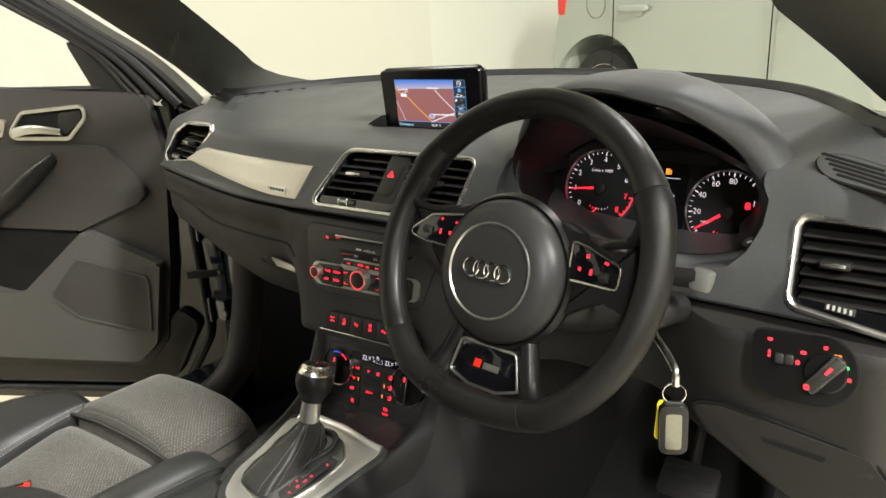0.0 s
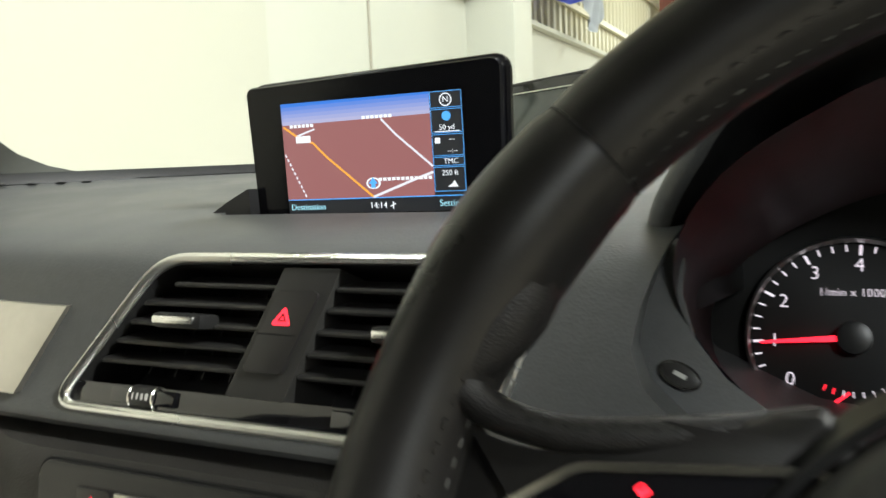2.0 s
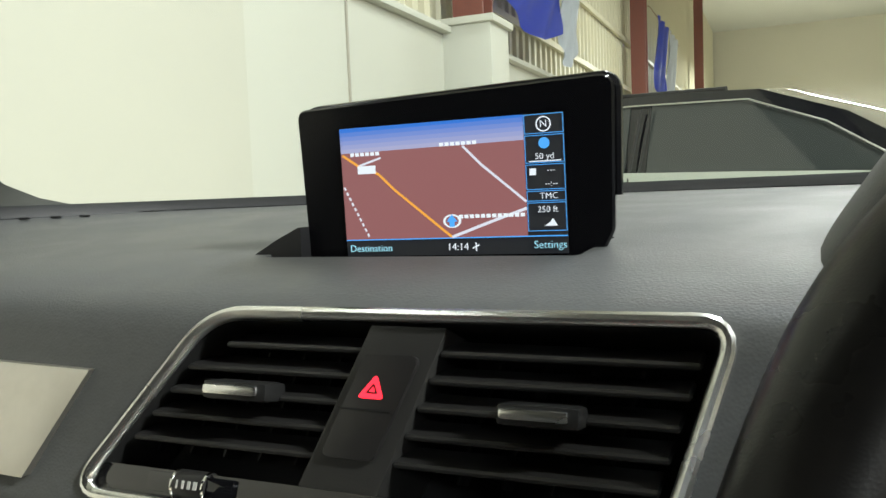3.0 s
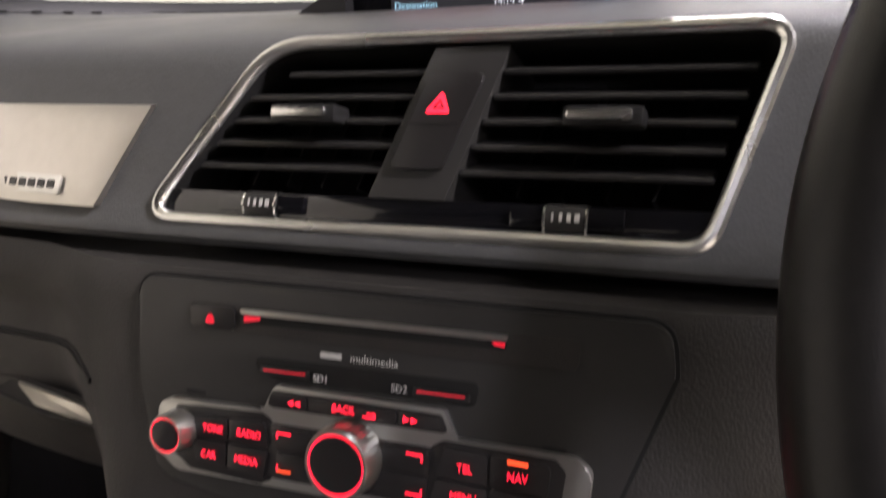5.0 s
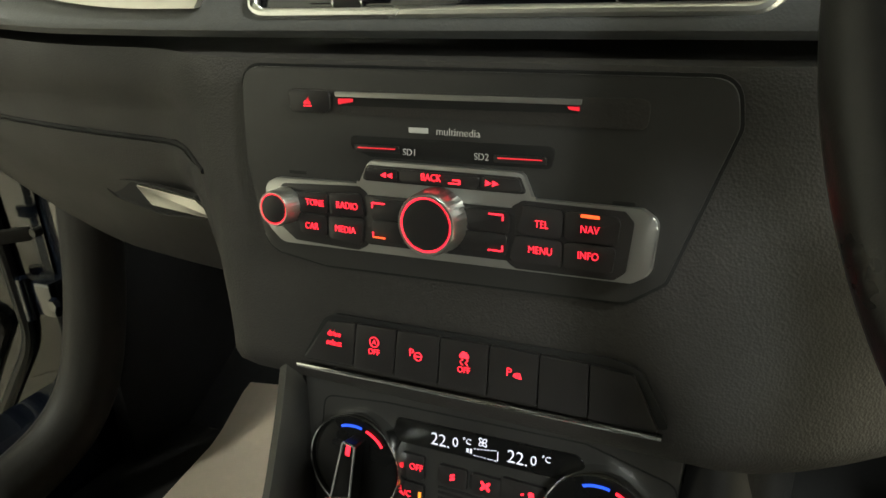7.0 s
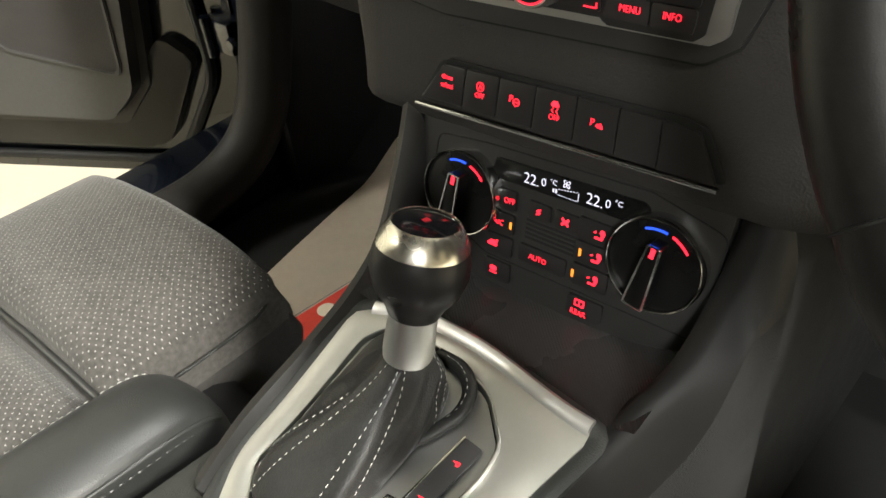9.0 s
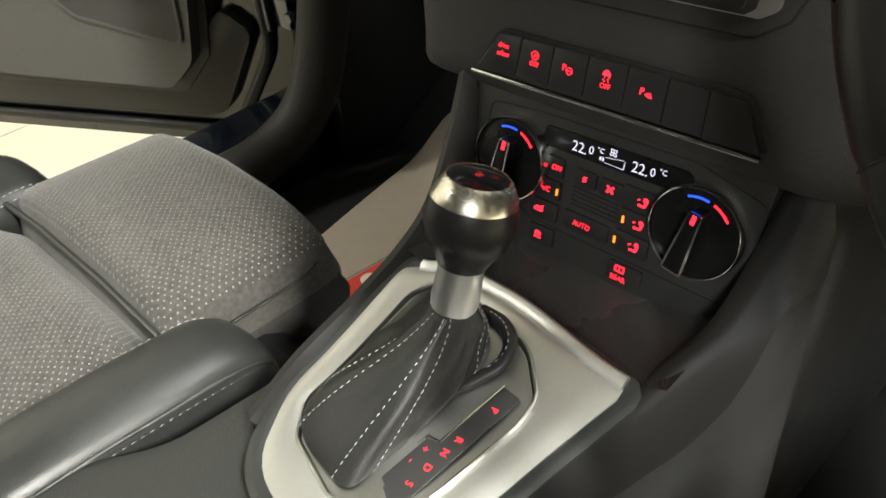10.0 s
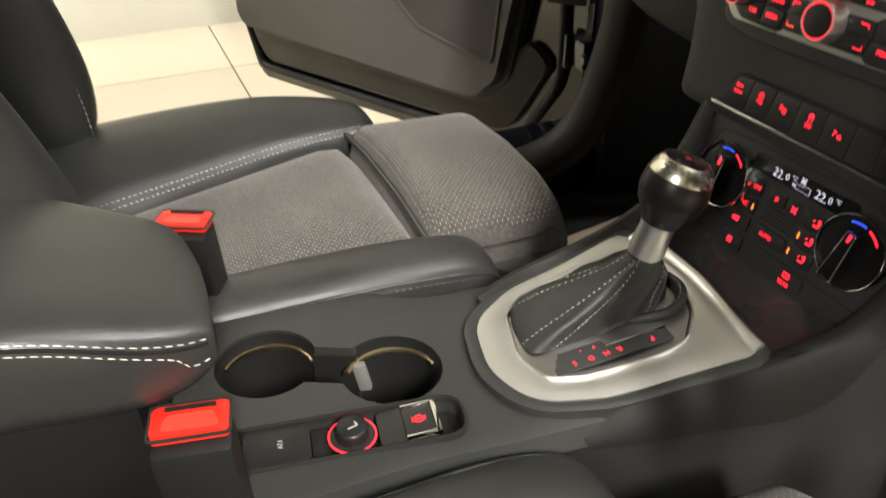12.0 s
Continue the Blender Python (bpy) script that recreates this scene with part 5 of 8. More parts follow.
ledge_rings = [[Vector((0.345 + p.x, y, 1.0 + p.y + z)) for y, z in ((-0.010, -0.022), (-0.009, -0.004), (-0.004, 0.0025), (0.004, 0.0040), (0.016, 0.0030), (0.030, -0.006), (0.030, -0.022))] for p in ledge_line]
part("bezel_ledge", loft(ledge_rings), SOFT, cluster, "grey moulded ledge under the dials", angle=50)
part("ledge_groove", tube([Vector((0.345 + p.x, 0.009, 1.0 + p.y + 0.0038)) for p in ledge_line], 0.0011, 6), DEEP, cluster)
BEZ = panel(0.345, 0.006, 1.0, 22)
cres = rounded(mm((-154, 90), (-172, 60), (-178, 36), (-172, 16), (-155, 2), (-120, -10), (-60, -12), (-95, 2), (-118, 10), (-135, 22), (-148, 38), (-154, 56)), 0.006, 3)
part("bezel", prism(cres, 0.006, 0.001, -0.002), SOFT, cluster, "grey moulded crescent", BEZ)
for u, v in ((-0.153, 0.022), (0.147, 0.006)):
    oval = [Vector((p.x * 1.5, p.y * 0.78)) for p in disc(0.0056, 24)]
    k = part("oval_key", moved(prism(oval, 0.003, 0.001), at()), STACK, cluster, "oval chrome-rimmed key", BEZ @ at(u, v, 0.0042 if u < 0 else 0.018, 0, 0, -25 if u < 0 else 25))
    part("key_rim", band(grown(oval, 0.0008), oval, 0.0026, 0), CHROME, k)
    part("key_mark", moved(box(0.0055, 0.0018, 0.0002), at(0, 0, 0.0031)), LEGEND, k)

# ---- steering wheel ----
WHEELTHREAD = mat('grey_thread', (0.06, 0.06, 0.055), 0.7, vary=0.1)
WHEEL = panel(0.297, -0.177, 1.003, 19, -3.0, -2.2)
RW = 0.1600
RIM = WHEEL.inverted() @ panel(0.3080, -0.1850, 1.0225, 26.4, -6.8, -1.5)
wheel = empty("steering_wheel", WHEEL, "black leather flat-bottomed three-spoke steering wheel with worn rim", "steering wheel")


def rim_point(a, r=RW):
    x, y = r * math.cos(a), r * math.sin(a)
    low = -0.135
    if y < low:
        y = low - (low - y) * 0.62
    return Vector((x, y, 0))


def rim_piece(a0, a1, n, radius=0.0154):
    rings = []
    for i in range(n + 1):
        a = radians(a0 + (a1 - a0) * i / n)
        p = rim_point(a)
        d = (rim_point(a + 0.01) - rim_point(a - 0.01)).normalized()
        out = Vector((d.y, -d.x, 0))
        end = 0.0006 if i in (0, n) else 0.0
        deg = math.degrees(a) % 360
        grip = 0.0022 * (math.exp(-((deg - 152) / 9) ** 2) + math.exp(-((deg - 28) / 9) ** 2))
        r = radius - end + grip
        rings.append([p + out * r * math.cos(2 * math.pi * j / 20) + Vector((0, 0, 1)) * r * 1.02 * math.sin(2 * math.pi * j / 20) for j in range(20)])
    return loft(rings)


for a0, a1, m in ((33, 141, RIMHIDE), (141.3, 222, RIMHIDE), (222.3, 295, RIMHIDE), (295.3, 392.7, PERFHIDE)):
    part("rim", rim_piece(a0, a1, 44), m, wheel, "", RIM)
for a in (33, 141.2, 222.2, 295.2):
    p = rim_point(radians(a))
    d = Vector((-math.sin(radians(a)), math.cos(radians(a)), 0))
    q = d.to_track_quat("Z", "Y").to_matrix().to_4x4()
    part("rim_seam", moved(lathe([(0.0152, -0.0005), (0.01565, 0), (0.0152, 0.0005)], 24), Matrix.Translation(p) @ q), DEEP, wheel, "", RIM)
for a0, a1 in ((98, 142), (164, 218), (226, 246)):
    path = []
    for k in range(30):
        a = radians(a0 + (a1 - a0) * k / 29)
        p = rim_point(a)
        path.append(p * (1 - 0.0150 / p.length) + Vector((0, 0, 0.0030)))
    part("stitching", stitches(path, 0.0026, 0.0022, 0.00022), WHEELTHREAD, wheel, "pale stitching", RIM)
    part("stitching", stitches([p + p.normalized() * 0.0022 + Vector((0, 0, 0.0062)) for p in path], 0.0030, 0.0028, 0.0005), RIMHIDE, wheel, "", RIM)
# airbag cover
part("airbag_cover", lathe([(0.0, 0.0300), (0.035, 0.0296), (0.049, 0.0285), (0.060, 0.0250), (0.069, 0.0180), (0.0735, 0.008), (0.0745, -0.004), (0.070, -0.026), (0.0, -0.026)], 56), HUBSKIN, wheel)
part("emblem_ring", moved(lathe([(0.0465, 0.0), (0.0478, 0.0016), (0.0490, 0.0012), (0.0494, -0.001)], 64), at(0, 0, 0.0285)), SATIN, wheel, "thin chrome ring on the airbag cover")
for k in range(4):
    part("emblem_loop", moved(tube([(0.0092 * math.cos(2 * math.pi * j / 32), 0.0092 * math.sin(2 * math.pi * j / 32), 0) for j in range(32)], 0.00125, 8, loop=True), at(-0.0195 + 0.0130 * k, 0.000, 0.0312 + 0.0003 * (k % 2))), CHROME, wheel, "chrome ring of the emblem")
# spokes
def spoke(side):
    s = side
    outer = [(0.050, 0.0560), (0.085, 0.0500), (0.115, 0.0440), (0.138, 0.0500), (0.152, 0.070), (0.152, 0.020), (0.150, -0.018), (0.128, -0.004), (0.100, -0.012), (0.070, -0.030), (0.045, -0.050)]
    pts = curve_through([(s * a, b, 0) for a, b in outer], 4, loop=True)
    pts = [(p.x, p.y) for p in pts]
    if s < 0:
        pts = pts[::-1]
    part("spoke", prism(pts, 0.020, 0.005, -0.020, 3), RIMHIDE, wheel)
    up = radians(152 if s < 0 else 28)
    root, off = RIM @ rim_point(up, RW - 0.002), RIM @ (rim_point(up - s * 0.10, RW - 0.010) + Vector((0, 0, 0.001)))
    tail = [(s * 0.082, 0.0525, -0.004), (s * 0.058, 0.0585, -0.010)] if s < 0 else [(0.100, 0.0440, -0.008)]
    ridge_path = curve_through([root, off, (s * 0.134, 0.0560, 0.003), (s * 0.112, 0.0485, 0.000)] + tail, 5)
    part("thumb_rest", tube(ridge_path, [0.0128 - 0.0086 * smooth01(i / 14) for i in range(len(ridge_path))], 12), PERFHIDE, wheel, "perforated leather thumb rest")
    if s > 0:
        bed = rounded([(0.074, 0.0465), (0.092, 0.0430), (0.128, 0.0310), (0.128, 0.0085), (0.075, 0.0085)], [0.004, 0.010, 0.007, 0.006, 0.003], 5)
        marks = ((0.0925, 0.0345, 0.0046, 0.0050, 15), (0.1130, 0.0315, 0.0060, 0.0034, -15), (0.0860, 0.0210, 0.0042, 0.0046, 0), (0.0985, 0.0200, 0.0034, 0.0078, 0))
        wheel_x, wheel_y = 0.1130, 0.0180
    else:
        bed = rounded([(-0.052, 0.0505), (-0.104, 0.0425), (-0.137, 0.0180), (-0.108, 0.0125), (-0.068, 0.0115)], [0.004, 0.014, 0.006, 0.02, 0.003], 5)
        marks = ((-0.0890, 0.0400, 0.0036, 0.0034, 45), (-0.0690, 0.0388, 0.0042, 0.0032, 45), (-0.0890, 0.0262, 0.0030, 0.0078, 0), (-0.0755, 0.0262, 0.0056, 0.0050, 0))
        wheel_x, wheel_y = -0.1065, 0.0255
    bed = bed[::-1] if sum(a[0] * b[1] - b[0] * a[1] for a, b in zip(bed, bed[1:] + bed[:1])) < 0 else bed
    k = part("switch_pod", prism(bed, 0.010, 0.0016, -0.007), GLOSS, wheel, "gloss black switch pod with red symbols")
    part("pod_rim", band(grown(bed, 0.0008), grown(bed, -0.0012), 0.0020, 0.0018, 0.0005), CHROME, k, "chrome rim")
    base = 0.0034
    part("roller", moved(lathe([(0, -0.0050), (0.0044, -0.0050), (0.0050, -0.004), (0.0050, 0.004), (0.0044, 0.0050), (0, 0.0050)], 20), at(wheel_x, wheel_y, 0.0028, 0, 90, 0)), STACK, k, "small grey roller")
    for u, v, w, h, rz in marks:
        w, h = w * 0.74, h * 0.74
        part("pod_symbol", moved(prism(rrect(w, h, min(w, h) * 0.25, 3), 0.0002), at(u, v, base, 0, 0, rz)), RED, k, "glowing red symbol")
        part("symbol_gap", moved(box(w * 0.7, 0.0005, 0.0002), at(u, v + 0.0006, base + 0.0002, 0, 0, rz)), GLOSS, k)


spoke(1)
spoke(-1)
part("gloss_insert", moved(lathe([(0.0755, -0.018), (0.0800, -0.010), (0.0815, -0.002), (0.0775, 0.0050), (0.0752, 0.0045)], 56), at()), DIALBLACK, wheel, "black surround of the airbag cover")
for s in (-1, 1):
    leg = curve_through([(s * 0.042, -0.064, -0.006), (s * 0.050, -0.090, -0.003), (s * 0.058, -0.112, -0.001), (s * 0.076, -0.134, 0.002)], 6)
    part("lower_spoke", tube(leg, [0.0105 + 0.0045 * smooth01((i - 4) / 14) for i in range(19)], 12), RIMHIDE, wheel)
    part("stitching", stitches([p + Vector((s * 0.0078, 0, 0.0066)) for p in leg[3:]], 0.0030, 0.0022, 0.00036), THREAD, wheel, "pale stitching")
badge = rounded([(-0.034, -0.0790), (0.034, -0.0790), (0.0430, -0.1140), (0.018, -0.1225), (-0.018, -0.1225), (-0.0430, -0.1140)][::-1], 0.004, 5)
bp = part("badge_plate", prism(badge, 0.012, 0.001, -0.010), GLOSS, wheel, "dark trapezoid badge plate in a chrome rim")
part("badge_rim", band(grown(badge, 0.0022), grown(badge, -0.0006), 0.0052, -0.001, 0.0010), SATIN, bp, "satin silver rim")
part("badge_red", moved(prism([(-0.0050, -0.0045), (0.0035, -0.0045), (0.0050, 0.0045), (-0.0035, 0.0045)], 0.0006), at(-0.0105, -0.0990, 0.002)), BUCKLE_RED, bp, "red lozenge")
part("badge_bar", moved(prism([(-0.010, -0.0035), (0.010, -0.0035), (0.0112, 0.0035), (-0.0088, 0.0035)], 0.0006), at(0.0065, -0.1000, 0.002)), SATIN, bp, "pale bar")

# ---- column, stalks and key ----
column = empty("steering_column", WHEEL, "black steering column shroud with stalks and an ignition lock", "steering column")
part("shroud", moved(loft([[(0.050 * math.cos(a) * k, 0.048 * math.sin(a) * k - 0.012, z) for a in [2 * math.pi * i / 28 for i in range(28)]] for z, k in ((-0.030, 0.9), (-0.034, 1.0), (-0.10, 1.10), (-0.20, 1.2))]), at()), STACK, column)


def stalk(end, material, label):
    """A stalk from the column to its end cap."""
    e = Vector(end)
    s = 1 if e.x > 0 else -1
    path = [(s * 0.040, 0.004, -0.070), (s * 0.085, e.y * 0.5, -0.076), (e.x - s * 0.030, e.y * 0.9, e.z), (e.x, e.y, e.z)]
    st = part("stalk", tube(path, [0.0075, 0.0090, 0.0110, 0.0112], 14, flat=0.75), BLACK, column, label)
    part("stalk_end", moved(box(0.020, 0.023, 0.017, 0.005), at(e.x + s * 0.004, e.y, e.z, 0, 0, -6)), material, column, "grey end of the stalk")
    for k in range(4):
        part("stalk_mark", moved(box(0.0012, 0.010 - 0.0015 * k, 0.0004), at(e.x - s * (0.024 + 0.006 * k), e.y, e.z + 0.0096, 0, 0, 25)), LEGEND, column)
    return st


stalk((0.168, 0.030, -0.084), mat("grey_stalk_tip", (0.10, 0.10, 0.095), 0.45, grain=0.1, vary=0.08), "wiper stalk")
stalk((-0.128, -0.004, -0.070), STACK, "indicator stalk")
LOCK = Matrix.Translation((0.465, -0.130, 0.940)) @ pose(0, 0, 0, 0, 0, -6)
lock = part("ignition_lock", moved(lathe([(0, 0.030), (0.013, 0.030), (0.0155, 0.026), (0.0165, -0.030), (0, -0.030)], 28), WHEEL.inverted() @ LOCK @ at(-0.034, 0.030, 0.016, 80, 0, 0)), BLACK, column)
keys = empty("key_bunch", LOCK, "car key in its lock, with grey fob and yellow tag", "keys")
part("key_shank", tube(curve_through([(-0.034, 0.000, 0.016), (-0.018, -0.014, 0.010), (0.002, -0.026, -0.002), (0.013, -0.033, -0.012), (0.014, -0.034, -0.026)], 5), 0.0040, 10, flat=0.5), CHROME, keys, "folded chrome key")
part("split_ring", moved(tube([(0.0105 * math.cos(2 * math.pi * j / 28), 0, 0.0105 * math.sin(2 * math.pi * j / 28)) for j in range(28)], 0.0009, 8, loop=True), at(0.013, -0.034, -0.034, 0, 0, 30)), CHROME, keys, "chrome split ring")
part("fob_strap", moved(pillow(0.020, 0.005, 0.020, 6, 5), at(0.013, -0.034, -0.052, 0, 0, 30)), BLACK, keys, "black strap")
part("fob", moved(prism(rounded([(-0.0135, -0.026), (0.0135, -0.026), (0.0135, 0.026), (-0.0135, 0.026)], 0.008, 5), 0.008, 0.0018, -0.004), at(0.013, -0.034, -0.072, 90, 0, 34)), BLACK, keys, "rounded black fob")
part("fob_plate", moved(prism(rrect(0.0150, 0.038, 0.003), 0.001, 0.0003, 0.0038), at(0.013, -0.034, -0.073, 90, 0, 34)), GREYTAG, keys, "grey metal plate")
part("fob_notch", moved(box(0.0080, 0.0050, 0.0008), at(0.0130, -0.0380, -0.0580, 90, 0, 34)), DEEP, keys)
part("yellow_tag", moved(prism(rrect(0.016, 0.044, 0.005), 0.0028, 0.0008), at(0.000, -0.027, -0.070, 90, 4, 24)), YELLOW, keys, "yellow plastic tag")

# ---- light switch ----
LIGHT = panel(0.590, -0.096, 0.935, 15, 6)
lights = empty("light_switch", LIGHT, "rotary headlamp switch with red, green and amber symbols", "light switch")
lo = rounded(mm((-6, 25), (-64, 24), (-62, -22), (-44, -37), (-6, -39)), [0, 0.007, 0.014, 0.012, 0], 6)[1:-1] + [Vector((-0.006 + 0.032 * math.cos(radians(a)), -0.007 + 0.032 * math.sin(radians(a)))) for a in range(-90, 91, 9)]
part("switch_plate", prism(lo, 0.006, 0.0012, -0.003), DIALBLACK, lights)
part("plate_edge", band(grown(lo, 0.0016), lo, 0.003, -0.001), DEEP, lights)
kn = part("rotary_knob", moved(lathe([(0.0185, 0.002), (0.0185, 0.006), (0.0170, 0.0075), (0, 0.0078)], 40), at(0.0, -0.008, 0)), DIALBLACK, lights)
part("knob_bar", moved(prism(rounded([(-0.0055, -0.0200), (0.0055, -0.0200), (0.0062, 0.0200), (-0.0062, 0.0200)], 0.003, 4), 0.0090, 0.002), at(0.0, -0.008, 0.006, 0, 0, -38)), STACK, kn, "grey grip with chrome edges")
gb = rounded([(-0.0060, -0.0205), (0.0060, -0.0205), (0.0068, 0.0205), (-0.0068, 0.0205)], 0.003, 4)
part("grip_edge", moved(band(gb, grown(gb, -0.0022), 0.0016, 0.0138), at(0.0, -0.008, 0, 0, 0, -38)), CHROME, kn)
part("grip_lamp", moved(box(0.0026, 0.0080, 0.0003), at(0.0030, -0.0040, 0.0152, 0, 0, -38)), RED, kn)
for u, v, w, h, m2 in ((0.0085, 0.0095, 0.0080, 0.0024, AMBER), (0.0165, -0.0005, 0.0056, 0.0040, GREEN), (0.0195, -0.0110, 0.0050, 0.0044, RED), (-0.0020, 0.0148, 0.0044, 0.0044, RED), (-0.0135, -0.0210, 0.0062, 0.0062, RED), (-0.0200, 0.0075, 0.0062, 0.0040, RED), (-0.0240, -0.0025, 0.0046, 0.0050, RED), (-0.0495, 0.0155, 0.0056, 0.0036, RED), (-0.0490, 0.0020, 0.0028, 0.0086, RED)):
    z = 0.0162 if m2 is RED and v < -0.02 else 0.0034
    w, h = w * 0.8, h * 0.8
    part("lamp_symbol", moved(prism(rrect(w, h, min(w, h) * 0.35, 3), 0.0002), at(u, v, z)), m2, lights, "glowing symbol")
    part("symbol_gap", moved(box(w * 0.7, h * 0.16, 0.0002), at(u, v, z + 0.0002)), GLOSS, lights)
for k in (0, 1):
    part("dimmer_wheel", moved(pillow(0.0085, 0.0100, 0.006, 5, 4), at(-0.0400 + 0.0085 * k, -0.001, 0.003)), STACK, lights)

# ---- knee panel and pedals ----
knee_o = rounded([(-0.092, 0.016), (-0.060, 0.020), (0.075, -0.006), (0.092, -0.030), (0.100, -0.075), (0.02, -0.085), (-0.070, -0.018)], [0.008, 0.02, 0.02, 0.02, 0.006, 0.01, 0.02], 5)
KNEE = panel(0.555, lower_y(0.555, 0.835) - 0.003, 0.840, -8, 4)
knee = part("knee_compartment", prism(knee_o, 0.004, 0.0012, -0.001), LOWER, dashboard, "small lidded compartment under the light switch", KNEE)
part("compartment_gap", band(grown(knee_o, 0.0036), grown(knee_o, -0.0004), 0.0024, -0.001), DEEP, knee)
part("compartment_pull", moved(prism(rounded([(-0.024, -0.006), (0.040, -0.014), (0.036, -0.020), (-0.018, -0.012)], 0.002, 3), 0.0012), at(0, 0, 0.0036)), DEEP, knee)

# ---- pedals ----
def pedal(x, y, z, w, h, tilt, label):
    """A hanging pedal: a ribbed rubber pad on a bent arm."""
    pd = empty("pedal", Matrix.Translation((x, y, z)), label, "pedal", "pedals")
    m = panel(0, 0, 0, tilt)
    part("pad", moved(prism(rounded([(-w / 2, -h / 2), (w / 2, -h / 2), (w * 0.46, h / 2), (-w * 0.46, h / 2)], 0.008, 4), 0.010, 0.003), m), BLACK, pd, "black rubber pad")
    for k in range(4):
        part("rib", moved(box(w * 0.8, 0.003, 0.002, 0.0006), m @ at(0, -h * 0.3 + h * 0.2 * k, 0.0105)), BLACK, pd)
    part("arm", tube([(0, 0.01, 0), (0, 0.05, 0.08), (0.0, 0.12, 0.20), (0.0, 0.20, 0.30)], 0.009, 8, flat=0.6), BLACK, pd)
    return pd


pedal(0.350, 0.250, 0.515, 0.095, 0.060, 38, "black rubber brake pedal in the dark footwell")
pedal(0.498, 0.262, 0.540, 0.046, 0.110, 34, "narrow black accelerator pedal beside the brake")

# ---- centre console ----
console = empty("centre_console", Matrix(), "charcoal centre console with silver shift surround and two cup holders", "console")
AX = Matrix.Translation((-0.022, -0.20, 0.0)) @ pose(0, 0, 0, 0, 0, -6.6)


def con(x, y, z=0.0):
    """A place on the console: x across it, y forward along it."""
    return AX @ Vector((x, y, z))


def deck(y):
    """Height of the console's deck."""
    return 0.672 + 0.020 * smooth01((y + 0.08) / 0.20) + 0.004 * smooth01((-y - 0.12) / 0.15)


rings = []
for i in range(45):
    y = 0.115 - 0.46 * i / 44
    w = 0.092 - 0.004 * smooth01((y - 0.0) / 0.1) + 0.012 * smooth01((-y - 0.16) / 0.14)
    z = deck(y)
    v = w + 0.040 * smooth01((-y - 0.13) / 0.11)
    prof = [(-v - 0.012, 0.36), (-v - 0.008, z - 0.08), (-v - 0.003, z - 0.018), (-v + 0.004, z - 0.003), (-v + 0.014, z), (-w * 0.5, z), (0, z), (w * 0.5, z), (w - 0.014, z), (w - 0.004, z - 0.003), (w + 0.002, z - 0.018), (w - 0.012, z - 0.06), (w - 0.012, 0.36)]
    rings.append([con(a, y, b) for a, b in prof])
body = part("console_body", loft(rings), CONSOLE, console, angle=40)
CUPS = [(-0.090, -0.471), (-0.048, -0.386)]
SW = Matrix.Translation((0.006, -0.428, 0.0)) @ pose(0, 0, 0, 0, 0, -10)
cutters = [moved(lathe([(0.0, -0.075), (0.036, -0.075), (0.0385, 0.0), (0.041, 0.02), (0, 0.02)], 40), at(x, y, 0.676)) for x, y in CUPS]
cutters.append(moved(prism(rrect(0.040, 0.060, 0.004), 0.10, 0, -0.05), Matrix.Translation((-0.069, -0.428, 0.665)) @ pose(0, 0, 0, 0, 0, -26)))
cutters.append(moved(prism(rounded([(-0.0185, -0.083), (0.0185, -0.083), (0.0185, 0.072), (-0.0185, 0.072)], [0.004, 0.004, 0.016, 0.016], 5), 0.05), SW @ at(0, 0, 0.652)))
cut(body, cutters)
def open_ring(r, z, gap, n=36):
    """Points round a cup, left open by 38 degrees to each side of the bearing gap."""
    return [Vector((r * math.cos(a), r * math.sin(a), z)) for a in [radians(gap + 38 + 284 * k / n) for k in range(n + 1)]]


for (x, y), gap in zip(CUPS, (64, 244)):
    part("cup_liner", moved(joined(loft([open_ring(r, z, gap) for r, z in ((0.0379, 0.0), (0.0372, -0.004), (0.0352, -0.070))], closed=False, caps=False), moved(prism(disc(0.0354, 36), 0.002), at(0, 0, -0.0725))), at(x, y, 0.6735)), DEEP, console, "black liner of the cup holder")
    arcp = [Vector((x + 0.0366 * math.cos(a), y + 0.0366 * math.sin(a), 0.6610)) for a in [radians(95 + 140 * k / 24) for k in range(25)]]
    part("cup_ring", tube(arcp, 0.0022, 8, flat=1.6), CUPRING, console, "warm pale metal arc inside the cup holder")
CHANNEL = Matrix.Translation((-0.069, -0.428, 0.0)) @ pose(0, 0, 0, 0, 0, -26)
part("cup_channel", joined(moved(box(0.040, 0.060, 0.003), CHANNEL @ at(0, 0, 0.6180)), *[moved(box(0.002, 0.034, 0.052), CHANNEL @ at(k * 0.0188, 0, 0.6420)) for k in (-1, 1)]), DEEP, console, "black channel between the cup holders")
for x, y, rz in ((-0.066, -0.452, 40), (-0.074, -0.402, -30), (-0.016, -0.366, -60)):
    part("cup_spring", moved(box(0.007, 0.010, 0.026, 0.002), at(x, y, 0.650, 12, 0, rz)), mat("cup_finger_grey", (0.16, 0.16, 0.155), 0.45, vary=0.08), console, "sprung grey cup finger")
# switch strip: socket cover, volume knob, parking brake
strip_o = rounded([(-0.0205, -0.085), (0.0205, -0.085), (0.0205, 0.074), (-0.0205, 0.074)], [0.005, 0.005, 0.018, 0.018], 6)
part("strip_frame", moved(band(strip_o, grown(strip_o, -0.0026), 0.006, 0.0, 0.001), SW @ at(0, 0, 0.6725)), STACK, console)
part("strip_bed", moved(prism(grown(strip_o, -0.0022), 0.003), SW @ at(0, 0, 0.660)), BLACK, console)
cover = part("socket_cover", moved(prism(rrect(0.033, 0.044, 0.003), 0.014, 0.0016), at()), BLACK, console, "black flap over the power socket", SW @ at(0, -0.056, 0.662))
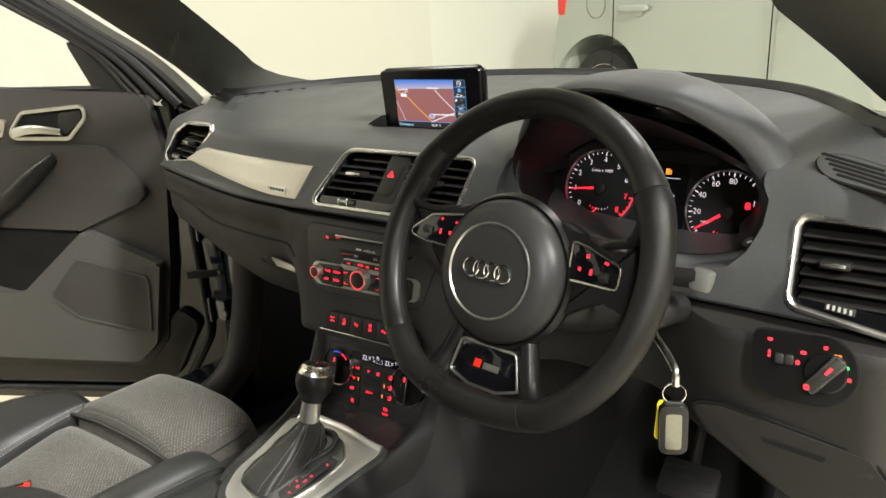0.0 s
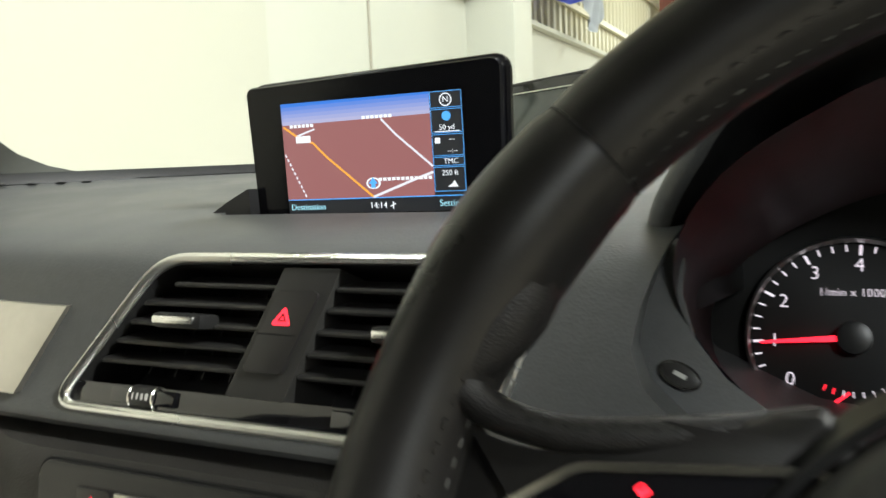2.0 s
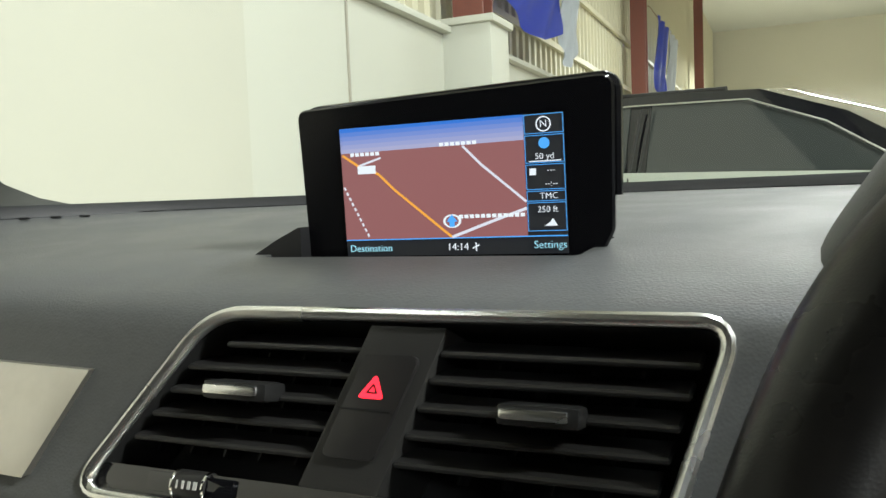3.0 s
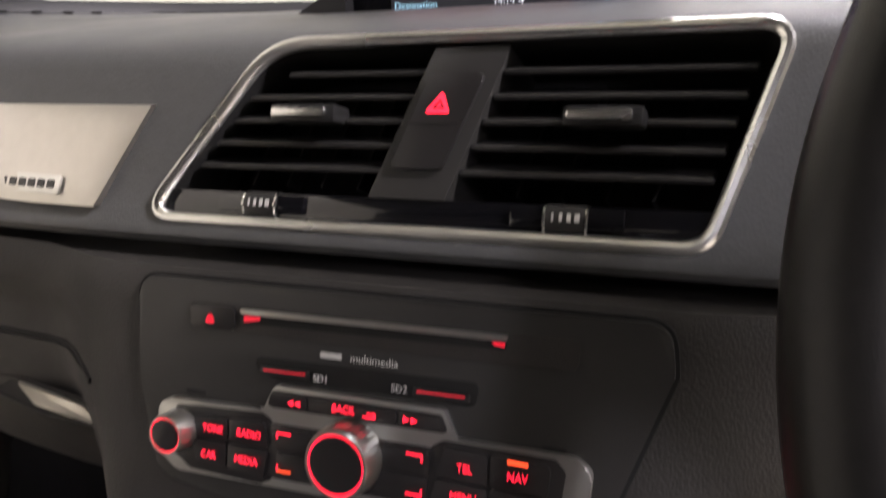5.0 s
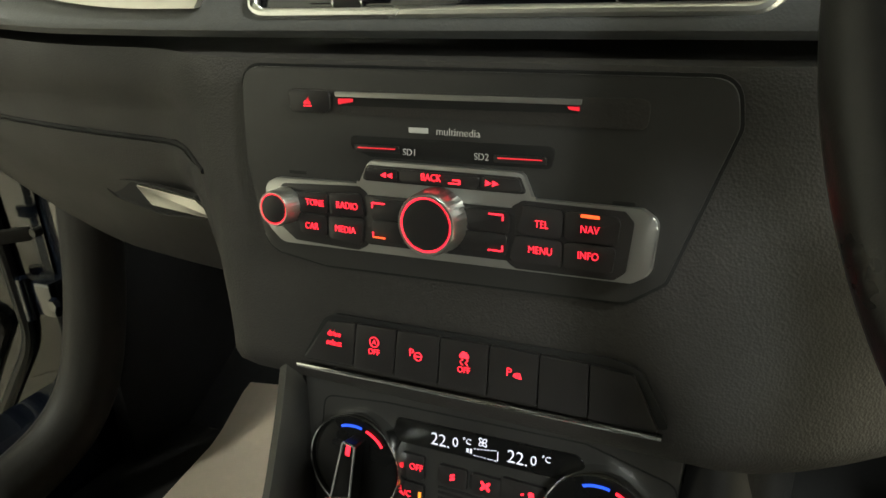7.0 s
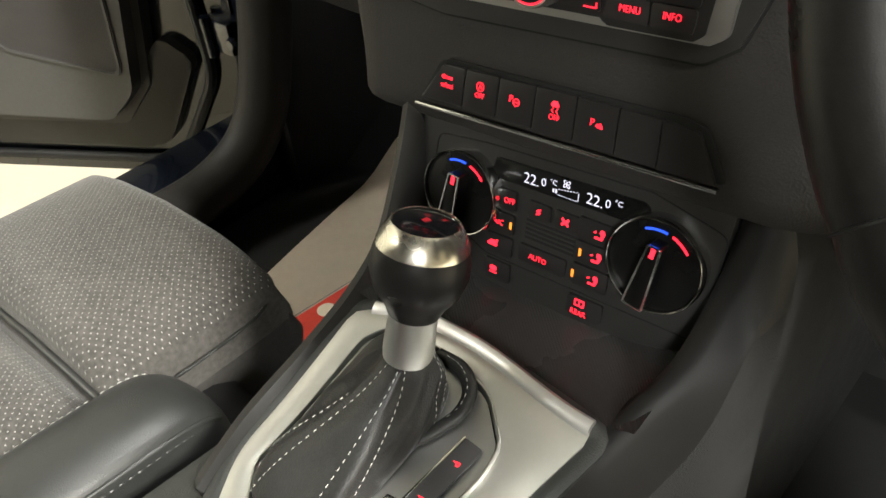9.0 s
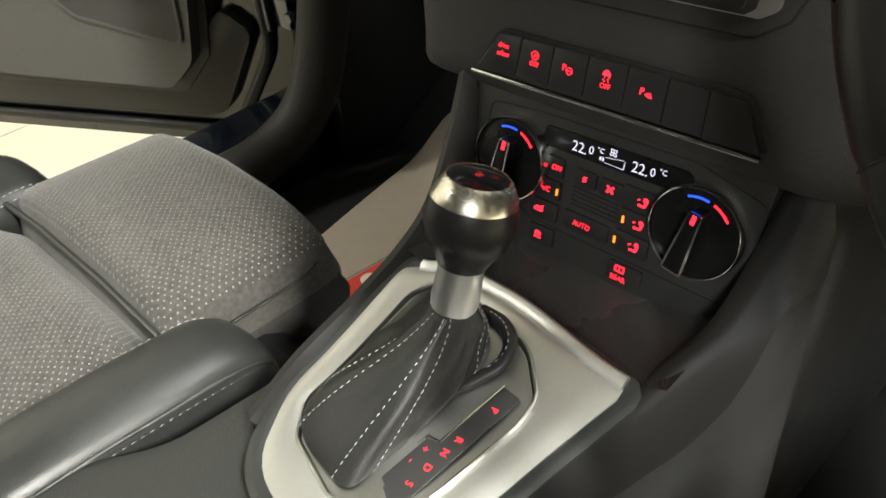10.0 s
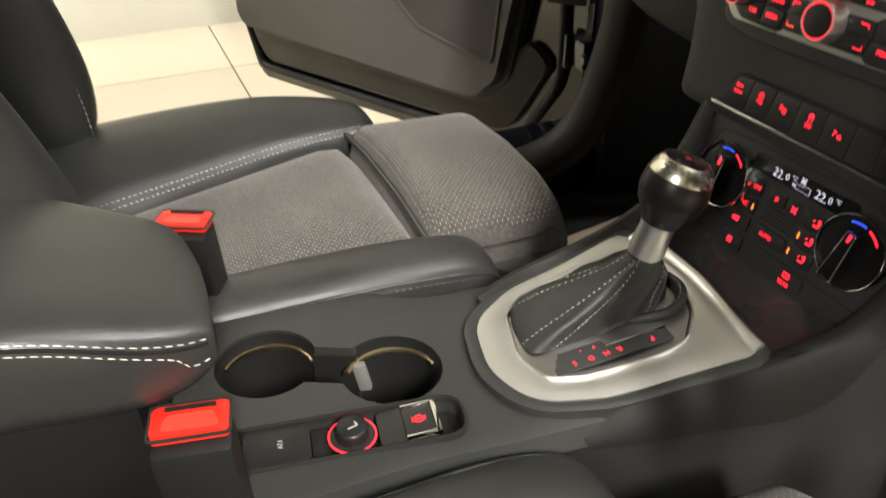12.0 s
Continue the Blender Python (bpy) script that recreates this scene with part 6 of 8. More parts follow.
lettering("12V", 0.0052, LEGEND, cover, at(-0.001, 0.002, 0.0142, 0, 0, 0))
part("socket_notch", moved(box(0.030, 0.012, 0.004, 0.001), at(0, 0, 0)), DEEP, console, "", SW @ at(0, -0.0270, 0.668))
vb = part("volume_knob", lathe([(0.0118, 0.0), (0.0118, 0.010), (0.0105, 0.0125), (0.0098, 0.0130), (0, 0.0132)], 32), BLACK, console, "small black volume knob with a red ring", SW @ at(0.000, -0.0055, 0.670))
part("knob_base", lathe([(0.0168, 0.0), (0.0160, 0.004), (0.012, 0.0045), (0.0, 0.0045)], 32), STACK, vb)
part("ring_light", band(disc(0.0168, 40), disc(0.0156, 40), 0.0006, 0.0035), RED, vb, "glowing red ring")
part("knob_mark", moved(box(0.0012, 0.0060, 0.0002), at(0.002, 0, 0.0133, 0, 0, 20)), LEGEND, vb)
part("knob_mark", moved(box(0.0040, 0.0012, 0.0002), at(-0.001, 0.0030, 0.0133, 0, 0, 20)), LEGEND, vb)
brake = part("parking_brake_switch", moved(prism(rrect(0.032, 0.040, 0.003), 0.012, 0.0016), at()), STACK, console, "parking brake switch with chrome edges", SW @ at(0.000, 0.0330, 0.664, 4, 0, 0))
part("switch_top", moved(prism(rrect(0.0250, 0.0200, 0.002), 0.002, 0.0006, 0.0118), at(0, 0.0080, 0)), STACK, brake)
for s in (-1, 1):
    part("switch_chrome", moved(box(0.0030, 0.0215, 0.004, 0.0008), at(s * 0.0143, 0.0085, 0.0125)), CHROME, brake, "chrome side of the switch")
part("switch_chrome", moved(box(0.0300, 0.0036, 0.006, 0.0012), at(0, 0.0205, 0.0115)), CHROME, brake)
part("brake_ring", moved(band(disc(0.0034, 24), disc(0.0026, 24), 0.0002, 0.0139), at(0.0, 0.0085, 0)), RED, brake, "glowing red symbol")
part("brake_dot", moved(box(0.0009, 0.0036, 0.0002), at(0.0, 0.0085, 0.014)), RED, brake)
for s in (-1, 1):
    part("brake_arc", moved(box(0.0042, 0.0007, 0.0002), at(0.0, 0.0085 + 0.0044 * s, 0.014)), RED, brake)

# silver shift surround
plate_o = rounded([(-0.106, -0.150), (-0.096, -0.262), (-0.066, -0.310), (-0.010, -0.3235), (0.032, -0.310), (0.048, -0.262), (0.058, -0.205), (0.071, -0.150), (0.045, -0.1460), (-0.030, -0.1365), (-0.078, -0.1400)], [0.012, 0.07, 0.05, 0.06, 0.05, 0.05, 0.06, 0.004, 0.03, 0.04, 0.03], 9)
gate_o = rounded([(-0.086, -0.165), (-0.081, -0.262), (-0.063, -0.284), (-0.018, -0.2975), (0.016, -0.290), (0.025, -0.266), (0.035, -0.200), (0.033, -0.180), (0.010, -0.158), (-0.024, -0.147), (-0.052, -0.147), (-0.076, -0.150)], [0.02, 0.012, 0.02, 0.02, 0.012, 0.02, 0.012, 0.014, 0.03, 0.03, 0.02, 0.02], 7)


def plate_z(x, y):
    return 0.6795 + 0.030 * smooth01((y + 0.27) / 0.20)


def draped(outer, inner, lift, depth, n_mid=4):
    """A dished ring between two outlines, following the deck."""
    def sample(line, n=72):
        P = [Vector((p[0], p[1])) for p in line]
        L = [0.0]
        for a, b in zip(P, P[1:] + P[:1]):
            L.append(L[-1] + (b - a).length)
        out2 = []
        for k in range(n):
            s = L[-1] * k / n
            i = max(j for j in range(len(P)) if L[j] <= s)
            a, b = P[i], P[(i + 1) % len(P)]
            out2.append(a.lerp(b, (s - L[i]) / max(1e-9, L[i + 1] - L[i])))
        return out2
    o, i = sample(outer), sample(inner)
    shift = min(range(len(i)), key=lambda k: (i[k] - o[0]).length)
    i = i[shift:] + i[:shift]
    bm = bmesh.new()
    rows2 = []
    for f, dz in [(0, -depth), (0.0, 0.0)] + [(k / n_mid, 0.0014 * math.sin(math.pi * k / n_mid)) for k in range(1, n_mid)] + [(1, 0.0), (1, -depth)]:
        rows2.append([bm.verts.new((*(a.lerp(b, f)), plate_z(*(a.lerp(b, f))) + lift + dz)) for a, b in zip(o, i)])
    for r0, r1 in zip(rows2, rows2[1:]):
        for k in range(len(r0)):
            j = (k + 1) % len(r0)
            bm.faces.new((r0[k], r0[j], r1[j], r1[k]))
    return bm


part("shift_surround", draped(plate_o, gate_o, 0.0, 0.012), PLATE, console, "satin silver shift surround")
part("surround_rim", draped(grown(plate_o, 0.010), plate_o, -0.001, 0.02), CONSOLE, console)
part("gate_rim", draped(gate_o, grown(gate_o, -0.0020), 0.0012, 0.004, 3), SATIN, console)
gate = bmesh.new()
vs = [gate.verts.new((p.x, p.y, plate_z(p.x, p.y) - 0.001)) for p in grown(gate_o, -0.003)]
c = gate.verts.new((-0.03, -0.21, plate_z(-0.03, -0.21) - 0.001))
for k in range(len(vs)):
    gate.faces.new((vs[k], vs[(k + 1) % len(vs)], c))
part("gate_plate", gate, mat("gate_metal", (0.52, 0.52, 0.51), 0.36, metal=1.0, vary=0.04), console, "grey metal shift gate")
# front tray with ribbed mat
tray_rows = []
for i in range(13):
    y = -0.142 + 0.075 * i / 12
    zt = 0.6935 + 0.006 * (i / 12) ** 2
    tray_rows.append([(x, y + 0.006 * math.sin(math.pi * (x + 0.11) / 0.2), zt + 0.012 * (abs(x + 0.012) / 0.1) ** 4) for x in [-0.110 + 0.200 * k / 20 for k in range(21)]])
part("tray_mat", loft(tray_rows, closed=False, caps=False), RIBBED, console, "ribbed black rubber tray mat")
lip_rings = []
for k in range(41):
    x = -0.094 + 0.162 * k / 40
    ye = -0.1370 - 0.0125 * smooth01((x + 0.03) / 0.10) - 0.010 * smooth01((-x - 0.070) / 0.024)
    z0 = plate_z(x, ye) - 0.0004
    lip_rings.append([Vector((x, ye - 0.002 + 0.0125 * math.sin(a), z0 - 0.0125 * (1 - math.cos(a)))) for a in [radians(90 * j / 6) for j in range(7)]] + [Vector((x, ye + 0.006, z0 - 0.016)), Vector((x, ye - 0.002, z0 - 0.010))])
part("surround_lip", loft(lip_rings), SATIN, console, "rolled front edge of the silver surround", angle=60)
ridge_line = [Vector((r[0].x, r[0].y + 0.004, r[0].z + 0.0004)) for r in lip_rings]
part("surround_ridge", tube(ridge_line, 0.0062, 12, flat=0.55), PLATE, console, "raised rim along the front of the surround")
# flanks rising from the console to the stack
def flank(pts_top, inner, name):
    rings2 = []
    for (x, y, z), dx in zip(pts_top, inner):
        rings2.append([(x, y, z), (x + dx * 0.55, y - 0.004, z + 0.002), (x + dx, y, z - 0.006), (x + dx, y + 0.03, z - 0.10), (x, y + 0.03, 0.36)])
    return part(name, loft(rings2), STACK, console, angle=50)


flank(curve_through([(-0.128, -0.060, 0.802), (-0.127, -0.078, 0.765), (-0.124, -0.108, 0.722), (-0.120, -0.145, 0.704), (-0.118, -0.19, 0.692), (-0.113, -0.245, 0.684), (-0.100, -0.290, 0.680)], 5), [0.014] * 31, "console_flank")
ridge = curve_through([(0.112, -0.046, 0.806), (0.109, -0.070, 0.764), (0.102, -0.098, 0.728), (0.087, -0.126, 0.707), (0.0745, -0.172, 0.692), (0.065, -0.215, 0.684), (0.055, -0.262, 0.676), (0.028, -0.335, 0.650)], 5)
rings3, rings4 = [], []
for p in ridge:
    k = smooth01((p.z - 0.70) / 0.05)
    seam_z = 0.652 + 0.09 * k
    rings3.append([Vector((p.x - 0.016, p.y, p.z - 0.010)), Vector((p.x - 0.008, p.y, p.z - 0.001)), p.copy(), Vector((p.x + 0.006, p.y, p.z - 0.006)), Vector((p.x + 0.013, p.y, (p.z + seam_z) / 2)), Vector((p.x + 0.0155, p.y, seam_z)), Vector((p.x - 0.010, p.y + 0.01, seam_z - 0.01))])
    rings4.append([Vector((p.x - 0.004, p.y, seam_z - 0.001)), Vector((p.x + 0.014, p.y, seam_z - 0.002)), Vector((p.x + 0.020, p.y, 0.36)), Vector((p.x - 0.004, p.y, 0.36))])
# driver's side flank: darker than the left one to carry its shade
part("console_flank", loft(rings3), SHADEFLANK, console, angle=50)
part("tunnel_side", moved(box(0.024, 0.66, 0.45, 0.006), at(0.121, 0.285, 0.575, 0, 0, -3)), CARPET, console, "black carpeted side of the tunnel")
part("side_carpet", loft(rings4), CARPET, console, "black carpeted lower side", angle=50)

# ---- gear selector ----
selector = empty("gear_selector", Matrix(), "automatic gear lever with round silver-topped knob and stitched leather boot", "gear lever")
KB = Vector((-0.018, -0.180, 0.772))
lean = (Vector((-0.017, -0.166, 0.81)) - Vector((-0.021, -0.188, 0.735))).to_track_quat("Z", "X").to_matrix().to_4x4()
KM = Matrix.Translation(KB) @ lean @ Matrix.Diagonal((1.10, 1.10, 0.93, 1))
part("knob", lathe([(0.0, -0.006), (0.0125, -0.006), (0.0150, 0.001), (0.0205, 0.010), (0.0232, 0.021), (0.0228, 0.031), (0.0214, 0.037)], 40), RIMHIDE, selector, "perforated black leather knob", KM)
part("knob_cap", lathe([(0.0216, 0.0366), (0.0213, 0.0385), (0.0196, 0.0430), (0.0170, 0.0482), (0.0158, 0.0496), (0.0152, 0.0494)], 40), mat("warm_chrome", (0.74, 0.70, 0.60), 0.27, metal=1.0, vary=0.04), selector, "satin metal cap ring", KM)
part("knob_top", lathe([(0.0153, 0.0490), (0.010, 0.0504), (0, 0.0508)], 32), GLOSS, selector, "gloss black knob top", KM)
for k in range(3):
    part("top_mark", moved(box(0.0004, 0.0034, 0.0002), at(-0.0014 + 0.0014 * k, 0, 0.0507)), REDLOW, selector, "", KM)
part("collar", lathe([(0.0120, -0.036), (0.0126, -0.030), (0.0118, -0.012), (0.0122, -0.005)], 32), SATIN, selector, "satin chrome collar", KM)
boot_rings = []
top_c = KM @ Vector((0, 0, -0.034))
foot = [(-0.078, -0.168), (-0.079, -0.215), (-0.075, -0.262), (-0.062, -0.279), (-0.038, -0.286), (-0.014, -0.285), (-0.010, -0.262), (-0.008, -0.215), (-0.010, -0.178), (-0.020, -0.162), (-0.042, -0.154), (-0.066, -0.156)]
foot = curve_through([(a, b, 0) for a, b in foot], 8, loop=True)
BC = Vector((-0.044, -0.213, 0.0))
SEAMS = (-118.0, -68.0, 38.0)


def boot_angle(p):
    return math.atan2(p.y - BC.y, p.x - BC.x)


for k in range(25):
    f = k / 24
    g = smooth01(f) * 0.45 + f * 0.55
    ring = []
    for p in foot:
        base_p = Vector((p.x, p.y, plate_z(p.x, p.y) + 0.001))
        a = boot_angle(p)
        topp = top_c + Vector((0.0130 * math.cos(a), 0.0130 * math.sin(a), 0))
        q = base_p.lerp(topp, min(1.0, g + 0.32 * max(0.0, math.cos(a - 0.2)) * math.sin(math.pi * f)))
        q.z = base_p.z + (topp.z - base_p.z) * f ** (1.05 + 0.25 * max(0.0, math.cos(a)))
        swell = 0.0022 * math.sin(math.pi * f) + (0.0016 * math.sin(3 * a + 7 * f + 0.6) + 0.0010 * math.sin(7 * a - 9 * f)) * math.sin(math.pi * f) ** 0.8
        swell += sum(0.0022 * math.exp(-((math.degrees(a) - c) / 7.0) ** 2) for c in SEAMS) * math.sin(math.pi * min(1, 0.1 + f)) ** 0.4
        ring.append(q + Vector((math.cos(a), math.sin(a), 0.25)) * swell)
    boot_rings.append(ring)
part("boot", loft(boot_rings), BOOTHIDE, selector, "soft black leather boot", angle=70)
for c in SEAMS:
    for side in (-8.0, 8.0):
        j = min(range(len(foot)), key=lambda i: abs(math.degrees(boot_angle(foot[i])) - c - side))
        line = [boot_rings[k][j] + (boot_rings[k][j] - Vector((BC.x, BC.y, boot_rings[k][j].z))).normalized() * 0.0010 + Vector((0, 0, 0.0004)) for k in range(25)]
        part("stitching", stitches(line, 0.0026, 0.0016, 0.0002), THREAD, selector, "pale stitching")
fold = curve_through([(-0.034, -0.152, 0.700), (-0.014, -0.155, 0.7025), (-0.001, -0.164, 0.701), (0.002, -0.177, 0.6965), (-0.004, -0.192, 0.692), (-0.010, -0.202, 0.689)], 6)
part("boot_fold", tube(fold, [0.0042 + 0.0012 * math.sin(math.pi * i / (len(fold) - 1)) for i in range(len(fold))], 14, flat=0.7), BOOTHIDE, selector, "folded leather edge of the boot", angle=70)
part("stitching", stitches([p + Vector((-0.0005, -0.001, 0.0050)) for p in fold[3:22]], 0.0026, 0.0016, 0.0002), THREAD, selector, "pale stitching")
GATE = Matrix.Translation((0.0128, -0.232, plate_z(0.0128, -0.232) + 0.0026)) @ pose(0, 0, 0, math.degrees(math.atan(0.15)), 0, -7)
led = part("gear_display", prism(rounded([(-0.0070, -0.048), (0.0080, -0.048), (0.0080, 0.046), (-0.0050, 0.046), (-0.0050, -0.004), (-0.0130, -0.006), (-0.0130, -0.040), (-0.0070, -0.041)], 0.0016, 3), 0.0012, 0.0004), mat("strip_plastic", (0.035, 0.034, 0.034), 0.38, vary=0.06), selector, "dark grey strip of gear letters", GATE)
part("display_edge", moved(tube([(-0.0058, 0.046, 0), (-0.0058, -0.003, 0), (-0.0138, -0.005, 0), (-0.0138, -0.012, 0)], 0.0009, 6), at(0, 0, 0.001)), CHROME, led)
for w, u, v, m2 in (("P", 0.0018, 0.031, RED), ("R", 0.0014, 0.0045, RED), ("N", 0.0014, -0.006, RED), ("D", 0.0014, -0.0185, RED), ("S", 0.0014, -0.0315, RED), ("+", -0.0084, -0.012, RED), ("-", -0.0084, -0.022, RED)):
    lettering(w, 0.0064, m2, led, at(u, v, 0.0014, 0, 0, -76))

# ---- armrest ----
arm = empty("armrest", Matrix(), "padded black leather centre armrest with twin pale seams", "armrest")
ARM = Matrix.Translation((-0.048, -0.690, 0.808)) @ pose(0, 0, 0, 0, 0, -2)
HALF, CROWN, BELLY, EXP = 0.082, 0.030, 0.040, 0.42


def arm_size(y):
    """Width and height factors of the pad along its length."""
    k = max(0.0, min(1.0, (0.188 - y) / 0.10))
    k = math.sqrt(max(0.0, 1 - (1 - k) ** 2.4))
    return 0.70 + 0.30 * k, 0.22 + 0.78 * k


def arm_point(y, a, out=0.0):
    """A point of the pad's skin; a runs round its section from the driver's side over the top."""
    kw, kh = arm_size(y)
    c, q = math.cos(a), math.sin(a)
    x = (HALF * kw + out) * math.copysign(abs(c) ** EXP, c)
    z = ((CROWN if q > 0 else BELLY) * kh + out) * math.copysign(abs(q) ** EXP, q)
    bow = 0.016 * ((x - 0.02) / HALF) ** 2 * (1 if x < 0.02 else 0.35) * smooth01((y - 0.06) / 0.12)
    return Vector((x, y - bow, z + 0.012 * smooth01((0.16 - y) / 0.16) * (1 if q > 0 else 0) - 0.016 * smooth01((y - 0.07) / 0.115)))


pad2 = []
for i in range(41):
    y = 0.186 - 0.40 * (i / 40) ** 1.6
    pad2.append([arm_point(y, 2 * math.pi * j / 48) for j in range(48)])
part("armrest_pad", moved(loft(pad2), ARM), LEATHER, arm, angle=60)


def arm_seam(angle, out=0.0006):
    return [ARM @ arm_point(0.182 - 0.38 * i / 69, radians(angle - 16 * smooth01((0.10 - 0.182 + 0.38 * i / 69) / -0.10)), out) for i in range(70)]


for ang in (24.0, 12.0):
    part("stitching", stitches(arm_seam(ang), 0.0042, 0.0013, 0.0003), THREAD, arm, "pale stitching")
part("arm_piping", tube(arm_seam(18.0, 0.0), 0.0012, 6), DEEP, arm)
# base and box below the pad take the shade-darkened plastic
part("armrest_base", moved(box(0.140, 0.36, 0.10, 0.015), ARM @ at(-0.004, -0.040, -0.080)), SHADEFLANK, arm)
part("rear_console", moved(box(0.205, 0.46, 0.33, 0.02), at(-0.095, -0.765, 0.51, 0, 0, -5)), SHADEFLANK, arm, "plastic box under the armrest, its colour darkened to carry shade")


def buckle(x, y, z, rz, label):
    b = empty("seat_belt_buckle", Matrix.Translation((x, y, z)) @ pose(0, 0, 0, 0, 0, rz), label, "buckle", "seat belt buckles")
    S = 0.78
    part("housing", moved(box(0.056 * S, 0.028, 0.110, 0.005), at(0, 0, -0.060, 6, 0, 0)), BLACK, b)
    part("release_button", moved(prism(rounded([(-0.0205, -0.0112), (0.0205, -0.0112), (0.0205, 0.0112), (-0.0205, 0.0112)], 0.003, 4), 0.006, 0.0012), at(0, 0, -0.005)), BUCKLE_RED, b, "bright red release button")
    part("button_dish", moved(prism(rounded([(-0.016, -0.006), (0.016, -0.006), (0.012, 0.006), (-0.012, 0.006)], 0.003, 4), 0.0006), at(0, -0.002, 0.0008)), mat("buckle_red_pale", (0.78, 0.05, 0.03), 0.35, vary=0.06), b)
    part("latch_slot", moved(box(0.027, 0.0030, 0.001), at(0, 0.0085, 0.0012)), DEEP, b)
    part("housing_rim", moved(band(rrect(0.0445, 0.0285, 0.004), rrect(0.0415, 0.0250, 0.003), 0.0010, -0.0005), at()), STACK, b)
    part("stem", moved(box(0.030, 0.008, 0.14, 0.003), at(0, 0, -0.18, 6, 0, 0)), BLACK, b)
    return b


buckle(0.046, -0.530, 0.766, 78, "black driver's belt buckle with a red button beside the armrest")
buckle(-0.196, -0.503, 0.752, 62, "black passenger belt buckle with a red button beside the armrest")

# ---- car body around the cabin ----
floor = tagged(part("floor", joined(moved(box(1.36, 1.60, 0.04), at(-0.01, -0.42, 0.350)), moved(box(1.36, 0.50, 0.04), at(-0.01, 0.52, 0.455, 28, 0, 0))), CARPET), "black carpet of the car's footwells", "carpet", kind="structure")
bulkhead = tagged(part("bulkhead", moved(box(1.40, 0.05, 0.62), at(-0.01, 0.60, 0.72)), CARPET), "black bulkhead behind the footwells", "bulkhead", kind="structure")
for s in (-1, 1):
    tagged(part("footwell_side", moved(box(0.03, 0.44, 0.62, 0.01), at(s * 0.665 - 0.01, 0.44, 0.66)), CARPET), "dark side lining of the footwell", "lining", kind="structure")
sill_path = curve_through([(-0.640, 0.250, 0.90), (-0.645, 0.235, 0.76), (-0.652, 0.212, 0.62), (-0.660, 0.170, 0.51), (-0.672, 0.09, 0.455), (-0.682, -0.05, 0.445), (-0.690, -0.4, 0.445), (-0.690, -0.9, 0.445)], 6)
kick = tagged(part("kick_trim", tube(sill_path, 0.036, 14, flat=0.75), LOWER), "grey-brown sill and kick trim at the passenger door opening", "trim", kind="structure")
seal_path = [p + Vector((-0.040, 0.016, -0.012)) for p in sill_path]
tagged(part("door_seal", tube(seal_path, 0.011, 10), RUBBER), "black rubber door seal", "seal", kind="structure")
tagged(part("body_side", joined(moved(box(0.09, 0.30, 0.70, 0.02), at(-0.745, 0.40, 0.66, 0, 0, 8)), moved(box(0.10, 1.6, 0.20, 0.02), at(-0.745, -0.42, 0.375))), PAINT), "dark blue painted sill and hinge pillar", "car body", kind="structure")
wing = []
for i in range(9):
    y = 0.27 + 1.15 * i / 8
    f = i / 8
    wing.append([(-0.800, y, 0.34), (-0.800, y, 1.02 - 0.10 * f), (-0.835, y, 1.045 - 0.11 * f), (-0.885 + 0.05 * f, y, 1.00 - 0.11 * f), (-0.905 + 0.06 * f, y, 0.80 - 0.05 * f), (-0.890 + 0.05 * f, y, 0.34)])
tagged(part("pillar_foot", moved(box(0.15, 0.26, 0.20, 0.03), at(-0.785, 0.37, 0.985, 0, 0, 6)), PAINT), "dark painted foot of the windscreen pillar", "car body", kind="structure")
tagged(part("front_wing", loft(wing), PAINT, angle=40), "dark blue painted front wing behind the open door", "car body", kind="structure")
HINGES = []
for zz in (0.60, 0.80):
    HINGES.append(part("door_hinge", joined(moved(box(0.06, 0.035, 0.05, 0.006), at(-0.775, 0.235, zz)), moved(lathe([(0, -0.03), (0.009, -0.03), (0.009, 0.03), (0, 0.03)], 14), at(-0.790, 0.215, zz)), moved(lathe([(0, 0), (0.011, 0), (0.008, 0.007), (0, 0.007)], 6), at(-0.735, 0.216, zz, 90, 0, 0))), PAINT))
tagged(part("door_check", joined(moved(box(0.010, 0.07, 0.018, 0.003), at(-0.765, 0.19, 0.70, 0, 0, -50)), moved(lathe([(0, 0), (0.006, 0), (0.006, 0.012), (0, 0.012)], 10), at(-0.722, 0.215, 0.705, 90, 0, 0))), STACK), "dark metal door check strap", "door check")


def pillar(inner, outer, thick, name, label):
    rings = []
    for a, b in zip(inner, outer):
        a, b = Vector(a), Vector(b)
        d = (b - a)
        nrm = Vector((0, 0.55, 0.84))
        m1 = a.lerp(b, 0.35) - nrm * 0.022
        m2 = a.lerp(b, 0.75) - nrm * 0.020
        rings.append([a, m1, m2, b, b + nrm * thick, a.lerp(b, 0.45) + nrm * thick])
    return tagged(part(name, loft(rings), PILLAR, angle=60), label, "pillar", kind="structure")


pillar([(-0.500, 0.395, 1.108), (-0.545, 0.372, 1.117), (-0.590, 0.340, 1.131), (-0.603, 0.310, 1.146), (-0.590, 0.272, 1.165), (-0.560, 0.22, 1.194), (-0.520, 0.14, 1.236), (-0.465, 0.03, 1.293), (-0.44, -0.17, 1.40), (-0.43, -0.32, 1.475)],
       [(-0.660, 0.262, 1.050), (-0.660, 0.250, 1.064), (-0.660, 0.232, 1.080), (-0.660, 0.206, 1.109), (-0.660, 0.176, 1.136), (-0.655, 0.133, 1.171), (-0.650, 0.070, 1.217), (-0.640, -0.020, 1.278), (-0.620, -0.160, 1.365), (-0.60, -0.33, 1.470)], 0.03, "pillar_left", "grey trimmed windscreen pillar on the passenger side")
